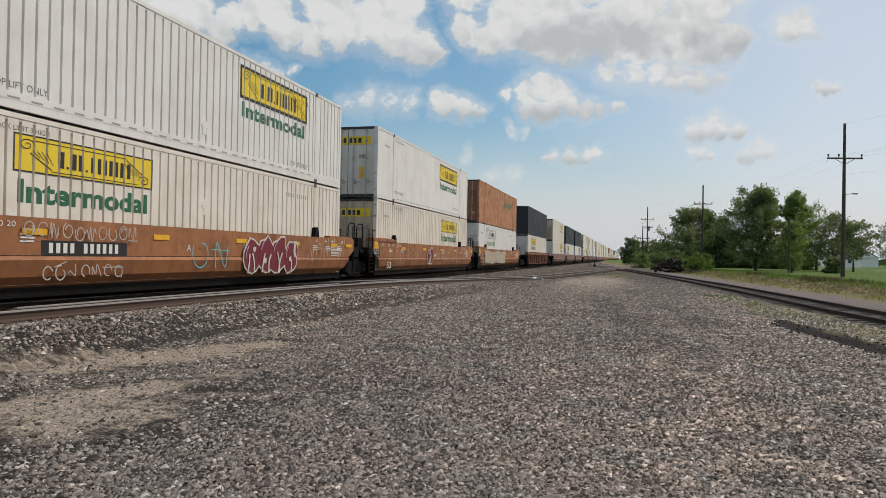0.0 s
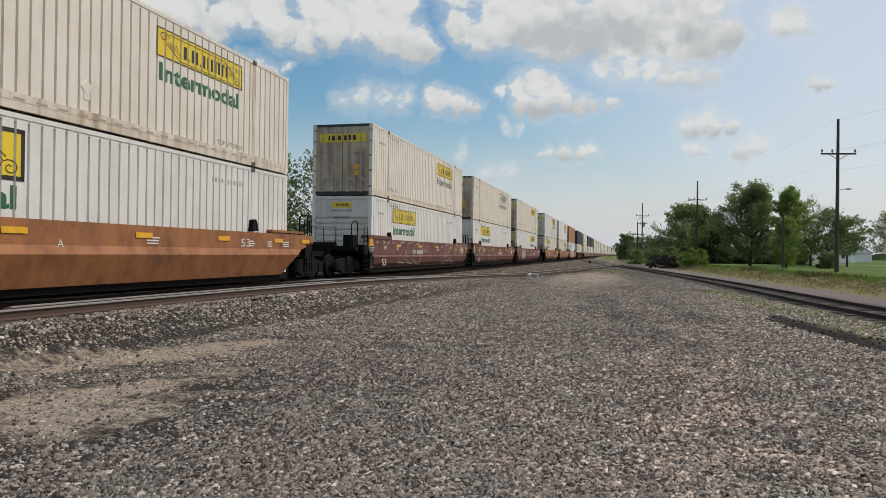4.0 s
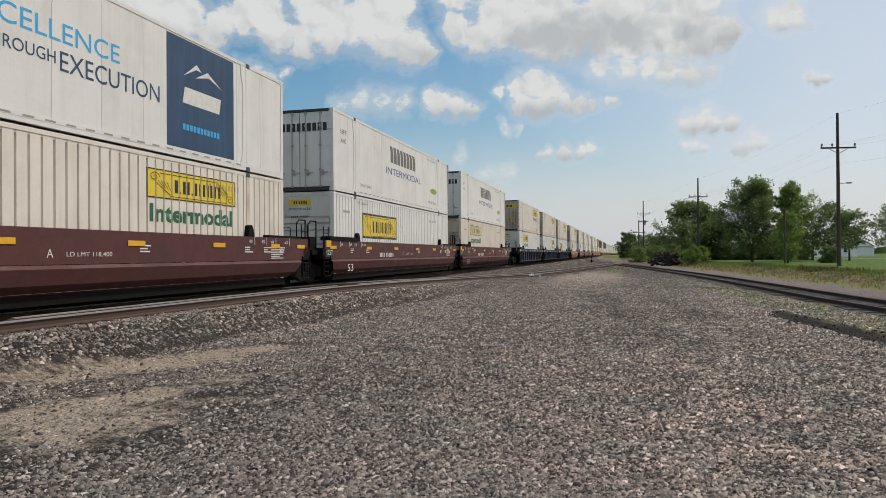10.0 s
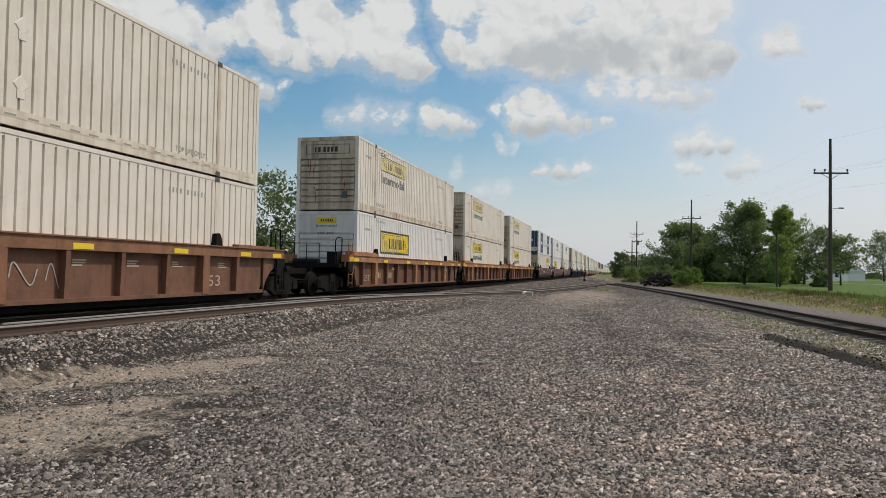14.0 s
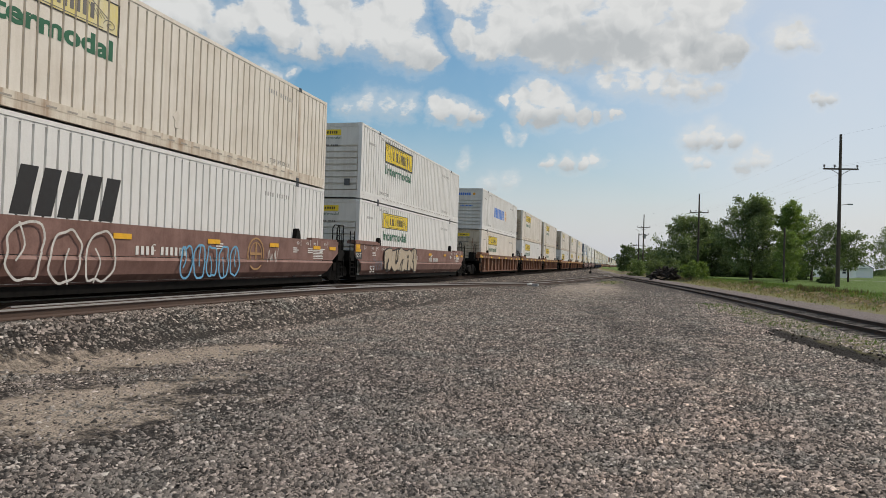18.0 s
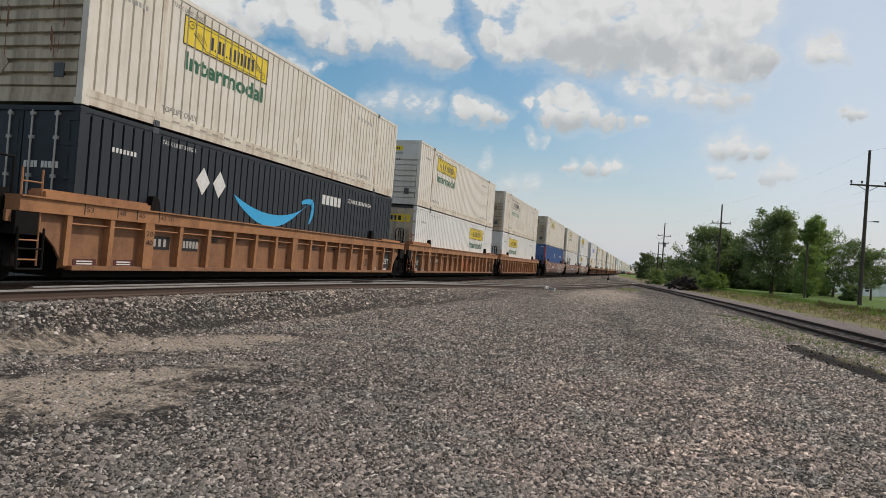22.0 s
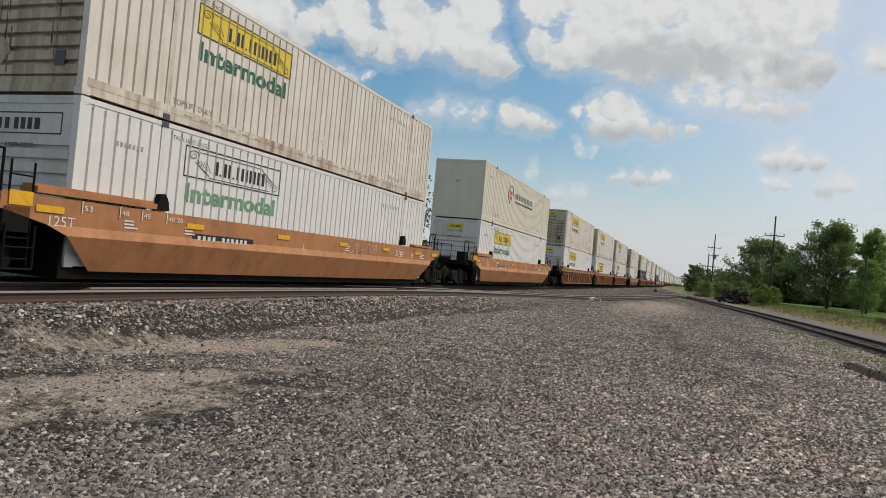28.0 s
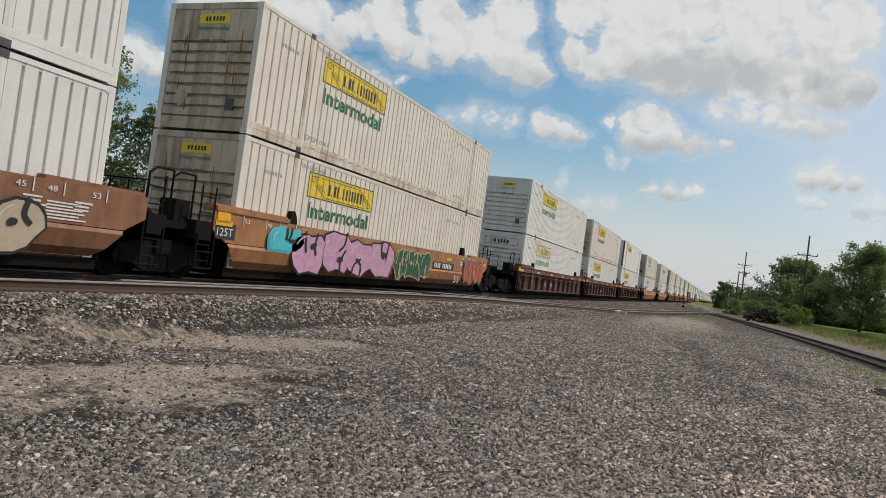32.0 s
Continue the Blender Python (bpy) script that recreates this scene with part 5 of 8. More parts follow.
def piece(car, seed, y0, y1, z0, z1, fill, line, n=4, x=SX + 0.004):
    """A filled graffiti piece: fat rounded blocks that overlap, an outline behind, strokes and lights inside; not meant to be read."""
    rnd = random.Random(seed)
    a, b, c, d = MB(), MB(), MB(), MB()
    w = (y1 - y0) / n
    h = z1 - z0
    lean = rnd.uniform(-0.05, 0.3)
    for i in range(n):
        cy, cz = y0 + (i + 0.5) * w, z0 + h * 0.5 + rnd.uniform(-0.05, 0.05) * h
        wob = [rnd.uniform(0.8, 1.12) for _ in range(13)]
        ww, hh = w * (rnd.uniform(1.15, 1.4) if n > 2 else rnd.uniform(0.95, 1.1)), h * rnd.uniform(0.82, 0.98)
        lift = 0.0012 * i
        blob(b, cy, cz, ww, hh, lean, wob, x + lift, 0.055)
        blob(a, cy, cz, ww, hh, lean, wob, x + 0.012 + lift)
        # strokes that cut each block into something like a letter
        for _ in range(rnd.choice((2, 2, 3))):
            u, v = rnd.uniform(-0.3, 0.3), rnd.choice((-1, 1))
            e = rnd.uniform(0.05, 0.2)
            key = [(cy + u * ww + lean * v * hh * 0.5, cz + v * hh * 0.5), (cy + u * ww * 0.8 + lean * v * hh * 0.2, cz + v * hh * 0.2), (cy + (u * 0.6 + rnd.uniform(-0.2, 0.2)) * ww, cz + v * hh * (0.1 - e))]
            ribbon(c, rounded(key, 4), max(0.03, min(0.075, w * 0.085)), x + 0.024 + lift)
        if rnd.random() < 0.7:
            ey, ez = cy + rnd.uniform(-0.15, 0.15) * ww, cz + rnd.uniform(-0.2, 0.25) * hh
            blob(c, ey, ez, ww * 0.2, hh * 0.17, lean, wob[:9], x + 0.03)
        # sprayed lights
        t0 = rnd.uniform(1.7, 2.5)
        arc = [(cy + ww * 0.4 * math.cos(t0 + 0.25 * j) + lean * hh * 0.38 * math.sin(t0 + 0.25 * j), cz + hh * 0.4 * math.sin(t0 + 0.25 * j)) for j in range(5)]
        ribbon(d, arc, 0.03, x + 0.03)
    g = part("graffiti", a.mesh("graffiti", fill), car, "sprayed graffiti in fat rounded blocks")
    part("outline", b.mesh("outline", line), g)
    part("inner_line", c.mesh("inner_line", line if line != fill else "ink_black"), g)
    part("highlight", d.mesh("highlight", "spray_white" if line != "spray_white" else "spray_pink"), g)


def hollow(car, seed, y0, y1, z0, z1, material, n=5, w=0.05, x=SX + 0.004):
    """Graffiti drawn as the outlines of rounded blocks, with the car's paint showing inside; not meant to be read."""
    rnd = random.Random(seed)
    mb = MB()
    bw, h, lean = (y1 - y0) / n, z1 - z0, rnd.uniform(-0.05, 0.25)
    for i in range(n):
        cy, cz = y0 + (i + 0.5) * bw, (z0 + z1) / 2 + rnd.uniform(-0.06, 0.06) * h
        pts = []
        for j in range(15):
            t = 6.2832 * j / 14
            c, q = math.cos(t), math.sin(t)
            f = 0.95 / max(abs(c), abs(q)) ** 0.6 * (rnd.uniform(0.84, 1.08) if j < 14 else 1.0)
            pts.append((cy + c * f * bw * 0.46 + lean * q * h * 0.45, cz + q * f * h * 0.46))
        pts[-1] = pts[0]
        ribbon(mb, rounded(pts, 3), w, x + 0.004 * i)
        v = rnd.choice((-1, 1))
        ribbon(mb, rounded([(cy + rnd.uniform(-0.2, 0.2) * bw, cz + v * h * 0.45), (cy, cz + v * h * 0.1), (cy + rnd.uniform(-0.25, 0.25) * bw, cz - v * 0.15 * h)], 4), w * 0.8, x + 0.004 * i + 0.002)
    part("graffiti", mb.mesh("graffiti", material), car, "graffiti outlined in one sprayed colour")


def emblem(car, y, z, r, material):
    """A painted round emblem: a ring, a cross and an inner ring."""
    mb = MB()
    for q, w in ((r, 0.05), (r * 0.72, 0.03)):
        ribbon(mb, [(y + q * math.cos(0.3491 * j), z + q * math.sin(0.3491 * j)) for j in range(19)], w, SX + 0.012)
    for a in (0.0, 1.5708):
        ribbon(mb, [(y - 0.7 * r * math.cos(a), z - 0.7 * r * math.sin(a)), (y + 0.7 * r * math.cos(a), z + 0.7 * r * math.sin(a))], 0.07, SX + 0.016)
    part("emblem", mb.mesh("emblem", material), car, "round painted railway emblem")


def truck_frame(mb):
    for s in (-1, 1):
        a, b = sorted((s * 0.95, s * 1.1))
        mb.prism_x([(-1.15, 0.42), (-1.1, 0.3), (-0.7, 0.3), (-0.4, 0.16), (0.4, 0.16), (0.7, 0.3), (1.1, 0.3), (1.15, 0.42), (1.05, 0.62), (0.55, 0.72), (-0.55, 0.72), (-1.05, 0.62)], a, b)
    mb.box(-1.15, 1.15, -0.22, 0.22, 0.5, 0.78)


def truck_springs(mb):
    for s in (-1, 1):
        for y in (-0.24, -0.08, 0.08, 0.24):
            for i in range(5):
                mb.box(s * 1.03 - 0.09, s * 1.03 + 0.09, y - 0.055, y + 0.055, 0.2 + i * 0.06, 0.235 + i * 0.06)
    for s in (-1, 1):
        for y in (-0.89, 0.89):
            mb.box(s * 1.03 - 0.1, s * 1.03 + 0.1, y - 0.13, y + 0.13, 0.32, 0.56)


def wheelset(mb):
    """Two flanged wheels turned with their axle as one solid of revolution."""
    half = [(1.1, 0.02), (1.1, 0.09), (0.80, 0.09), (0.80, 0.30), (0.785, 0.34), (0.79, 0.415), (0.69, 0.425), (0.68, 0.45), (0.66, 0.45), (0.655, 0.14), (0.5, 0.09)]
    prof = half + [(-x, r) for x, r in reversed(half)]
    n = 16
    vs = [(x, r * math.cos(2 * math.pi * j / n), r * math.sin(2 * math.pi * j / n)) for x, r in prof for j in range(n)]
    fs = [(i * n + j, i * n + (j + 1) % n, (i + 1) * n + (j + 1) % n, (i + 1) * n + j) for i in range(len(prof) - 1) for j in range(n)]
    mb.add(vs, fs + [tuple(range(n - 1, -1, -1)), tuple(range((len(prof) - 1) * n, len(prof) * n))])


def truck(car, y):
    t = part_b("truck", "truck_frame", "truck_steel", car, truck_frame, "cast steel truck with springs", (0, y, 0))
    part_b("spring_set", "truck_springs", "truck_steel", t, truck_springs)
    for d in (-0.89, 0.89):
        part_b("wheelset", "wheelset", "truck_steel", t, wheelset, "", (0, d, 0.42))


def smooth_side(e):
    """Folded side plates that reach e past the load at both ends."""
    def f(mb):
        n, m = -e, LEN + e
        mb.prism_x([(n, 1.5), (n, 1.1), (n + 0.45, 0.86), (m - 0.45, 0.86), (m, 1.1), (m, 1.5)], SX - 0.05, SX)
        mb.add([(SX, n + 0.47, 0.845), (SX, m - 0.47, 0.845), (SX + 0.045, m - 0.5, 0.78), (SX + 0.045, n + 0.51, 0.78), (SX - 0.04, n + 0.77, 0.5), (SX - 0.04, m - 0.76, 0.5), (SX - 0.3, n + 1.0, 0.28), (SX - 0.3, m - 1.0, 0.28)],
               [(0, 3, 2, 1), (3, 4, 5, 2), (4, 6, 7, 5)])
        mb.box(-SX, -SX + 0.06, n + 0.45, m - 0.5, 0.28, 1.5)
    return f


def low_side(mb):
    mb.prism_x([(-1.4, 1.46), (-1.4, 1.2), (-0.6, 1.02), (16.75, 1.02), (17.55, 1.2), (17.55, 1.46)], SX - 0.05, SX)
    mb.add([(SX, -0.6, 1.02), (SX, 16.75, 1.02), (SX + 0.07, 16.4, 0.86), (SX + 0.07, -0.25, 0.86), (SX - 0.14, 0.45, 0.28), (SX - 0.14, 15.7, 0.28)], [(0, 3, 2, 1), (3, 4, 5, 2)])
    mb.box(-SX, -SX + 0.06, -0.6, 16.7, 0.28, 1.46)


def top_chord(mb):
    mb.box(SX - 0.3, SX + 0.012, -1.3, 17.45, 1.24, 1.5)
    mb.box(SX - 0.32, SX + 0.05, -1.3, 17.45, 1.475, 1.503)


def rib_panel(mb):
    mb.prism_x([(-0.55, 1.24), (-0.55, 0.9), (-0.1, 0.3), (16.25, 0.3), (16.7, 0.9), (16.7, 1.24)], SX - 0.2, SX - 0.16)
    mb.box(-SX + 0.16, -SX + 0.2, -0.1, 16.3, 0.3, 1.24)
    mb.box(SX - 0.2, SX - 0.02, -0.1, 16.25, 0.28, 0.36)


def arch_plate(mb, far_end):
    pts = [(-0.25, 1.24), (-1.45, 1.24), (-1.45, 1.06), (-1.2, 1.04), (-0.9, 0.98), (-0.65, 0.86), (-0.45, 0.68), (-0.32, 0.48), (-0.25, 0.3)]
    if far_end:
        pts = [(LEN - y, z) for y, z in reversed(pts)]
    mb.prism_x(pts, SX - 0.14, SX - 0.09)


def rib(mb):
    mb.prism_y([(SX - 0.16, 0.3), (SX - 0.03, 0.36), (SX + 0.0, 1.24), (SX - 0.16, 1.24)], -0.055, 0.055)


def rib_wide(mb):
    mb.prism_y([(SX - 0.16, 0.3), (SX - 0.0, 0.32), (SX + 0.008, 1.24), (SX - 0.16, 1.24)], -0.14, 0.14)


def car_floor(mb):
    mb.box(-SX + 0.06, SX - 0.22, -0.1, 16.25, 0.14, 0.31)
    for y in (-0.12, 16.22):
        mb.box(-SX + 0.2, SX - 0.2, y, y + 0.06, 0.31, 1.2)


def end_deck(mb):
    mb.box(-1.3, 1.3, -1.75, -0.1, 1.02, 1.16)
    mb.box(-0.6, 0.6, -1.7, -0.1, 0.36, 0.7)
    mb.box(-0.3, 0.3, -1.9, 0.0, 0.7, 1.02)
    mb.box(SX - 0.3, SX, -1.35, -0.9, 0.86, 1.24)


def side_top_lip(mb):
    mb.box(SX - 0.34, SX + 0.03, -0.83, 1.75, 1.5, 1.6)
    mb.box(SX - 0.3, SX - 0.05, -0.83, 1.75, 1.6, 1.64)


def guide_post(mb):
    mb.prism_x([(-0.16, 1.5), (0.16, 1.5), (0.12, 1.68), (0.02, 1.82), (-0.1, 1.8)], SX - 0.22, SX - 0.08)


def ladder(mb):
    for y in (-0.2, 0.2):
        mb.rod((0, y, 0.35), (0, y, 1.95), 0.018)
    for i in range(5):
        mb.rod((0, -0.2, 0.45 + 0.32 * i), (0, 0.2, 0.45 + 0.32 * i), 0.014)


def step_frame(mb):
    mb.path([(0, -0.25, 1.1), (0, -0.25, 0.42), (0, 0.25, 0.42), (0, 0.25, 1.1)], 0.02)
    mb.rod((0, -0.25, 0.75), (0, 0.25, 0.75), 0.016)


def handrail(mb):
    mb.path([(0, -0.3, 1.15), (0, -0.3, 2.0), (0, -0.12, 2.12), (0, 0.3, 2.12), (0, 0.3, 1.15)], 0.022)


def coupler(mb):
    mb.box(-0.12, 0.12, -3.55, -1.8, 0.78, 0.98)
    mb.prism_y([(-0.2, 0.7), (0.2, 0.7), (0.24, 0.9), (0.2, 1.05), (-0.2, 1.05)], -3.74, -3.45)
    mb.path([(0.3, -1.9, 0.9), (0.35, -2.6, 0.55), (0.3, -3.5, 0.6)], 0.03)


def brake_gear(mb):
    mb.box(0.75, 1.15, -1.6, -1.2, 1.16, 1.6)
    mb.rod((0.4, -1.5, 1.2), (-0.6, -1.5, 1.2), 0.14, 8)
    for i in range(4):
        mb.rod((-1.0 + 0.5 * i, -1.72, 1.16), (-1.0 + 0.5 * i, -1.72, 1.9), 0.016)
    mb.rod((-1.0, -1.72, 1.9), (0.5, -1.72, 1.9), 0.016)


def well_car(spec, idx, coupled_near, coupled_far, far=False):
    car = new("well_car")
    style, col = spec["style"], spec["paint"]
    reach = 1.35 if style != "smooth" else spec.get("reach", 0.85)
    if style == "ribbed":
        part_b("top_chord", "top_chord", col, car, top_chord)
        part_b("top_chord", "top_chord_left", col, car, lambda mb: mb.box(-SX, -SX + 0.3, -1.3, 17.45, 1.24, 1.5))
        # most panel colours hold the recess shade, so they are darker than the chord
        pm = spec.get("panel", "rib_shade_brown")
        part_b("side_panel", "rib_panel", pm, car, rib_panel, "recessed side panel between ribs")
        fine = spec.get("fine", False)
        n = 17 if fine else 11
        for i in range(n):
            y = -0.24 + 1.03 * i if fine else 0.3 + 1.46 * i
            wide = i in ((2, 8, 14) if fine else (1, 5, 9))
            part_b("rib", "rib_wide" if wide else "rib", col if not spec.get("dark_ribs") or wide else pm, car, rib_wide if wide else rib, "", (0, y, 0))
        for far_end in () if spec.get("pipes") else (0, 1):
            part_b("end_plate", ("arch_plate", far_end), pm, car, lambda mb: arch_plate(mb, far_end), "side plate cut in an arch over the truck")
        if spec.get("pipes"):
            for x, z in ((SX - 0.02, 1.17), (SX + 0.01, 1.09)):
                part_b("pipe", ("pipe", z), "undergear_black" if z > 1.1 else col, car, lambda mb: mb.rod((x, -0.7, z), (x, 14.6, z), 0.022), "long brake pipe under the chord")
        if fine:
            part_b("side_bar", "side_bar", col, car, lambda mb: mb.rod((SX - 0.06, -0.3, 1.1), (SX - 0.06, 16.3, 1.1), 0.016), "thin bar along the side panels")
            for y, w in ((-0.14, 0.9), (15.35, 0.85)):
                if y > 0 or spec.get("unit") != "A":
                    pl = part_b("black_panel", ("black_panel", y), "gasket_dark", car, lambda mb: mb.box(SX - 0.16, SX - 0.154, y, y + w, 0.36, 1.2), "black stencilled panel")
                    part("lettering", words("125T", 0.3, "ink_white", False, 0.66), pl, "", (SX - 0.15, y + 0.1, 0.6))
            for y in (0.05, 1.05, 14.4, 15.45):
                part_b("warning_plate", "warning_plate", "fresh_maroon_paint", car, lambda mb: mb.box(0, 0.006, 0, 0.55, 0.32, 0.48), "small maroon warning plate", (SX - 0.157, y, 0))
                part_b("data_lettering", "warning_lines", "ink_white", car, lambda mb: [mb.box(0.006, 0.009, 0.08, 0.46, z, z + 0.025) for z in (0.38, 0.425)], "", (SX - 0.157, y, 0))
            for t, z in (("20", 0.98), ("40", 0.8)):
                part("stencil", words(t, 0.15, "ink_black", False, 0.2), car, "", (SX + 0.012, 1.72, z))
    elif style == "low":
        part_b("side_plate", "low_side", col, car, low_side, "folded steel side plate")
    else:
        part_b("side_plate", ("smooth_side", reach), col, car, smooth_side(reach), "folded steel side plate")
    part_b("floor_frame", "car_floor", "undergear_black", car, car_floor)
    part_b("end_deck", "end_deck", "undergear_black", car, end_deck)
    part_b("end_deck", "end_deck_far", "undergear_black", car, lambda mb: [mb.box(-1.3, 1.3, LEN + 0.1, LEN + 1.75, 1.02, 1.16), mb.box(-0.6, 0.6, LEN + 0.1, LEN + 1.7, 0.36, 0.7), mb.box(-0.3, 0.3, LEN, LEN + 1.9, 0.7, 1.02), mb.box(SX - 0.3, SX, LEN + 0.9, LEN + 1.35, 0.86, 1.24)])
    truck(car, -1.75 if not coupled_near else -1.95)
    if coupled_far:
        truck(car, LEN + 1.95)
    if far:
        return car
    for y in (0.0, LEN):
        part_b("side_lip", ("side_top_lip", y > 1), spec.get("lip", col), car, side_top_lip if y < 1 else (lambda mb: mb.box(SX - 0.3, SX - 0.03, LEN - 1.2, LEN + 0.8, 1.5, 1.57)))
    for y in (2.05, LEN - 2.05):
        part_b("guide_post", "guide_post", "undergear_black", car, guide_post, "", (0, y, 0))
    part_b("brake_gear", "brake_gear", "undergear_black", car, brake_gear)
    lm = spec.get("rail_paint", col if style == "ribbed" else "undergear_black")
    for y in (-1.05, LEN + 1.05):
        part_b("ladder", "ladder", lm if y < 0 else "undergear_black", car, ladder, "", (SX - 0.04, y, 0))
        part_b("step_frame", "step_frame", "undergear_black", car, step_frame, "", (SX + 0.02, y, -0.12))
        part_b("handrail", "handrail", "undergear_black", car, handrail, "", (SX - 0.35, y - 0.4 if y < 0 else y + 0.4, 0))
    if coupled_near:
        part_b("coupler", "coupler", "truck_steel", car, coupler)
    if coupled_far:
        part_b("coupler", "coupler_far", "truck_steel", car, lambda mb: [mb.box(-0.12, 0.12, LEN + 1.8, LEN + 3.5, 0.78, 0.98), mb.box(-0.2, 0.2, LEN + 3.4, LEN + 3.68, 0.7, 1.05)])
    zr = 1.3 if style == "ribbed" else 1.24
    for y in () if spec.get("fine") or spec.get("bare") else spec.get("reflect_at", (-0.55, 2.9, 6.2, 9.4, 12.4, LEN - 0.9, LEN + reach - 0.5)):
        part_b("reflector", "reflector", spec.get("reflect", "reflector_yellow"), car, lambda mb: mb.box(0, 0.006, -0.26, 0.26, -0.055, 0.055), "", (SX + 0.012, y, zr + 0.02))
    if not spec.get("fine") and not spec.get("bare"):
        part_b("end_reflector", "end_reflector", "reflector_yellow", car, lambda mb: mb.box(0, 0.006, -0.2, 0.2, -0.11, 0.11), "large amber reflector", (SX + 0.012, 0.27 - reach, 1.38))
    ink = spec.get("ink", "ink_white")
    xt = SX + 0.006 if style != "ribbed" else SX - 0.155
    zs = (0.5 if style == "ribbed" else 0.42)
    part("stencil", words("53", 0.3 if style == "low" else 0.38, ink, False, 0.45 if style == "low" else 0.54), car, "", ((SX + 0.012 if style != "ribbed" else SX - 0.15), {"ribbed": 13.32 if spec.get("fine") else spec.get("at53", 8.05), "smooth": spec.get("at53", 0.7), "low": 13.2}[style], 1.07 if style == "low" else zs))
    if not spec.get("fine"):
        if style == "smooth":
            part_b("black_panel", ("rating_panel", reach), "gasket_dark", car, lambda mb: mb.box(SX, SX + 0.004, 0.06 - reach, 0.7 - reach, 0.93, 1.26), "black panel behind the load rating")
        if not spec.get("pipes"):
            part("stencil", words("125T", 0.36 if style == "ribbed" else 0.24, ink, False, 0.8 if style == "ribbed" else 0.5), car, "", ((SX + 0.006 if style != "ribbed" else SX - 0.15), 0.12 - reach if style == "smooth" else -0.55 if style == "low" else 0.55, 1.0 if style != "ribbed" else 0.5))
        part("stencil", words(spec.get("unit", "A"), 0.22, ink), car, "", (SX + 0.012, 7.1 if style != "ribbed" else 1.68, 0.98 if style != "ribbed" else 0.78))
    if spec.get("chord_words"):
        part("stencil", words(spec["chord_words"], 0.12, "ink_white", False, 3.1), car, "", (SX + 0.016, 7.5, 1.34))
    if spec.get("load_words"):
        part("stencil", words(spec["load_words"], 0.12, "ink_white", False, 1.15), car, "", (SX + 0.01, 7.55, 1.0))
    # loading marks along the top edge
    zm = 1.33 if style != "low" else 1.3
    for t, y in (("53", 0.1), ("48", 0.92), ("45", 1.45), ("40", 2.1), ("20", 2.34)):
        part("stencil", words(t, 0.13, ink, False, 0.17), car, "", (SX + 0.016, y, zm))
        if style == "smooth" and t != "20":
            part("stencil", words(t, 0.13, ink, False, 0.17), car, "", (SX + 0.016, LEN - y - 0.25, zm))
    y0 = spec.get("number_at", 6.6 if style != "ribbed" else 1.95)
    if spec.get("band"):
        part_b("number_band", ("number_band", y0), "ink_black", car, lambda mb: mb.box(SX, SX + 0.006, y0 - 0.15, y0 + 1.95, 0.86, 1.12), "black band with the car's number bars")
    if style == "ribbed":
        # letters in one panel, figures in the next
        a, b, w = (1.98, 3.0, 0.16) if spec.get("fine") else (4.95, 6.4, 0.2) if spec.get("pipes") else (1.98, 3.34, 0.2)
        if spec.get("fine"):
            for ya in (a - 0.05, b - 0.08):
                part_b("number_band", ("number_band", ya), "ink_black", car, lambda mb: mb.box(SX - 0.16, SX - 0.155, ya, ya + 0.74, 0.72, 1.0), "black band behind the number bars")
        marks = [a + i * w for i in range(4)] + [b + i * w * 0.72 for i in range(6)]
        xb, zb, hb, wb = SX - 0.154, (0.78 if spec.get("fine") else 0.6), (0.16 if spec.get("fine") else 0.24), w * 0.5
        for y in marks:
            part_b("number_bar", ("number_bar", style, wb, hb), ink if not spec.get("fine") else "spray_faded", car, lambda mb: mb.box(0, 0.003, 0, wb, 0, hb), "", (xb, y, zb))
    else:
        for i in range(11):
            if i != 4:
                part_b("number_bar", ("number_bar", style), ink, car, lambda mb: mb.box(0, 0.003, 0, 0.09, 0, 0.18), "", (SX + 0.01, y0 + i * 0.16, 0.9))
    sm = MB()
    rnd = random.Random(idx)
    for y in ((1.0, 2.6, 9.5, 13.6, 14.6, 15.5) if style != "ribbed" else (4.2, 4.95, 9.3, 10.8, 12.3, 14.2)):
        for z in ((1.2, 1.14, 1.08) if style != "ribbed" else (1.05, 1.0, 0.95)):
            sm.box(xt, xt + 0.004, y, y + rnd.uniform(0.2, 0.42), z, z + 0.03)
    for y in (0.05, 0.87, 1.40, 2.05):
        sm.box(SX + 0.013, SX + 0.017, y, y + 0.02, zm - 0.05, zm + 0.16)
    if style == "smooth":
        # ticks at the far marks and a block of small lines below them
        for y in (0.05, 0.87, 1.40, 2.05):
            sm.box(SX + 0.013, SX + 0.017, LEN - y - 0.02, LEN - y, zm - 0.05, zm + 0.16)
        for i in range(6):
            sm.box(xt, xt + 0.004, LEN - 1.15, LEN - 1.15 + rnd.uniform(0.45, 0.8), 1.16 - i * 0.05, 1.185 - i * 0.05)
    part("data_lettering", sm.mesh("data_lettering", ink), car, "small stencilled data lines")
    for art in spec.get("art", ()):
        if art[0] == "piece":
            piece(car, idx * 11 + int(art[1]), *art[1:], x=(SX + 0.05 if style != "ribbed" else SX - 0.155))
        elif art[0] == "hollow":
            hollow(car, idx * 7 + int(art[1]), *art[1:], x=(SX + 0.05 if style != "ribbed" else SX - 0.155))
        elif art[0] == "emblem":
            emblem(car, *art[1:])
        else:
            tag(car, idx * 13 + int(art[1] * 3), *art[1:], x=(SX + 0.054 if style != "ribbed" else SX - 0.15))
    return car


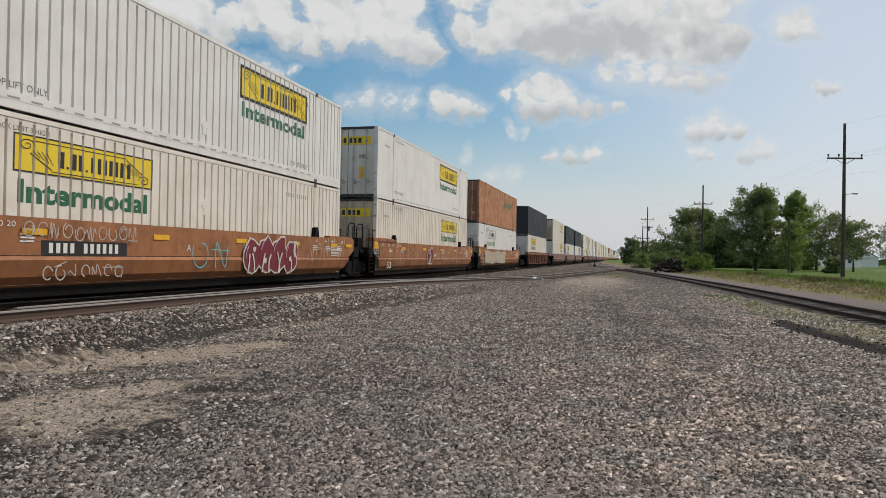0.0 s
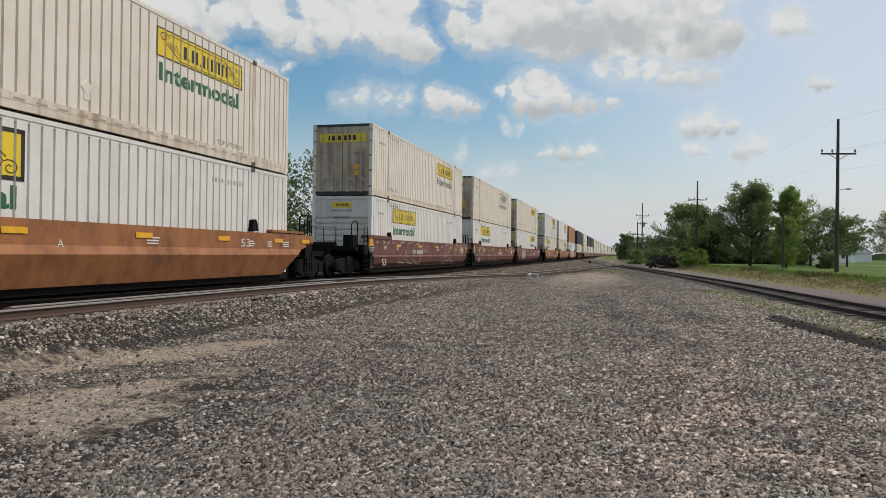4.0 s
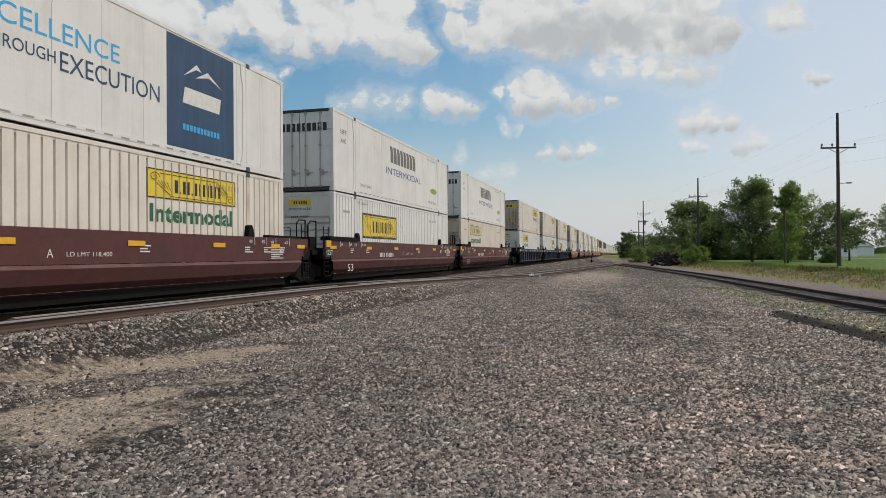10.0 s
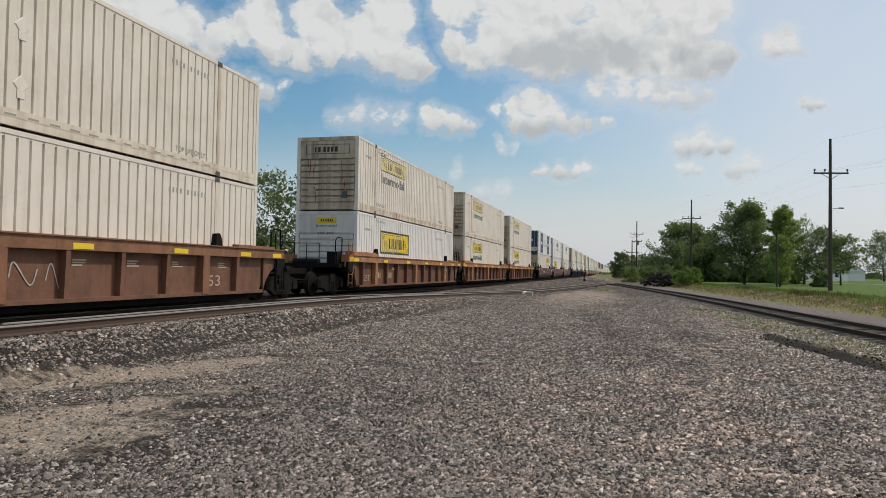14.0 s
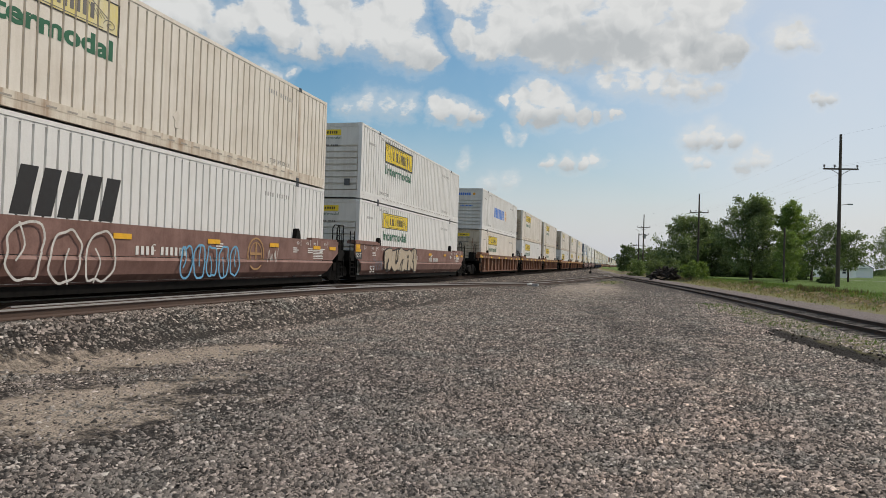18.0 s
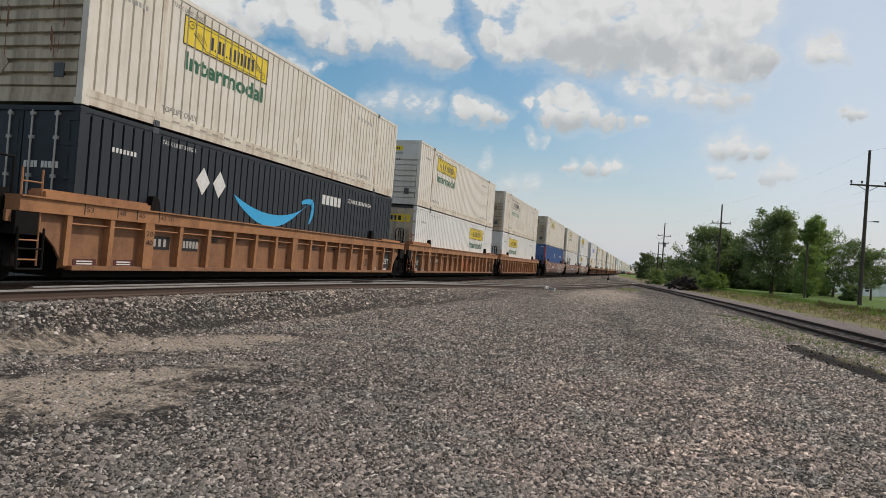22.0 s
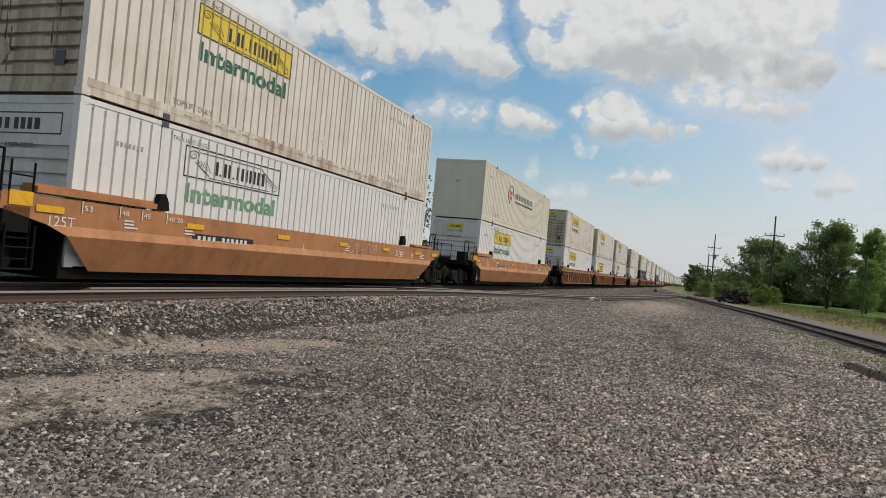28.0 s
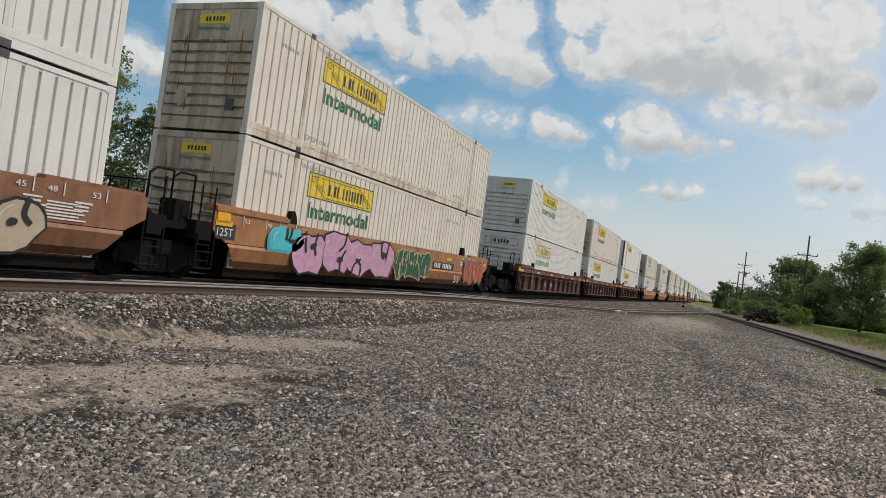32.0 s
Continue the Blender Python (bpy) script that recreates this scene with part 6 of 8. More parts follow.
# ---- the setting: ground and tracks ----
def lerp_path(pts, y):
    """x of a smooth path through (x, y) points at a given y."""
    if y <= pts[0][1]:
        (a, b), (c, d) = pts[0], pts[1]
        return a + (c - a) * (y - b) / (d - b)
    if y >= pts[-1][1]:
        (a, b), (c, d) = pts[-2], pts[-1]
        return c + (c - a) * (y - d) / (d - b)
    for i in range(len(pts) - 1):
        (a, b), (c, d) = pts[i], pts[i + 1]
        if b <= y <= d:
            m0 = (c - pts[i - 1][0]) / (d - pts[i - 1][1]) if i else (c - a) / (d - b)
            m1 = (pts[i + 2][0] - a) / (pts[i + 2][1] - b) if i + 2 < len(pts) else (c - a) / (d - b)
            h, u = d - b, (y - b) / (d - b)
            return (2 * u ** 3 - 3 * u * u + 1) * a + (u ** 3 - 2 * u * u + u) * h * m0 + (3 * u * u - 2 * u ** 3) * c + (u ** 3 - u * u) * h * m1


GAUGE = 1.435
# centre lines: x at y; the diverging track sinks from the main line's level to the yard's
TURNOUT = [(-10.0, -60), (-10.0, 0), (-9.98, 12), (-9.65, 20), (-9.15, 25.5), (-8.75, 32.6), (-8.0, 44.3), (-7.15, 52), (-6.05, 67), (-4.65, 86), (-3.15, 104), (-2.2, 118), (-2.2, 170), (-2.6, 260)]
TURNOUT_Z = [(0.67, -60), (0.67, 19), (0.64, 25.5), (0.52, 32.6), (0.32, 44.3), (0.2, 52), (0.1, 67), (0.06, 86), (0.06, 260)]
SIDING = [(14.0, -60), (9.7, 0), (8.6, 12), (7.75, 22), (7.25, 27), (6.75, 34.7), (5.75, 48.6), (4.75, 59.3), (3.05, 75.2), (1.2, 91), (-0.5, 105), (-1.5, 118), (-2.2, 170)]
SIDING_Z = 0.07


def smooth01(t):
    t = max(0.0, min(1.0, t))
    return t * t * (3 - 2 * t)


def ground_z(x, y):
    yc = max(-60, min(y, 200))
    e = lerp_path(TURNOUT, yc)
    bed = lerp_path(TURNOUT_Z, yc) - 0.19
    # main ballast, then the bed of the diverging track beside it
    z = 0.47 * smooth01((-8.7 - x) / 0.9)
    if x > e - 1.25:
        side = smooth01((e + 2.25 - x) / 1.05)
        z = bed * side if x > e - 0.9 else max(bed, z * smooth01((e - 0.9 - x) / 0.35))
    if x < -21:
        z = 0.47 * (1 - smooth01((-21 - x) / 2.5))
    off = x + 0.085 * y
    if -60 < y < 400:
        z += 0.50 * smooth01((off - 13.6) / 2.6)
    r = 0.04 * noise.noise((x * 0.35, y * 0.35, 0)) + 0.018 * noise.noise((x * 1.7, y * 1.7, 3))
    d = ((x - 4.4 + 0.11 * (y - 17.4)) / 0.42) ** 2 + ((y - 17.4) / 3.9) ** 2
    if d < 1:
        r -= 0.16 * (1 - d)
    calm = 0.35 if (x < e + 1.1 and x > -20) or abs(x - lerp_path(SIDING, min(yc, 150))) < 1.5 else 1.0
    if abs(x - lerp_path(SIDING, min(yc, 150))) < 1.4:
        z -= 0.09
    return z + r * max(0.0, 1 - max(0.0, y - 90) / 400) * calm


def axis_steps(lo, hi, fine, far):
    out, v, s = [], lo, fine
    while v < hi:
        out.append(v)
        v += fine
    s = fine
    while v < far:
        out.append(v)
        s *= 1.16
        v += s
    out.append(far)
    return out


def build_ground():
    xs = axis_steps(0, 16, 0.3, 2600)
    xs = sorted({-v for v in xs} | set(xs))
    ys = axis_steps(0, 60, 0.4, 2800)
    ys = sorted({-v for v in axis_steps(0, 4, 1.5, 2600)} | set(ys))
    vs = [(x, y, ground_z(x, y)) for y in ys for x in xs]
    n = len(xs)
    fs = [(j * n + i, j * n + i + 1, (j + 1) * n + i + 1, (j + 1) * n + i) for j in range(len(ys) - 1) for i in range(n - 1)]
    me = bpy.data.meshes.new("ground")
    me.from_pydata(vs, [], fs)
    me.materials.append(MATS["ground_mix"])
    for p in me.polygons:
        p.use_smooth = True
    return tagged(new("ground", me), "grey crushed stone yard with tan dirt, weeds and lawn", "ground", kind="structure")


ground = build_ground()


def rail_profile(side=None):
    return [(-0.07, 0.0), (0.07, 0.0), (0.07, 0.02), (0.012, 0.045), (0.012, 0.125), (0.036, 0.135), (0.036, 0.168), (-0.036, 0.168), (-0.036, 0.135), (-0.012, 0.125), (-0.012, 0.045), (-0.07, 0.02)]


def sweep(mb, fx, y0, y1, step, prof, fz):
    ys = [y0 + i * step for i in range(int((y1 - y0) / step) + 1)]
    n = len(prof)
    vs = [(fx(y) + px, y, fz(y) + pz) for y in ys for px, pz in prof]
    fs = [(j * n + i, j * n + (i + 1) % n, (j + 1) * n + (i + 1) % n, (j + 1) * n + i) for j in range(len(ys) - 1) for i in range(n)]
    fs += [tuple(range(n - 1, -1, -1)), tuple(range((len(ys) - 1) * n, len(ys) * n))]
    mb.add(vs, fs)


def build_track(name, center, y0, y1, label, tie_near, tie_far, shiny=True, step=1.0, sunk=0.0, fz=lambda y: RAIL_Z, wood="tie_wood"):
    root = tagged(new(name), label, "railway track", kind="structure")
    for s in (-1, 1):
        fx = (lambda y, s=s: center(y) + s * (GAUGE / 2 + 0.036))
        r = MB()
        sweep(r, fx, y0, y1, step, rail_profile(), lambda y: fz(y) - 0.17)
        rail = part("rail", r.mesh("rail", "rail_side"), root, "rusty steel rail with a worn bright head")
        h = MB()
        sweep(h, fx, y0, y1, step, [(-0.0385, -0.022), (0.0385, -0.022), (0.0385, 0.0), (0.03, 0.004), (-0.03, 0.004), (-0.0385, 0.0)], lambda y: fz(y) - 0.0025)
        part("rail_head", h.mesh("rail_head", "rail_head" if shiny else "rail_side"), rail)
    tm = shared("tie", wood, lambda mb: mb.box(-1.3, 1.3, -0.115, 0.115, -0.16, 0.0))
    sp = MB()
    y = y0 + 0.3
    rnd = random.Random(5)
    rest = MB()
    while y < y1:
        x = center(y)
        if tie_near <= y <= tie_far:
            t = part("tie", tm, root, "", (x + rnd.uniform(-0.06, 0.06), y, fz(y) - 0.172 - sunk + rnd.uniform(-0.012, 0.0)))
            t.rotation_euler = (0, 0, math.atan2(-(center(y + 0.5) - center(y - 0.5)), 1.0) + rnd.uniform(-0.01, 0.01))
            for s in (-1, 1):
                sp.box(x + s * (GAUGE / 2 + 0.036) - 0.14, x + s * (GAUGE / 2 + 0.036) + 0.14, y - 0.09, y + 0.09, fz(y) - 0.172, fz(y) - 0.155)
        else:
            rest.box(x - 1.3, x + 1.3, y - 0.115, y + 0.115, fz(y) - 0.33, fz(y) - 0.175)
        y += 0.56
    tagged(part("far_ties", rest.mesh("far_ties", "tie_wood"), root), kind="stuff")
    part("tie_plates", sp.mesh("tie_plates", "rail_side"), root, "rusty tie plates under the rails")
    return root


# main line's heads are dark: the train's shade is put into their colour
main_track = build_track("running_track", lambda y: XC, -120, 1400, "main railway track on grey ballast under the train", 5, 30, False, 20.0)
side_track = build_track("turnout_track", lambda y: lerp_path(TURNOUT, y), -60, 118, "diverging track beside the main line, bright worn rail heads", 2, 75, True, 1.0, 0.01, lambda y: lerp_path(TURNOUT_Z, y))
siding = build_track("siding_track", lambda y: lerp_path(SIDING, y), -60, 118, "rusty siding track on dark timber ties", 10, 80, False, 1.0, -0.045, lambda y: SIDING_Z, "old_tie_wood")


def guard_rails():
    for (a, b, off) in ((9.2, 21.5, -0.30), (22.5, 33.0, -0.22)):
        mb = MB()
        fx = lambda y: lerp_path(TURNOUT, y) + GAUGE / 2 + 0.036 + off
        sweep(mb, fx, a, b, 0.6, [(-0.03, 0.05), (0.03, 0.05), (0.03, 0.185), (-0.03, 0.185)], lambda y: lerp_path(TURNOUT_Z, y) - 0.17)
        mb.prism_x([(a - 0.55, RAIL_Z - 0.12), (a, RAIL_Z - 0.12), (a, RAIL_Z + 0.012)], fx(a) - 0.03, fx(a) + 0.03)
        g = tagged(new("guard_rail", mb.mesh("guard_rail", "rail_side")), "short worn guard rail beside the running rail", "guard rail", "guard rails")
        h = MB()
        sweep(h, fx, a, b, 0.6, [(-0.032, -0.02), (0.032, -0.02), (0.032, 0.0), (0.027, 0.004), (-0.027, 0.004), (-0.032, 0.0)], lambda y: lerp_path(TURNOUT_Z, y) + 0.0155)
        part("rail_head", h.mesh("rail_head", "rail_head"), g)


guard_rails()


def joint_box():
    x = lerp_path(TURNOUT, 50) + 0.8
    root = tagged(new("rail_joint"), "bolted rail joint and insulated block on the turnout", "rail joint")
    root.location = (x, 50, lerp_path(TURNOUT_Z, 50) - 0.06)
    part_b("joint_bar", "joint_bar", "siding_white", root, lambda mb: mb.box(-0.09, 0.09, -0.7, 0.7, -0.06, 0.07))
    for y in (-0.5, -0.2, 0.2, 0.5):
        part_b("bolt", "bolt", "rail_side", root, lambda mb: mb.rod((0.09, 0, 0), (0.13, 0, 0), 0.03), "", (0, y, 0))
    part_b("block", "block", "signal_grey", root, lambda mb: mb.box(0.2, 0.6, -0.4, 0.4, -0.16, 0.02))


joint_box()


def switch_stand():
    root = tagged(new("switch_stand"), "low dark switch stand with a lever beside the track", "switch stand")
    root.location = (-6.6, 140, ground_z(-6.6, 140) - 0.02)
    part_b("stand_base", "stand_base", "truck_steel", root, lambda mb: mb.prism_x([(-0.35, 0), (0.35, 0), (0.2, 0.45), (-0.2, 0.45)], -0.2, 0.2))
    part_b("mast", "mast", "truck_steel", root, lambda mb: mb.rod((0, 0, 0.4), (0, 0, 1.25), 0.04))
    part_b("target", "target", "truck_steel", root, lambda mb: mb.box(-0.02, 0.02, -0.22, 0.22, 1.0, 1.35))
    part_b("lever", "lever", "truck_steel", root, lambda mb: mb.rod((0, 0, 0.4), (0.1, -0.8, 0.25), 0.025))


switch_stand()


def gravel():
    """Loose stones over the near yard and the ballast shoulder, joined into one sheet of stuff."""
    rng = np.random.default_rng(3)
    n = 520000
    d = 4.5 + 50.0 * rng.random(n) ** 1.38
    a = np.radians(-26 + 84 * rng.random(n))
    x, y = -np.sin(a) * d, np.cos(a) * d
    keep = (x > -9.15) & (x + 0.1 * y < 8.2) & (rng.random(n) < np.clip((55 - d) / 26, 0, 1))
    def inside(cx, cy, la, lb, turn):
        c, q = math.cos(turn), math.sin(turn)
        return (((x - cx) * c + (y - cy) * q) / la) ** 2 + ((-(x - cx) * q + (y - cy) * c) / lb) ** 2 < 1
    def near(cx, cy, la, lb, turn):
        c, q = math.cos(turn), math.sin(turn)
        return np.clip(1.25 - np.sqrt((((x - cx) * c + (y - cy) * q) / la) ** 2 + ((-(x - cx) * q + (y - cy) * c) / lb) ** 2), 0, 1)
    wave = 0.5 + 0.5 * np.sin(x * 5.1 + 2 * np.sin(y * 2.3)) * np.sin(y * 4.3 + 2 * np.sin(x * 3.1))
    bare = np.maximum(np.maximum(near(-7.0, 9.6, 2.9, 0.85, 1.2), near(-5.95, 6.2, 2.9, 0.62, 1.22)), 0.8 * near(-5.7, 5.6, 3.0, 1.7, 1.2))
    bare = np.clip(bare * 1.9 * (0.55 + 0.7 * wave), 0, 0.86)
    keep &= rng.random(n) > bare
    keep &= ~inside(4.4, 17.4, 0.44, 3.9, 0.11)
    thin = inside(-0.6, 24, 12.0, 0.5, 1.69) | inside(1.6, 22, 11.0, 0.45, 1.65) | inside(4.9, 24, 12.0, 1.3, 1.66)
    keep &= ~thin | (rng.random(n) < 0.8)
    x, y, d = x[keep], y[keep], d[keep]
    n = len(x)
    # broken stones: a four-sided foot and an off-centre ridge
    base = np.array([(-1, -1, -1), (1, -1, -1), (1, 1, -1), (-1, 1, -1), (-0.5, 0, 1), (0.5, 0, 1)], float)
    tri = np.array([(0, 1, 5), (0, 5, 4), (1, 2, 5), (2, 3, 4), (2, 4, 5), (3, 0, 4)])
    size = (0.006 + 0.0125 * rng.random(n) ** 2.4) * np.where(x < -7.2, 1.3, 1.0) * (1.0 + 0.008 * d)
    sc = np.stack([0.9 + 1.0 * rng.random(n), 0.75 + 0.6 * rng.random(n), 0.5 + 0.5 * rng.random(n)], 1) * size[:, None]
    v = (base[None] + np.array((1.0, 1.3, 0.7)) * (rng.random((n, 6, 3)) - 0.5)) * sc[:, None]
    t = rng.random(n) * 6.283
    tilt = (rng.random(n) - 0.5) * 1.0
    c, s = np.cos(t)[:, None], np.sin(t)[:, None]
    ct, stt = np.cos(tilt)[:, None], np.sin(tilt)[:, None]
    X, Y, Z = v[..., 0] * ct - v[..., 2] * stt, v[..., 1], v[..., 0] * stt + v[..., 2] * ct
    X, Y = X * c - Y * s, X * s + Y * c
    z0 = np.array([ground_z(p, q) for p, q in zip(x.tolist(), y.tolist())])
    co = np.stack([X + x[:, None], Y + y[:, None], Z + (z0 + size * 0.28)[:, None]], -1).reshape(-1, 3)
    f = (tri[None] + (np.arange(n) * 6)[:, None, None]).reshape(-1, 3)
    me = bpy.data.meshes.new("gravel")
    me.vertices.add(len(co))
    me.vertices.foreach_set("co", co.astype(np.float32).ravel())
    me.loops.add(f.size)
    me.loops.foreach_set("vertex_index", f.astype(np.int32).ravel())
    me.polygons.add(len(f))
    me.polygons.foreach_set("loop_start", np.arange(0, f.size, 3, dtype=np.int32))
    me.polygons.foreach_set("loop_total", np.full(len(f), 3, dtype=np.int32))
    me.update()
    me.materials.append(MATS["gravel_stone"])
    tagged(new("gravel", me), "loose crushed grey and pinkish stones", "gravel", kind="stuff")
    # turned-up clods along the rut
    rnd = random.Random(8)
    mb = MB()
    for _ in range(320):
        u, w = rnd.uniform(-1, 1), rnd.gauss(0, 0.28)
        py = 17.4 + 3.9 * u
        px = 4.4 - 0.11 * (py - 17.4) + w * math.sqrt(1 - u * u * 0.9) * 1.3
        r = rnd.uniform(0.012, 0.03) + 0.03 * rnd.random() ** 3
        pz = ground_z(px, py) + r * 0.2
        vs = [(px + r * rnd.uniform(0.6, 1.3) * a, py + r * rnd.uniform(0.6, 1.3) * b, pz + r * rnd.uniform(0.5, 1.0) * c) for a, b, c in ((1, 0, 0), (-1, 0, 0), (0, 1, 0), (0, -1, 0), (0, 0, 1), (0, 0, -1))]
        mb.add(vs, [(0, 2, 4), (2, 1, 4), (1, 3, 4), (3, 0, 4), (2, 0, 5), (1, 2, 5), (3, 1, 5), (0, 3, 5)])
    tagged(new("soil_clods", mb.mesh("soil_clods", "dark_soil")), "dark turned-up soil clods in the rut", "soil", kind="stuff")


gravel()


# ---- trees, bushes, poles, houses ----
def tree(x, y, height, width, leaf, seed, label, category="tree", low=0.22, dens=1.0, card=0.22, trunk=True):
    rnd = random.Random(seed)
    root = tagged(new("tree" if category == "tree" else "bush"), label, category)
    root.location = (x, y, ground_z(x, y) - 0.03)
    mb = MB()

    def limb(p, d, length, r, depth):
        segs = 3
        for i in range(segs):
            q = p + d * (length / segs)
            r2 = r * (1 - 0.22)
            n = 7 if depth == 0 else 5
            u = d.orthogonal().normalized()
            w = d.cross(u)
            vs = []
            for pp, rr in ((p, r), (q, r2)):
                vs += [tuple(pp + rr * (math.cos(6.2832 * k / n) * u + math.sin(6.2832 * k / n) * w)) for k in range(n)]
            mb.add(vs, [(k, (k + 1) % n, n + (k + 1) % n, n + k) for k in range(n)])
            p, r = q, r2
            d = (d + Vector((rnd.uniform(-0.18, 0.18), rnd.uniform(-0.18, 0.18), rnd.uniform(-0.02, 0.12)))).normalized()
            if depth < 3 and (i > 0 or depth > 0):
                for _ in range(2 if depth < 2 else 1):
                    ang = rnd.uniform(0, 6.283)
                    out = Vector((math.cos(ang), math.sin(ang), rnd.uniform(0.15, 0.9))).normalized()
                    out.x *= width / height * 1.25
                    out.y *= width / height * 1.25
                    limb(p, (d * 0.35 + out).normalized(), length * rnd.uniform(0.5, 0.72), r * 0.6, depth + 1)

    limb(Vector((0, 0, 0)), Vector((rnd.uniform(-0.05, 0.05), rnd.uniform(-0.05, 0.05), 1)).normalized(), height * 0.42, height * 0.022, 0)
    # leafy sprays that run out from the stem to an uneven envelope
    rx = width / 2
    cr = MB()
    for _ in range(int(34 + 26 * dens)):
        u, ang = rnd.random() ** 0.85, rnd.uniform(0, 6.2832)
        prof = math.sqrt(max(0.03, 1 - ((u - 0.36) / 0.66) ** 2)) if u > 0.36 else 0.7 + 0.3 * u / 0.36
        lump = 0.86 + 0.5 * noise.noise(Vector((math.cos(ang) * 1.4, math.sin(ang) * 1.4, u * 3.0 + seed)))
        rr = rx * prof * lump * rnd.uniform(0.72, 1.3)
        tip = Vector((math.cos(ang) * rr, math.sin(ang) * rr, height * min(1.0, low + (1 - low) * u * (0.9 + 0.16 * lump))))
        stem = Vector((0, 0, max(height * low * 0.9, tip.z - rr * rnd.uniform(0.35, 0.9))))
        way = tip - stem
        side = way.orthogonal().normalized() * rnd.choice((-1, 1))
        fat = width * rnd.uniform(0.035, 0.075)
        for _ in range(int(rnd.uniform(90, 190) * dens)):
            t = 1 - 0.75 * rnd.random() ** 1.4
            sag = fat * (1.55 - 0.9 * t)
            q = stem + way * t + Vector([max(-1.7, min(1.7, rnd.gauss(0, g))) for g in (1, 1, 0.75)]) * sag + side * (fat * 1.5 * math.sin(t * 5.0))
            if q.z < height * low * 0.7:
                continue
            a = Vector((rnd.uniform(-1, 1), rnd.uniform(-1, 1), rnd.uniform(-1, 1))).normalized()
            b = a.orthogonal().normalized()
            b = (b * math.cos(rnd.uniform(0, 6)) + a.cross(b) * math.sin(rnd.uniform(0, 6))).normalized()
            k = card * rnd.uniform(0.4, 1.05)
            cr.add([tuple(q - a * k), tuple(q + b * k * 0.5), tuple(q + a * k), tuple(q - b * k * 0.5)], [(0, 1, 2, 3)])
    if trunk:
        part("trunk", mb.mesh("trunk", "bark"), root)
    part("crown", cr.mesh("crown", leaf), root)
    return root


def at_az(az, dist):
    return -math.sin(radians(az)) * dist, math.cos(radians(az)) * dist


for az, dist, h, w, leaf, seed, lab, low, dens, card in (
        (-9.1, 92, 9.3, 8.0, "leaf_mid", 11, "broad green shade tree on the lawn", 0.17, 2.3, 0.17),
        (-11.6, 97, 9.4, 5.2, "leaf_bright", 12, "light green young maple beside the shade tree", 0.05, 1.7, 0.17),
        (-4.7, 118, 8.7, 9.8, "leaf_mid", 13, "rounded green tree behind the track", 0.0, 2.0, 0.22),
        (-6.4, 118, 7.3, 7.0, "leaf_dark", 14, "dark green tree at the lawn's edge", 0.0, 1.2, 0.24),
        (-14.0, 100, 6.5, 8.6, "leaf_dark", 15, "spreading dark tree behind the utility pole", 0.32, 1.05, 0.17),
        (-15.4, 106, 6.6, 5.0, "leaf_mid", 16, "low branching tree by the houses", 0.3, 0.8, 0.18),
        (-13.1, 108, 9.2, 3.6, "leaf_sparse", 17, "thinly leaved pale tree", 0.3, 0.3, 0.13),
        (-18.0, 235, 13.0, 14.0, "leaf_mid", 18, "round green tree at the lawn's far side", 0.05, 1.2, 0.26),
        (-22.5, 150, 9.8, 9.5, "leaf_dark", 19, "dark green yard tree", 0.05, 0.6, 0.24),
        (-11.5, 82, 5.2, 3.4, "leaf_bright", 20, "slender bright green sapling", 0.08, 0.8, 0.15),
        (-0.2, 190, 6.0, 9.0, "leaf_dark", 21, "dark round tree beyond the junction", 0.0, 0.6, 0.36),
        (-1.6, 175, 4.8, 8.0, "leaf_mid", 22, "green scrub tree along the track", 0.0, 0.6, 0.34),
        (-2.7, 150, 4.4, 6.0, "leaf_mid", 23, "scrubby green tree along the track", 0.0, 0.7, 0.3)):
    x, y = at_az(az, dist)
    tree(x, y, h, w, leaf, seed, lab, "tree", low, dens, card)
for az, dist, h, w, leaf, seed, lab in (
        (-4.85, 93, 2.1, 2.8, "leaf_bright", 31, "bright green weedy bush by the scrap heap"),
        (-5.6, 97, 1.8, 2.4, "leaf_bright", 32, "bright green low bush"),
        (-14.1, 84, 1.6, 1.9, "leaf_mid", 33, "round clipped green bush on the lawn"),
        (-2.3, 110, 2.6, 4.0, "leaf_mid", 34, "tall weeds beside the siding"),
        (-3.4, 104, 2.4, 4.0, "leaf_mid", 35, "green bush behind the scrap heap"),
        (-0.9, 130, 2.4, 4.5, "leaf_sparse", 36, "brownish green scrub beside the junction")):
    x, y = at_az(az, dist)
    tree(x, y, h, w, leaf, seed, lab, "bush", 0.0, 0.55, 0.16, False)
# dark shrubs that close the view under the trees
rs = random.Random(55)
for i in range(9):
    az = -2.6 - i * 1.2
    x, y = at_az(az, rs.uniform(112, 122))
    tree(x, y, rs.uniform(1.8, 2.8), rs.uniform(3.0, 4.6), "leaf_dark", 200 + i, "dark shrub in the shade under the trees", "bush", 0.0, 0.4, 0.26, False)
# the hedgerow of trees on the far side of the train
rt = random.Random(77)
for i, az in enumerate((33, 36.6, 40.0, 42.5, 45.0, 50.0, 52.5, 55.5, 59.0, 28.5, 24.0, 63.0)):
    dist = rt.uniform(50, 60)
    x, y = at_az(az, dist)
    hh = (8.0, 8.4, 7.8, 9.0, 9.0, 13.6, 13.2, 12.0, 10.5, 8.2, 7.6, 9.0)[i]
    tree(x, y, hh, rt.uniform(6.5, 8.5), ("leaf_mid", "leaf_dark", "leaf_sparse")[i % 3], 100 + i, "leafy hedgerow tree beyond the railway line", "tree", 0.1, 1.15 if 38 < az < 56 else 0.7, 0.17)
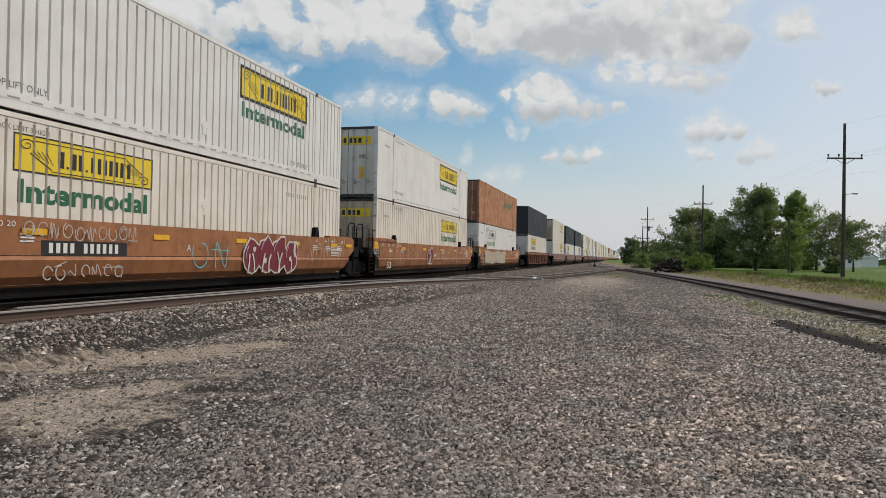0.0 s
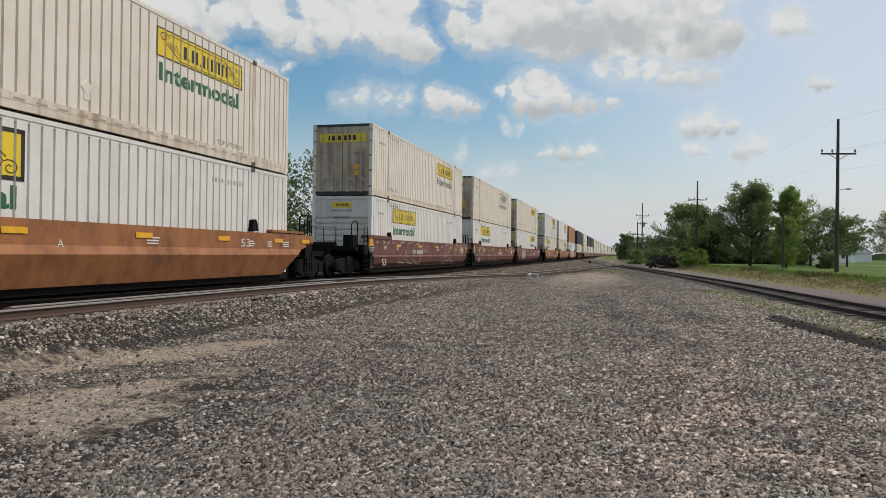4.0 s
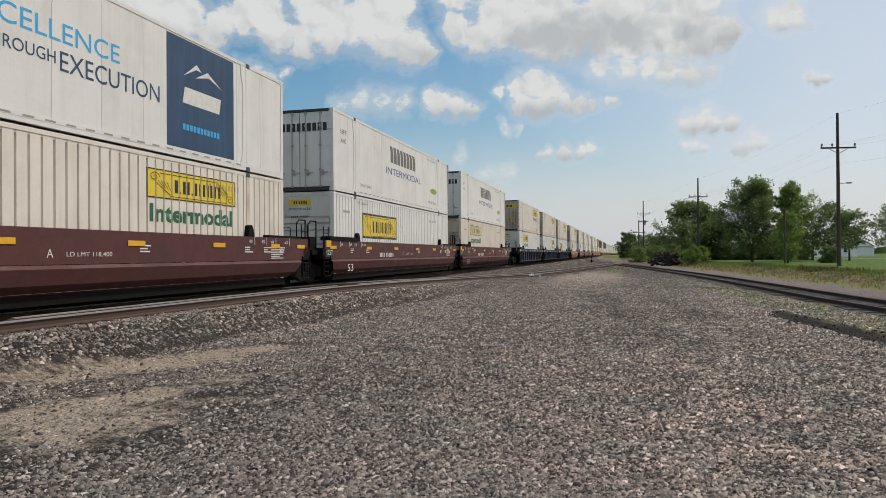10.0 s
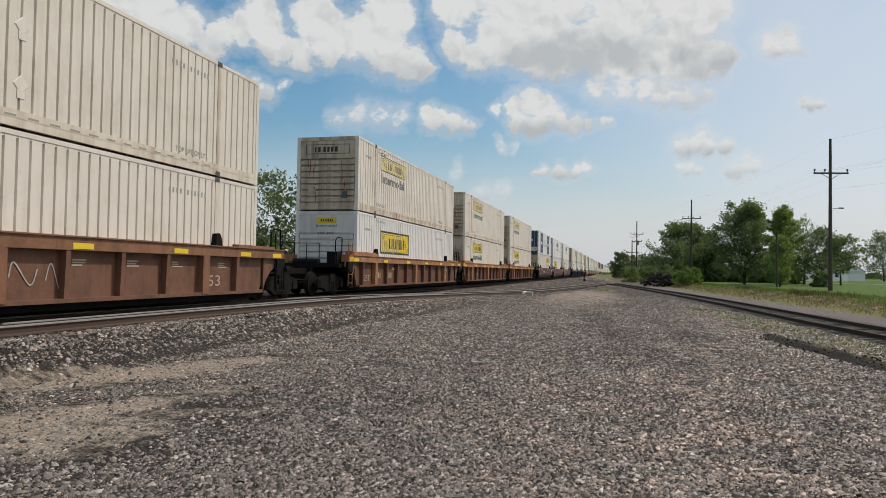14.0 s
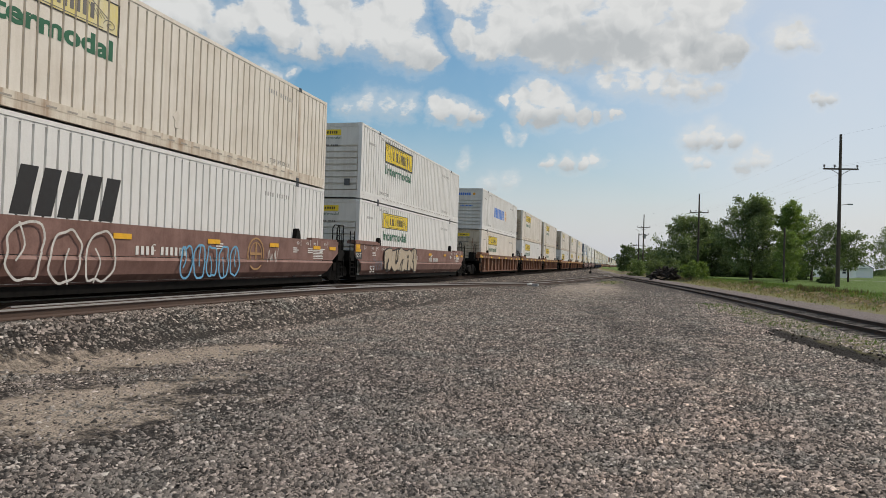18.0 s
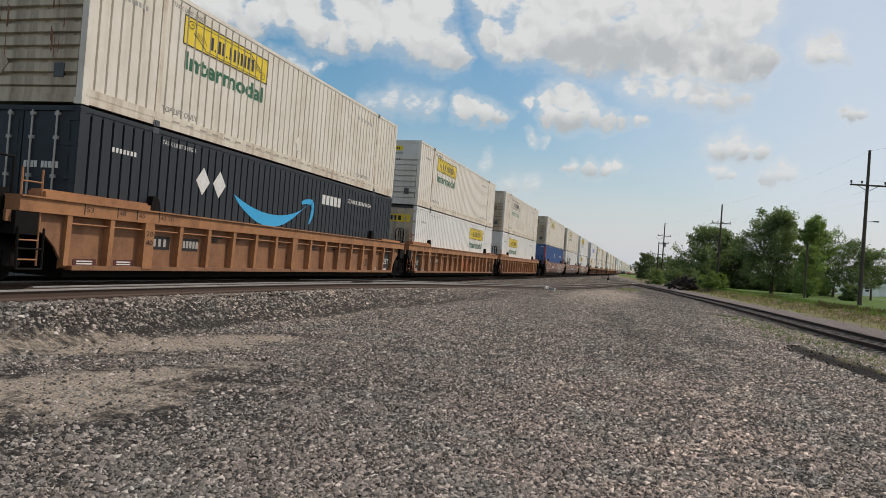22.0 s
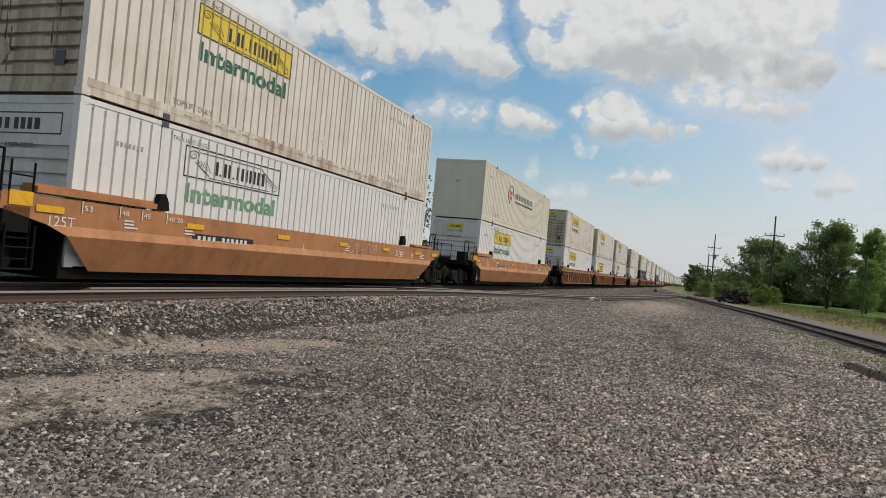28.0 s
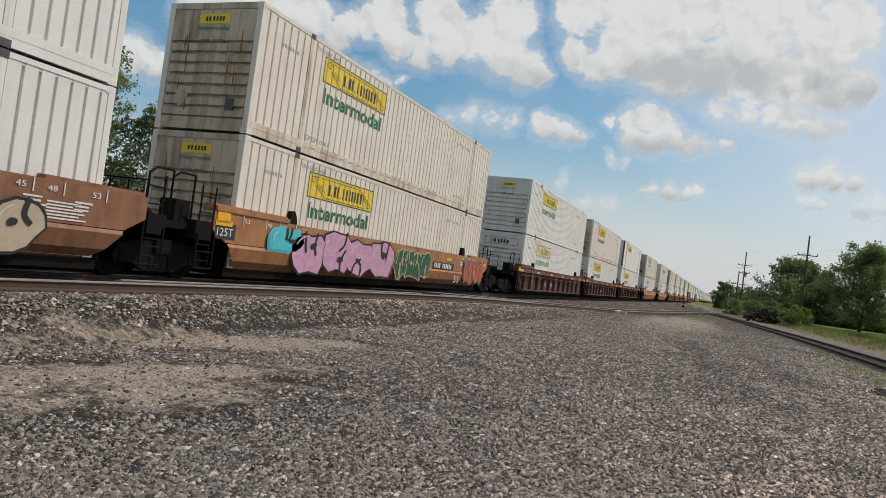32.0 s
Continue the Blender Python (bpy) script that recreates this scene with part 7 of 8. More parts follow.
for i in range(14):
    az = 22 + i * 3.1
    x, y = at_az(az, rt.uniform(46, 52))
    tree(x, y, rt.uniform(2.2, 3.6), rt.uniform(4, 6), ("leaf_dark", "leaf_mid")[i % 2], 140 + i, "dense undergrowth along the railway line", "bush", 0.0, 0.42, 0.22, False)


def far_woods():
    """A low rim of woods round the plain."""
    rnd = random.Random(9)
    mb = MB()
    for i in range(9000):
        az = rnd.uniform(-180, 180)
        d = rnd.uniform(420, 700)
        if -2 < az < 8:
            d = rnd.uniform(900, 1300)
        x, y = at_az(az, d)
        h = (5 + 4 * noise.noise((az * 0.15, 0, 0))) * rnd.random() * (d / 560)
        s = rnd.uniform(1.2, 2.6)
        a = rnd.uniform(0, 3.14)
        c, q = math.cos(a) * s, math.sin(a) * s
        mb.add([(x - c, y - q, h - s * 0.5), (x + c * 0.3, y + q * 0.3, h - s), (x + c, y + q, h + s * 0.3), (x - c * 0.2, y - q * 0.2, h + s)], [(0, 1, 2, 3)])
    tagged(new("far_woods", mb.mesh("far_woods", "leaf_dark")), "distant low line of green woods", "woods", kind="stuff")


far_woods()


def utility_pole(az, dist, h, label, arms=1, lamp=False, second=False):
    x, y = at_az(az, dist)
    root = tagged(new("utility_pole"), label, "utility pole", "utility poles along the road")
    root.location = (x, y, ground_z(x, y))
    root.rotation_euler = (0, 0, radians(10))
    pm = MB()
    n = 9
    ring = [(0.17 - 0.07 * i / 6, h * i / 6) for i in range(7)]
    pm.add([(r * math.cos(6.2832 * k / n), r * math.sin(6.2832 * k / n), z) for r, z in ring for k in range(n)],
           [(j * n + k, j * n + (k + 1) % n, (j + 1) * n + (k + 1) % n, (j + 1) * n + k) for j in range(6) for k in range(n)] + [tuple(range(6 * n, 7 * n))])
    part("pole", pm.mesh("pole", "pole_wood"), root)
    for j in range(arms):
        za = h - 2.82 - 1.6 * j
        w = 1.36 if j == 0 else 1.05
        arm = part_b("crossarm", ("crossarm", w), "pole_wood", root, lambda mb: mb.box(-w, w, -0.16, -0.05, -0.06, 0.06), "", (0, 0, za))
        for q in (-w + 0.08, -w * 0.35, w - 0.08):
            part_b("insulator", "insulator", "insulator", arm, lambda mb: [mb.rod((0, -0.1, 0.05), (0, -0.1, 0.22), 0.03), mb.rod((0, -0.1, 0.16), (0, -0.1, 0.34), 0.075, 8)], "", (q, 0, 0))
        part_b("brace", ("brace", j), "pole_wood", root, lambda mb: [mb.rod((-0.75, -0.1, za - 0.05), (0, -0.12, za - 0.5), 0.022), mb.rod((0.75, -0.1, za - 0.05), (0, -0.12, za - 0.5), 0.022)])
    if lamp:
        part_b("lamp_arm", "lamp_arm", "signal_grey", root, lambda mb: [mb.rod((0.1, 0, h - 5.72), (0.8, 0, h - 5.62), 0.026), mb.box(0.66, 1.02, -0.09, 0.09, h - 5.7, h - 5.6)])
    if second:
        part_b("transformer", "transformer", "signal_grey", root, lambda mb: mb.rod((0.3, 0.1, h - 5.2), (0.3, 0.1, h - 4.2), 0.26, 10))
    return root


utility_pole(-14.76, 65, 12.35, "tall wooden utility pole with one crossarm and a lamp", 1, True)
utility_pole(-5.35, 112, 12.35, "wooden utility pole with one crossarm", 1)
utility_pole(-1.3, 158, 12.45, "far wooden utility pole with two crossarms", 2, False, True)
utility_pole(-0.95, 163, 8.6, "short wooden pole beside the far pole", 1)
x, y = at_az(-11.3, 80)
tagged(part_b("wooden_post", "wooden_post", "pole_wood", None, lambda mb: mb.rod((0, 0, 0), (0, 0, 5.6), 0.09, 8), "thin grey post on the lawn", (x, y, ground_z(x, y))), category="post")


def tube(mb, pts, r):
    """One unbroken thin tube along points."""
    vs = [(x + r * a, y, z + r * b) for x, y, z in pts for a, b in ((1, 0), (0, 1), (-1, 0), (0, -1))]
    mb.add(vs, [(4 * i + j, 4 * i + (j + 1) % 4, 4 * i + 4 + (j + 1) % 4, 4 * i + 4 + j) for i in range(len(pts) - 1) for j in range(4)])


def wires():
    pts = [(-40.0, 40.0), (-14.76, 65), (-5.35, 112), (-1.3, 158)]
    tops = []
    for az, d in pts:
        x, y = at_az(az, d)
        tops.append((x, y))
    for off, z in ((-1.28, 9.75), (-0.48, 9.75), (1.28, 9.75), (0.0, 12.35), (0.0, 8.3)):
        mb = MB()
        path = []
        for (a, b), (c, d) in zip(tops, tops[1:]):
            for i in range(9):
                u = i / 8
                path.append((a + (c - a) * u + off, b + (d - b) * u, z + 0.45 - 1.1 * 4 * u * (1 - u) * 0.5))
        tube(mb, path, 0.003)
        tagged(new("overhead_wire", mb.mesh("overhead_wire", "wire_metal")), "thin sagging overhead wire between the poles", "wire", "overhead wires")


wires()


def scrap_heap():
    x, y = at_az(-3.0, 95)
    root = tagged(new("scrap_heap"), "dark heap of broken ties and scrap timber", "scrap heap")
    root.location = (x, y, ground_z(x, y) - 0.02)
    rnd = random.Random(4)
    for i in range(46):
        u = rnd.gauss(0, 0.55)
        top = 0.95 * math.exp(-u * u * 0.9) + 0.12
        L = rnd.uniform(0.5, 1.2)
        ob = part_b("timber", ("timber", i % 5), "scrap_dark" if i % 4 else "tie_wood", root, lambda mb: mb.box(-L, L, -0.1, 0.11, -0.09, 0.1), "", (u * 1.5, rnd.gauss(0, 0.5), rnd.uniform(0.1, top * 1.5)))
        ob.rotation_euler = (rnd.uniform(-0.5, 0.5), rnd.uniform(-0.6, 0.6), rnd.uniform(0, 3.1))
    for i in range(5):
        ob = part_b("pale_board", ("pale_board", i % 2), "spray_tan", root, lambda mb: mb.box(-0.35, 0.35, -0.05, 0.05, -0.03, 0.03), "", (rnd.uniform(-1, 1), -0.75, rnd.uniform(0.1, 0.4)))
        ob.rotation_euler = (0.3, rnd.uniform(-0.4, 0.4), rnd.uniform(-0.5, 0.5))


scrap_heap()


def house(az, dist, w, d, h, roof_h, turn, label):
    x, y = at_az(az, dist)
    root = tagged(new("house"), label, "house", "houses behind the lawn")
    root.location = (x, y, ground_z(x, y))
    root.rotation_euler = (0, 0, radians(turn))
    part("wall", shared(("house_wall", w, h), "siding_white", lambda mb: mb.box(-w / 2, w / 2, -d / 2, d / 2, 0, h)), root)
    for i in range(int(h / 0.25)):
        part("clapboard", shared(("clapboard", w, d), "siding_white", lambda mb: mb.prism_x([(-d / 2 - 0.02, 0), (-d / 2, 0), (-d / 2, 0.24), (-d / 2 - 0.006, 0.24)], -w / 2 - 0.01, w / 2 + 0.01)), root, "", (0, 0, 0.25 * i))
    part("roof", shared(("house_roof", w, h), "roof_shingle", lambda mb: mb.prism_x([(-d / 2 - 0.5, h - 0.15), (d / 2 + 0.5, h - 0.15), (0, h + roof_h)], -w / 2 - 0.4, w / 2 + 0.4)), root)
    part("gable", shared(("house_gable", w, h), "siding_white", lambda mb: mb.prism_x([(-d / 2 + 0.1, h - 0.1), (d / 2 - 0.1, h - 0.1), (0, h + roof_h - 0.3)], -w / 2 - 0.405, -w / 2 - 0.38)), root)
    for u in (-0.3, 0.05, 0.32):
        wd = part("window", shared("house_window", "siding_white", lambda mb: [mb.box(-0.5, 0.5, -0.05, 0.0, 0, 0.08), mb.box(-0.5, 0.5, -0.05, 0, 1.1, 1.18), mb.box(-0.5, -0.42, -0.05, 0, 0, 1.18), mb.box(0.42, 0.5, -0.05, 0, 0, 1.18), mb.box(-0.42, 0.42, -0.04, 0, 0.56, 0.62)]), root, "", (u * w, -d / 2 - 0.012, 0.95))
        part("pane", shared("house_pane", "glass_dark", lambda mb: mb.box(-0.42, 0.42, -0.02, 0.0, 0.08, 1.1)), wd)
    part("door", shared("house_door", "car_dark", lambda mb: mb.box(-0.45, 0.45, -0.04, 0, 0, 2.05)), root, "dark front door", (0.18 * w, -d / 2 - 0.012, 0.05))


house(-15.9, 230, 8.0, 7.0, 2.7, 2.1, 80, "small white house with a grey gable roof")
house(-13.5, 190, 14.0, 7.0, 2.4, 1.3, 8, "long white garage with a low grey roof")


def parked_car(az, dist, turn, color, label):
    x, y = at_az(az, dist)
    root = tagged(new("parked_car"), label, "car", "parked cars")
    root.location = (x, y, ground_z(x, y))
    root.rotation_euler = (0, 0, radians(turn))
    part_b("body", ("car_body", color), color, root, lambda mb: [mb.prism_y([(-2.3, 0.35), (2.3, 0.35), (2.35, 0.75), (1.6, 0.95), (1.2, 1.0), (-2.0, 1.05), (-2.35, 0.85)], -0.85, 0.85), mb.prism_y([(-2.0, 1.0), (1.2, 1.0), (0.55, 1.6), (-1.7, 1.65)], -0.74, 0.74)])
    part_b("window", "car_glass", "glass_dark", root, lambda mb: [mb.prism_y([(-1.8, 1.08), (0.95, 1.08), (0.45, 1.52), (-1.6, 1.55)], -0.755, 0.755)], "dark side glass")
    for px in (-1.45, 1.4):
        for s in (-1, 1):
            part_b("wheel", "car_wheel", "tyre_rubber", root, lambda mb: mb.rod((0, -0.1, 0), (0, 0.1, 0), 0.34, 14), "", (px, s * 0.8, 0.34))


parked_car(-9.9, 150, 60, "car_white", "white parked car on the street")
parked_car(-8.5, 140, 40, "car_dark", "dark parked car under the trees")
parked_car(-9.0, 130, 25, "car_dark", "dark parked pickup on the street")


def street():
    mb = MB()
    pts = [(-30, 110), (-20, 125), (-12, 135), (-5, 145), (2, 165)]
    tops = [at_az(a, d) for a, d in pts]
    vs, fs = [], []
    for i, (a, b) in enumerate(tops):
        vs += [(a, b - 1.6, ground_z(a, b - 1.6) + 0.03), (a, b + 1.6, ground_z(a, b + 1.6) + 0.04)]
        if i:
            fs.append((2 * i - 2, 2 * i, 2 * i + 1, 2 * i - 1))
    mb.add(vs, fs)
    tagged(new("road", mb.mesh("road", "street_grey")), "pale worn village street behind the lawn", "road", kind="structure")


plain("street_grey", (0.27, 0.265, 0.255), 0.9)
street()


def verge():
    """Grass and dry stalks on the bank beyond the siding and in the wedge."""
    rnd = random.Random(21)
    for name, mat, n, spread in (("verge_grass", "grass_blade", 6400, 0), ("dry_stalks", "dry_blade", 1900, 1), ("dead_weeds", "dead_blade", 2600, 2)):
        mb = MB()
        for _ in range(n):
            y = rnd.uniform(18, 100)
            b = rnd.gauss((16.6, 15.0, 15.8)[spread], (1.1, 0.8, 0.6)[spread])
            x = b - 0.085 * y
            if spread == 2 and noise.noise((x * 0.25, y * 0.09, 7.0)) < 0.05:
                continue
            z = ground_z(x, y) - 0.01
            for _k in range(3):
                a = rnd.uniform(0, 6.28)
                hgt, w = rnd.uniform(0.05, 0.2) * (1.0, 1.2, 2.0)[spread], rnd.uniform(0.012, 0.03)
                dx, dy = math.cos(a), math.sin(a)
                l = rnd.uniform(-0.12, 0.12)
                mb.add([(x + dx * w, y + dy * w, z), (x - dx * w, y - dy * w, z), (x + l + rnd.uniform(-.03, .03), y + rnd.uniform(-.1, .1), z + hgt)], [(0, 1, 2)])
                x += rnd.uniform(-0.08, 0.08)
                y += rnd.uniform(-0.08, 0.08)
        if not spread:
            # weeds along the yard side of the siding and in the wedge of the tracks
            for _ in range(620):
                if rnd.random() < 0.75:
                    y = rnd.uniform(11, 36)
                    x = 6.9 - 0.085 * y + rnd.gauss(0, 0.55)
                else:
                    x, y = rnd.gauss(-1.4, 0.7), rnd.gauss(72, 5)
                if abs(x - 4.4 + 0.11 * (y - 17.4)) < 0.5 and abs(y - 17.4) < 4:
                    continue
                z = ground_z(x, y) - 0.01
                for _k in range(4):
                    a, hgt, w = rnd.uniform(0, 6.28), rnd.uniform(0.03, 0.1), rnd.uniform(0.008, 0.02)
                    dx, dy = math.cos(a), math.sin(a)
                    mb.add([(x + dx * w, y + dy * w, z), (x - dx * w, y - dy * w, z), (x + rnd.uniform(-.07, .07), y + rnd.uniform(-.07, .07), z + hgt)], [(0, 1, 2)])
                    x += rnd.uniform(-0.05, 0.05)
                    y += rnd.uniform(-0.05, 0.05)
        tagged(new(name, mb.mesh(name, mat)), ("tufts of grass on the bank", "dry stalks on the bank", "brown dead weeds on the bank")[spread], "grass", kind="stuff")


verge()


# ---- the train ----
def B(color="white_paint", plate="yellow", word="ink_green", nose="near", **kw):
    return dict(color=color, plate=plate, word=word, nose=nose, **kw)


W, C, O = "white_paint", "cream_paint", "offwhite_paint"
REEFER = dict(kind="smooth", color=W, nose="far", carrier=False, end=W, wide_posts=True, extra=livery_reefer)
ORANGE = dict(style="smooth", paint="orange_car_paint")
MAROON = dict(style="smooth", paint="maroon_car_paint")
FRESH = dict(style="smooth", reach=1.2, load_words="LD LMT 118,400", paint="fresh_maroon_paint", lip="undergear_black", number_at=4.1)
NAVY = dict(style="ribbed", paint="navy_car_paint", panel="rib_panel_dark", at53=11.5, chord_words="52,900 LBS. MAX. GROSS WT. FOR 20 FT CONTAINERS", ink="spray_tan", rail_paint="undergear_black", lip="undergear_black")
RIBS = dict(style="ribbed", reflect="logo_yellow", paint="orange_clean_paint", panel="rib_shade_brown", dark_ribs=True, at53=13.75, ink="spray_tan")
RIBO = dict(style="ribbed", fine=True, paint="orange_clean_paint", panel="rib_shade_orange", ink="ink_black")
MRIB = dict(style="ribbed", pipes=True, paint="maroon_car_paint", panel="rib_shade_maroon", dark_ribs=True, ink="spray_tan")
BROWN = dict(style="smooth", paint="brown_car_paint")
LOWO = dict(style="low", paint="low_orange_paint", band=True, number_at=2.6)
# car: upper box, lower box, well car
CONSIST = {}
CONSIST[-2] = (dict(kind="smooth", color="rust_box_paint", nose="far", plate="", carrier=False, end="rust_frame", extra=lambda b: block_bars(b, "ink_green", 9.8, 13.0, 1.7, 2.1, 6)), B(W, "outline", "ink_faded_green"), dict(ORANGE, art=(("piece", 1.0, 9.0, 0.4, 1.4, "spray_tan", "spray_white", 7),)))
CONSIST[-1] = (dict(kind="smooth", color=W, nose="far", plate="framed", word="ink_green", end="grey_end_paint"), B(C, "yellow", "ink_green", "far"), dict(ORANGE, unit="B", art=(("piece", 6.6, 7.6, 0.4, 1.4, "spray_maroon", "spray_white", 1), ("tag", 1.5, 5.2, 0.5, 1.3, "spray_tan"), ("tag", 8.5, 13.0, 0.5, 1.35, "spray_faded"))))
CONSIST[0] = (B(W, "framed", "ink_green", "far"), B(O, endlogo="big"), dict(ORANGE, unit="A", band=True, number_at=3.2, art=(("piece", 9.5, 12.4, 0.36, 1.42, "spray_maroon", "spray_white", 4), ("tag", 2.6, 5.4, 1.12, 1.45, "spray_faded"), ("tag", 7.2, 8.8, 0.42, 1.3, "spray_cyan"), ("tag", 3.0, 5.0, 0.4, 0.72, "spray_faded"), ("tag", 13.2, 15.8, 0.7, 1.35, "spray_tan"))))
CONSIST[1] = (B(C, "yellow", "", "far", end="dirty_end_paint", rust=2), B(W, "yellow", "ink_green", "far", end="dirty_end_paint"), dict(MAROON, unit="B", number_at=10.4, art=(("piece", 1.9, 4.2, 0.36, 1.4, "spray_tan", "spray_white", 2), ("tag", 6.0, 9.0, 0.7, 1.3, "spray_faded"), ("tag", 11.0, 13.4, 0.95, 1.35, "spray_faded"))))
CONSIST[2] = (B(C, "outline", "ink_faded_green", "far", end="dirty_end_paint", endlogo="big"), B(W), dict(MAROON, unit="C", number_at=8.6, art=(("tag", 4.0, 7.4, 0.4, 1.4, "spray_faded"), ("tag", 0.8, 2.6, 0.8, 1.35, "spray_faded"))))
CONSIST[3] = (B(O, "yellow", "ink_grey", "far", end="dirty_end_paint"), B(W), dict(MAROON, unit="A", number_at=5.0, art=(("hollow", 2.6, 6.2, 0.32, 1.45, "spray_faded", 3, 0.03), ("tag", 6.4, 7.6, 0.9, 1.35, "spray_faded"), ("hollow", 10.0, 12.8, 0.34, 1.45, "spray_faded", 3, 0.03), ("tag", 13.2, 14.2, 0.9, 1.35, "spray_faded"))))
CONSIST[4] = (B(O, "yellow", "ink_green", "far", end="dirty_end_paint"), B(W, "framed", "ink_green"), dict(LOWO, paint="orange_car_paint", band=False))
CONSIST[5] = (B(O, "yellow", "ink_green", "far", end="dirty_end_paint"), B(W, "framed", ""), dict(NAVY, unit="A"))
CONSIST[6] = (B(O, "yellow", "", "far"), B(W, "yellow", "ink_green", "far"), dict(NAVY, unit="C"))
CONSIST[7] = (B(O, "yellow", "ink_green", "far", end="dirty_end_paint", rust=1), B(W), dict(NAVY, unit="B"))
CONSIST[8] = (dict(REEFER), B(C, "faded", "ink_green"), dict(FRESH, unit="B"))
CONSIST[9] = (dict(REEFER), B(W, "framed", ""), dict(FRESH, unit="C"))
CONSIST[10] = (dict(kind="smooth", color=W, nose="far", carrier=False, end="panel_blue", wide_posts=True, extra=livery_slogan), B(O, "yellow", "ink_green", "far"), dict(FRESH, unit="A"))
CONSIST[11] = (B(O, "faded", "ink_green", end="dirty_end_paint", endlogo="big"), B(O), dict(RIBS))
CONSIST[12] = (B(O, "faded", "ink_green", end="dirty_end_paint"), B(O), dict(RIBS, unit="C", art=(("tag", 3.2, 4.8, 1.26, 1.46, "spray_faded", 0.025),)))
CONSIST[13] = (B(O, "faded", "ink_grey", end="dirty_end_paint", endlogo="big"), B(W, "framed", ""), dict(RIBS, unit="A"))
CONSIST[14] = (B(O, end="dirty_end_paint"), B(O), dict(RIBS, paint="rust_rib_paint", panel="rust_rib_shade", unit="A", art=(("tag", 5.6, 9.4, 0.4, 1.2, "spray_faded", 0.045),)))
CONSIST[15] = (B(O), B(W), dict(RIBS, paint="rust_rib_paint", panel="rust_rib_shade", unit="C"))
CONSIST[16] = (dict(color=W, nose="near", plate="", carrier=False, end="grey_end_paint", extra=livery_store), B(O), dict(RIBS, paint="rust_rib_paint", panel="rust_rib_shade", unit="B"))
CONSIST[17] = (B(W, "framed", "ink_green"), B(W), dict(BROWN, unit="B", number_at=9.2, art=(("piece", 2.3, 6.9, 0.34, 1.46, "spray_tan", "ink_black", 5), ("tag", 0.9, 2.1, 0.5, 1.0, "spray_blue_grey"))))
CONSIST[18] = (B(C, "faded", "ink_green", end="dirty_end_paint"), dict(color=W, nose="near", plate="", carrier=False, flat=True, end="grey_end_paint", extra=livery_ox), dict(BROWN, unit="C", art=(("hollow", 3.4, 6.0, 0.34, 1.42, "spray_white", 3, 0.045), ("hollow", 8.0, 10.5, 0.36, 1.2, "spray_blue", 5, 0.05), ("emblem", 11.4, 1.0, 0.42, "spray_gold"), ("tag", 12.0, 12.6, 0.7, 1.2, "spray_white"))))
CONSIST[19] = (B(C, "faded", "", end="dirty_end_paint", endlogo="big"), dict(kind="deep", color="ocean_blue_paint", posts="red_paint", nose="near", plate="", carrier=False, flat=True, end="ocean_blue_paint", extra=livery_blue), dict(BROWN, unit="A", number_at=4.6, art=(("hollow", 9.6, 13.0, 0.34, 1.42, "spray_white", 6, 0.06), ("emblem", 13.6, 1.0, 0.42, "spray_gold"))))
CONSIST[20] = (B(C, "outline", "ink_faded_green", end="dirty_end_paint"), B(W), dict(RIBO, unit="B"))
CONSIST[21] = (B(O, end="grey_end_paint"), B(W, "yellow", "ink_green", "far", end="dirty_end_paint"), dict(RIBO, unit="C", art=(("piece", 8.2, 10.2, 0.45, 1.1, "spray_red", "spray_red", 3),)))
CONSIST[22] = (B(C), dict(color="navy_paint", nose="far", plate="", carrier=False, end="navy_paint", doorframe="navy_paint", ink="ink_white", extra=livery_smile), dict(RIBO, unit="A"))
CONSIST[23] = (B(C, "faded", "ink_faded_green", end="dirty_end_paint"), B(W, "outline", "ink_faded_green", "far", endlogo="big"), dict(LOWO, paint="rust_low_paint", band=False, bare=True, number_at=8.4, ink="ink_grey"))
CONSIST[24] = (B(O, end="dirty_end_paint"), B(W, endlogo="big"), dict(RIBO, unit="B", art=(("piece", 6.4, 9.0, 0.34, 1.2, "spray_seagreen", "spray_slate", 3), ("piece", 9.0, 12.6, 0.34, 1.2, "spray_seagreen", "spray_slate", 4))))
CONSIST[25] = (B(O, "yellow", "ink_green", end="dirty_end_paint"), B(W, "framed", ""), dict(RIBO, unit="C", art=(("piece", 4.7, 5.8, 0.34, 1.15, "spray_cream", "ink_black", 1), ("piece", 5.9, 6.9, 0.34, 1.18, "spray_blue", "spray_cream", 1), ("piece", 7.0, 7.8, 0.36, 1.1, "spray_cream", "ink_grey", 1), ("piece", 8.0, 8.9, 0.36, 1.1, "spray_cyan", "spray_cream", 1), ("piece", 9.1, 10.0, 0.38, 1.15, "spray_blue", "spray_pink", 1), ("piece", 10.1, 11.0, 0.38, 1.1, "spray_cream", "spray_blue_grey", 1), ("piece", 11.2, 12.0, 0.4, 1.1, "spray_cream", "ink_black", 1), ("piece", 12.2, 12.9, 0.4, 1.1, "spray_tan", "spray_lilac", 1))))
CONSIST[26] = (B(C, end="dirty_end_paint", rust=2), B(W), dict(RIBO, unit="A", art=(("piece", 9.0, 9.9, 0.4, 1.15, "spray_tan", "ink_black", 1), ("piece", 10.4, 11.3, 0.4, 1.15, "spray_red", "spray_teal", 1), ("piece", 11.6, 12.5, 0.4, 1.15, "spray_teal", "spray_white", 1), ("piece", 3.2, 5.4, 0.4, 1.15, "spray_teal", "spray_pink", 3))))
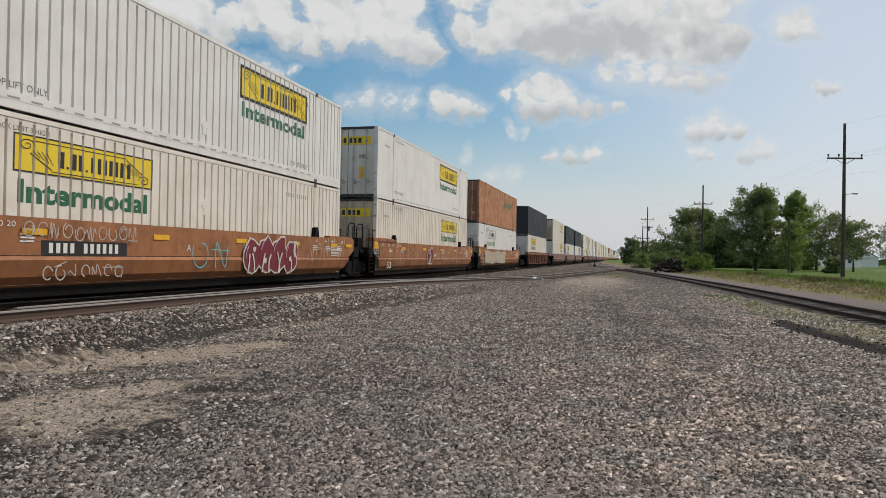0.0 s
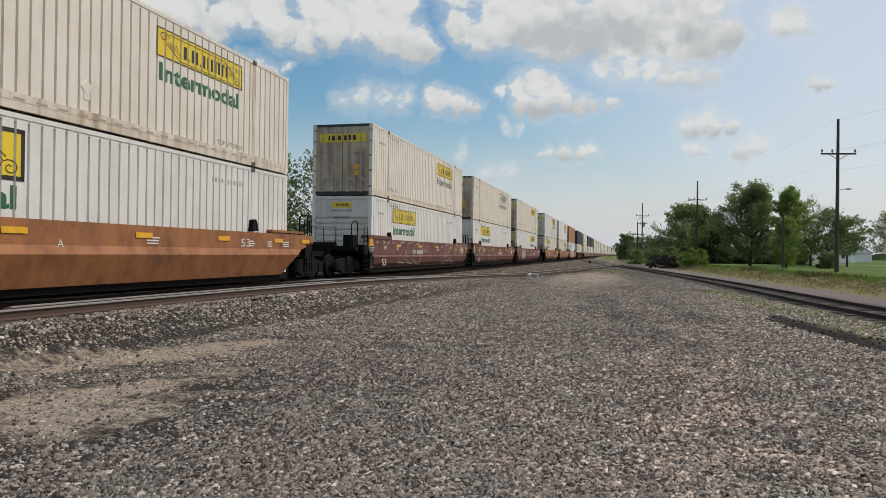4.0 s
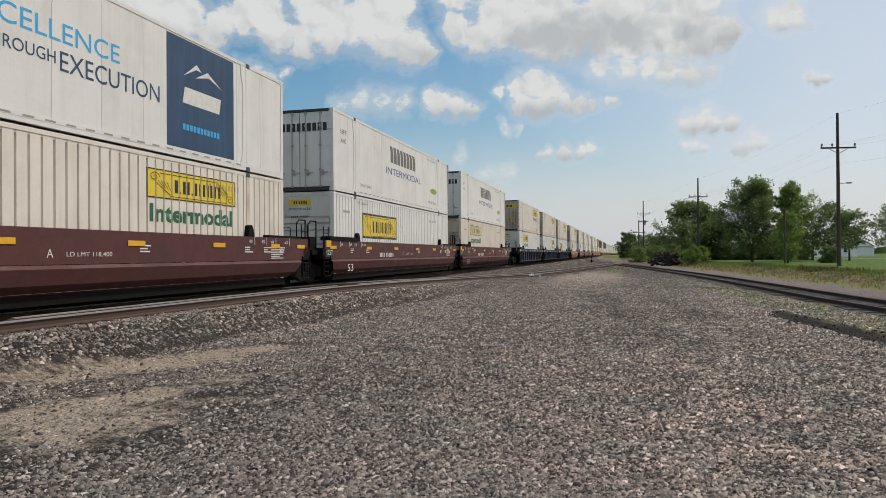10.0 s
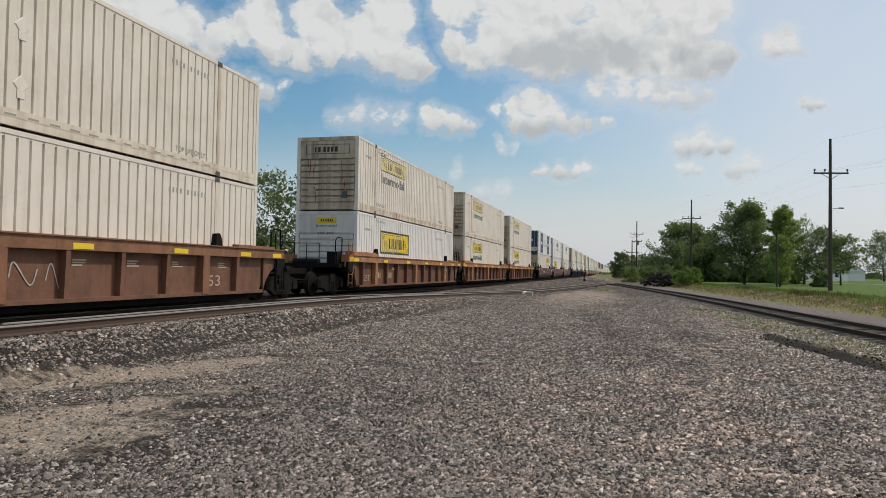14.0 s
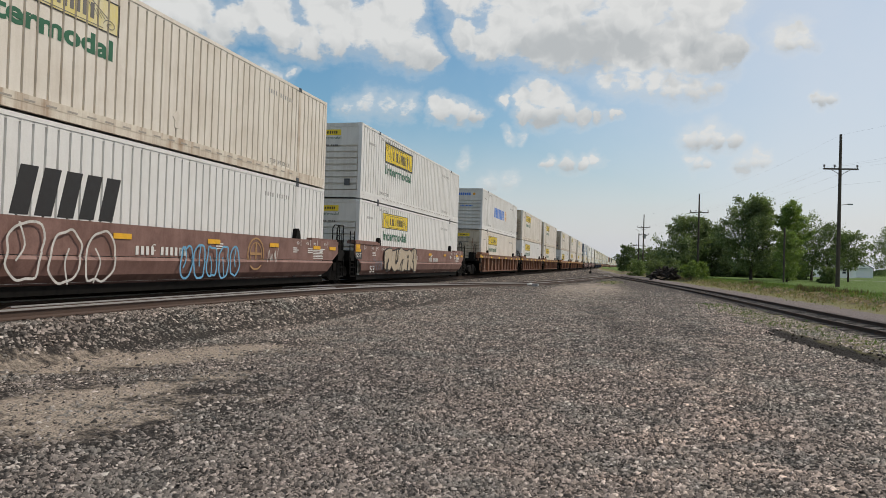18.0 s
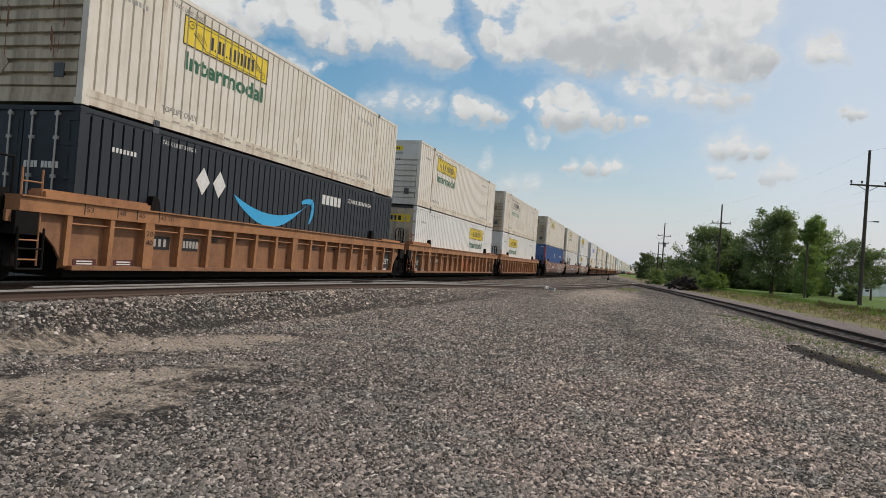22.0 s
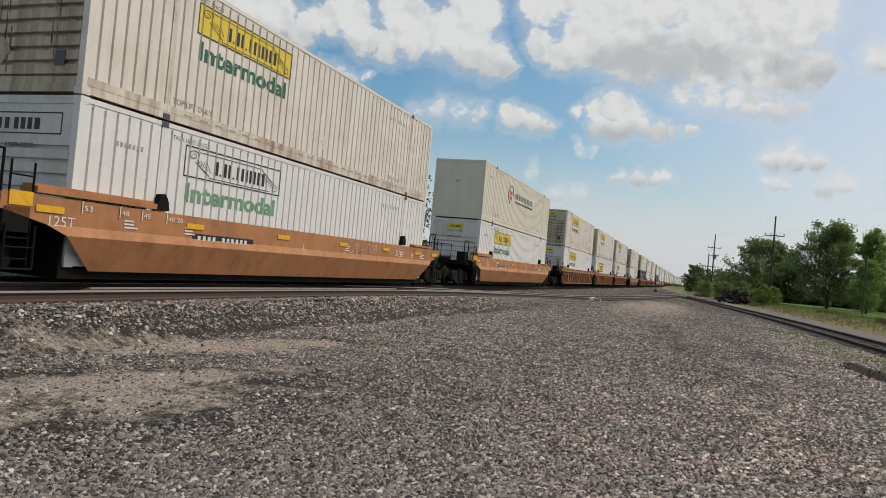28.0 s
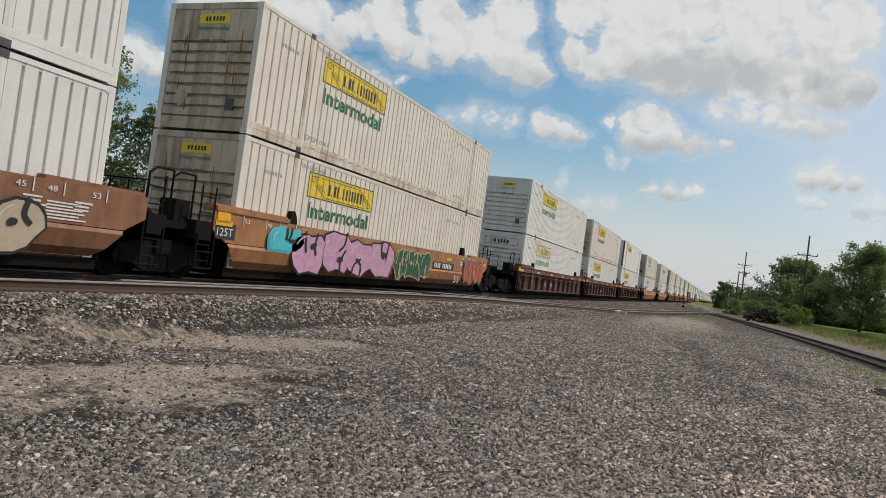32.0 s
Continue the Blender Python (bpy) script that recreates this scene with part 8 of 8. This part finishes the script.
CONSIST[27] = (dict(color="beige_paint", nose="near", plate="", carrier=False, flat=True, end="beige_paint", extra=livery_twin), B(W), dict(LOWO, number_at=3.2, art=(("tag", 9.8, 11.0, 0.9, 1.4, "spray_red"), ("tag", 11.4, 12.8, 0.6, 1.4, "spray_faded"))))
CONSIST[28] = (B(O, end="dirty_end_paint", endlogo="big"), B(W, "outline", "ink_faded_green", endlogo="big"), dict(LOWO, number_at=3.0, art=(("tag", 9.6, 11.6, 0.9, 1.4, "spray_faded"),)))
CONSIST[29] = (dict(kind="smooth", color=W, nose="near", plate="yellow", word="", frame=W, posts="casting_grey", post="rust_frame", flat=True, end="grey_end_paint"), B(W), dict(MRIB, unit="A", ink="spray_tan", art=(("tag", 4.9, 6.6, 0.35, 1.15, "spray_faded", 0.05), ("tag", 1.95, 3.1, 0.93, 1.2, "spray_faded"), ("tag", 9.2, 10.3, 0.85, 1.1, "spray_faded"), ("tag", 10.9, 11.9, 0.8, 1.08, "spray_faded"))))
CONSIST[30] = (B(O, rust=2, endlogo="small", end="dirty_end_paint"), B(W, endlogo="big"), dict(MRIB, unit="C", art=(("tag", 3.0, 4.2, 0.5, 1.1, "spray_faded", 0.05), ("tag", 8.0, 9.0, 0.5, 1.1, "spray_faded", 0.05), ("tag", 11.6, 12.6, 0.55, 1.05, "spray_faded", 0.05))))
CONSIST[31] = (B(W, rust=0), B(W, "faded", "ink_faded_green", endlogo="big"), dict(MRIB, unit="B", art=(("tag", 8.6, 10.4, 0.9, 1.2, "spray_blue_grey"),)))
CONSIST[32] = (B(O, end="dirty_end_paint"), B(O), dict(ORANGE, paint="orange_clean_paint", unit="A", band=True, at53=13.1, number_at=11.0, art=(("piece", 2.0, 7.4, 0.32, 1.5, "spray_pink", "ink_black", 4), ("piece", 1.0, 2.4, 0.75, 1.45, "spray_cyan", "spray_cyan", 1), ("piece", 7.7, 10.4, 0.34, 1.46, "spray_green", "spray_tan", 4), ("piece", 14.0, 16.3, 0.34, 1.44, "spray_red", "spray_blue_grey", 4))))
CONSIST[33] = (B(W), B(W), dict(ORANGE, paint="rust_rib_paint", unit="B", reflect_at=(2.9, 9.4, 13.4), art=(("piece", 11.0, 13.0, 0.34, 1.3, "spray_teal", "spray_cyan", 3), ("piece", 13.2, 15.0, 0.34, 1.2, "spray_tan", "ink_black", 2))))
CONSIST[34] = (B(O), B(W), dict(ORANGE, paint="orange_clean_paint", unit="C"))
# near end of each load at the start, by car; the last car of the list is the rearmost
STARTS = {
    -1: 26.61, 0: 6.73, 1: -17.04, 2: -36.66, 3: -56.19, 4: -79.64, 5: -103.23, 6: -123.02, 7: -142.77, 8: -167.18,
    9: -186.73, 10: -206.60, 11: -230.18, 12: -249.83, 13: -269.34, 14: -293.27, 15: -312.17, 16: -331.99,
    17: -355.44, 18: -374.87, 19: -394.27, 20: -417.22, 21: -437.02, 22: -456.40, 23: -479.97, 24: -503.70,
    25: -523.15, 26: -542.70, 27: -566.28, 28: -589.90, 29: -613.28, 30: -632.51, 31: -651.71, 32: -675.13,
   
}
# cars ahead of those, repeating runs of one or three cars, down to the head of the train
AHEAD = {-2: 3.6, -3: 7.45, -4: 7.45, -5: 3.5, -6: 3.5}
FAR_UP = {-3: "navy_paint", -4: C, -5: "navy_paint", -6: "navy_paint", -16: "rust_box_paint", -21: "navy_paint", -22: "navy_paint", -27: "ocean_blue_paint"}
FAR_WELL = {-3: "rust_frame", -4: "brown_car_paint", -5: "brown_car_paint", -6: "brown_car_paint"}
for i in range(-2, -33, -1):
    gap = AHEAD.get(i, 7.45 if i % 3 == 2 else 3.5)
    STARTS[i] = STARTS[i + 1] + LEN + gap
STARTS[33] = STARTS[32] - LEN - 3.5
STARTS[34] = STARTS[33] - LEN - 3.5
RUN = [(0, 0.00), (2, 41.38), (4, 82.79), (6, 124.51), (8, 166.83), (10, 209.47), (12, 252.16), (14, 294.89), (16, 337.68), (18, 380.53), (20, 423.41), (22, 466.62), (24, 510.44), (26, 554.59), (28, 598.82), (30, 643.12), (32, 687.45)]
MOVERS = []


def box_label(s, level):
    col = {"white_paint": "white", "cream_paint": "cream", "offwhite_paint": "off-white", "beige_paint": "beige", "navy_paint": "dark navy", "ocean_blue_paint": "bright blue", "rust_box_paint": "rusty brown"}[s["color"]]
    skin = {"grooved": "corrugated", "deep": "deeply corrugated", "smooth": "smooth-sided"}[s.get("kind", "grooved")]
    mark = {"yellow": "with a yellow logo plate", "framed": "with a black-framed yellow plate", "faded": "with a faded yellow plate", "outline": "with a worn outlined logo", "": "with its own livery"}[s.get("plate", "")]
    where = "stacked on top" if level else "in a well"
    return "%s %s container %s, %s" % (col, skin, mark, where)


WELL_WORDS = {"orange_car_paint": "weathered orange", "orange_clean_paint": "orange", "low_orange_paint": "bright orange", "maroon_car_paint": "dark maroon", "fresh_maroon_paint": "clean maroon", "navy_car_paint": "navy blue",
              "brown_car_paint": "dull brown", "rust_rib_paint": "rusty brown", "rust_low_paint": "rusty brown", "rust_frame": "rust brown"}


def build_train():
    order = sorted(STARTS)
    for i in order:
        y0 = STARTS[i]
        behind = STARTS.get(i + 1)
        ahead = STARTS.get(i - 1)
        cn = behind is None or y0 - behind - LEN > 5.5
        cf = ahead is None or ahead - y0 - LEN > 5.5
        far = i < -2
        if i in CONSIST:
            up, low, well = CONSIST[i]
        else:
            rnd = random.Random(i * 3)
            uc = FAR_UP.get(i, rnd.choice((W, O, O, C)))
            navy = uc not in (W, O, C)
            up = dict(color=uc, plate="" if navy else rnd.choice(("yellow", "faded")), word="" if navy else "ink_green", nose="far" if i > -8 else rnd.choice(("near", "far")), end=uc if navy else "dirty_end_paint", carrier=False)
            low = dict(color=rnd.choice((W, O)), plate=rnd.choice(("yellow", "yellow", "framed")), word="ink_green", nose=rnd.choice(("near", "far")), end="grey_end_paint", carrier=False)
            well = dict(style=("smooth" if i != -3 else "ribbed"), paint=FAR_WELL.get(i, ("maroon_car_paint", "orange_car_paint", "brown_car_paint")[(i // 3) % 3]))
        car = well_car(well, i, cn, cf, far)
        art = " with sprayed graffiti" if well.get("art") else ""
        kind = {"ribbed": "ribbed", "smooth": "smooth-sided", "low": "low-sided"}[well["style"]]
        tagged(car, "%s %s steel well car%s" % (WELL_WORDS[well["paint"]], kind, art), "rail car", "well cars of the train")
        MOVERS.append((car, XC, y0, RAIL_Z))
        for level, s in ((0, low), (1, up)):
            b = intermodal_box(s, level, i, far)
            tagged(b, box_label(s, level), "container", "containers on the train")
            MOVERS.append((b, XC, y0, RAIL_Z + 0.335 + level * (HGT + (0.03 if not far else -0.026))))


build_train()


def motions():
    for ob, x, y, z in MOVERS:
        walk(ob, [(t, pose(x, y + s, z)) for t, s in RUN])


motions()
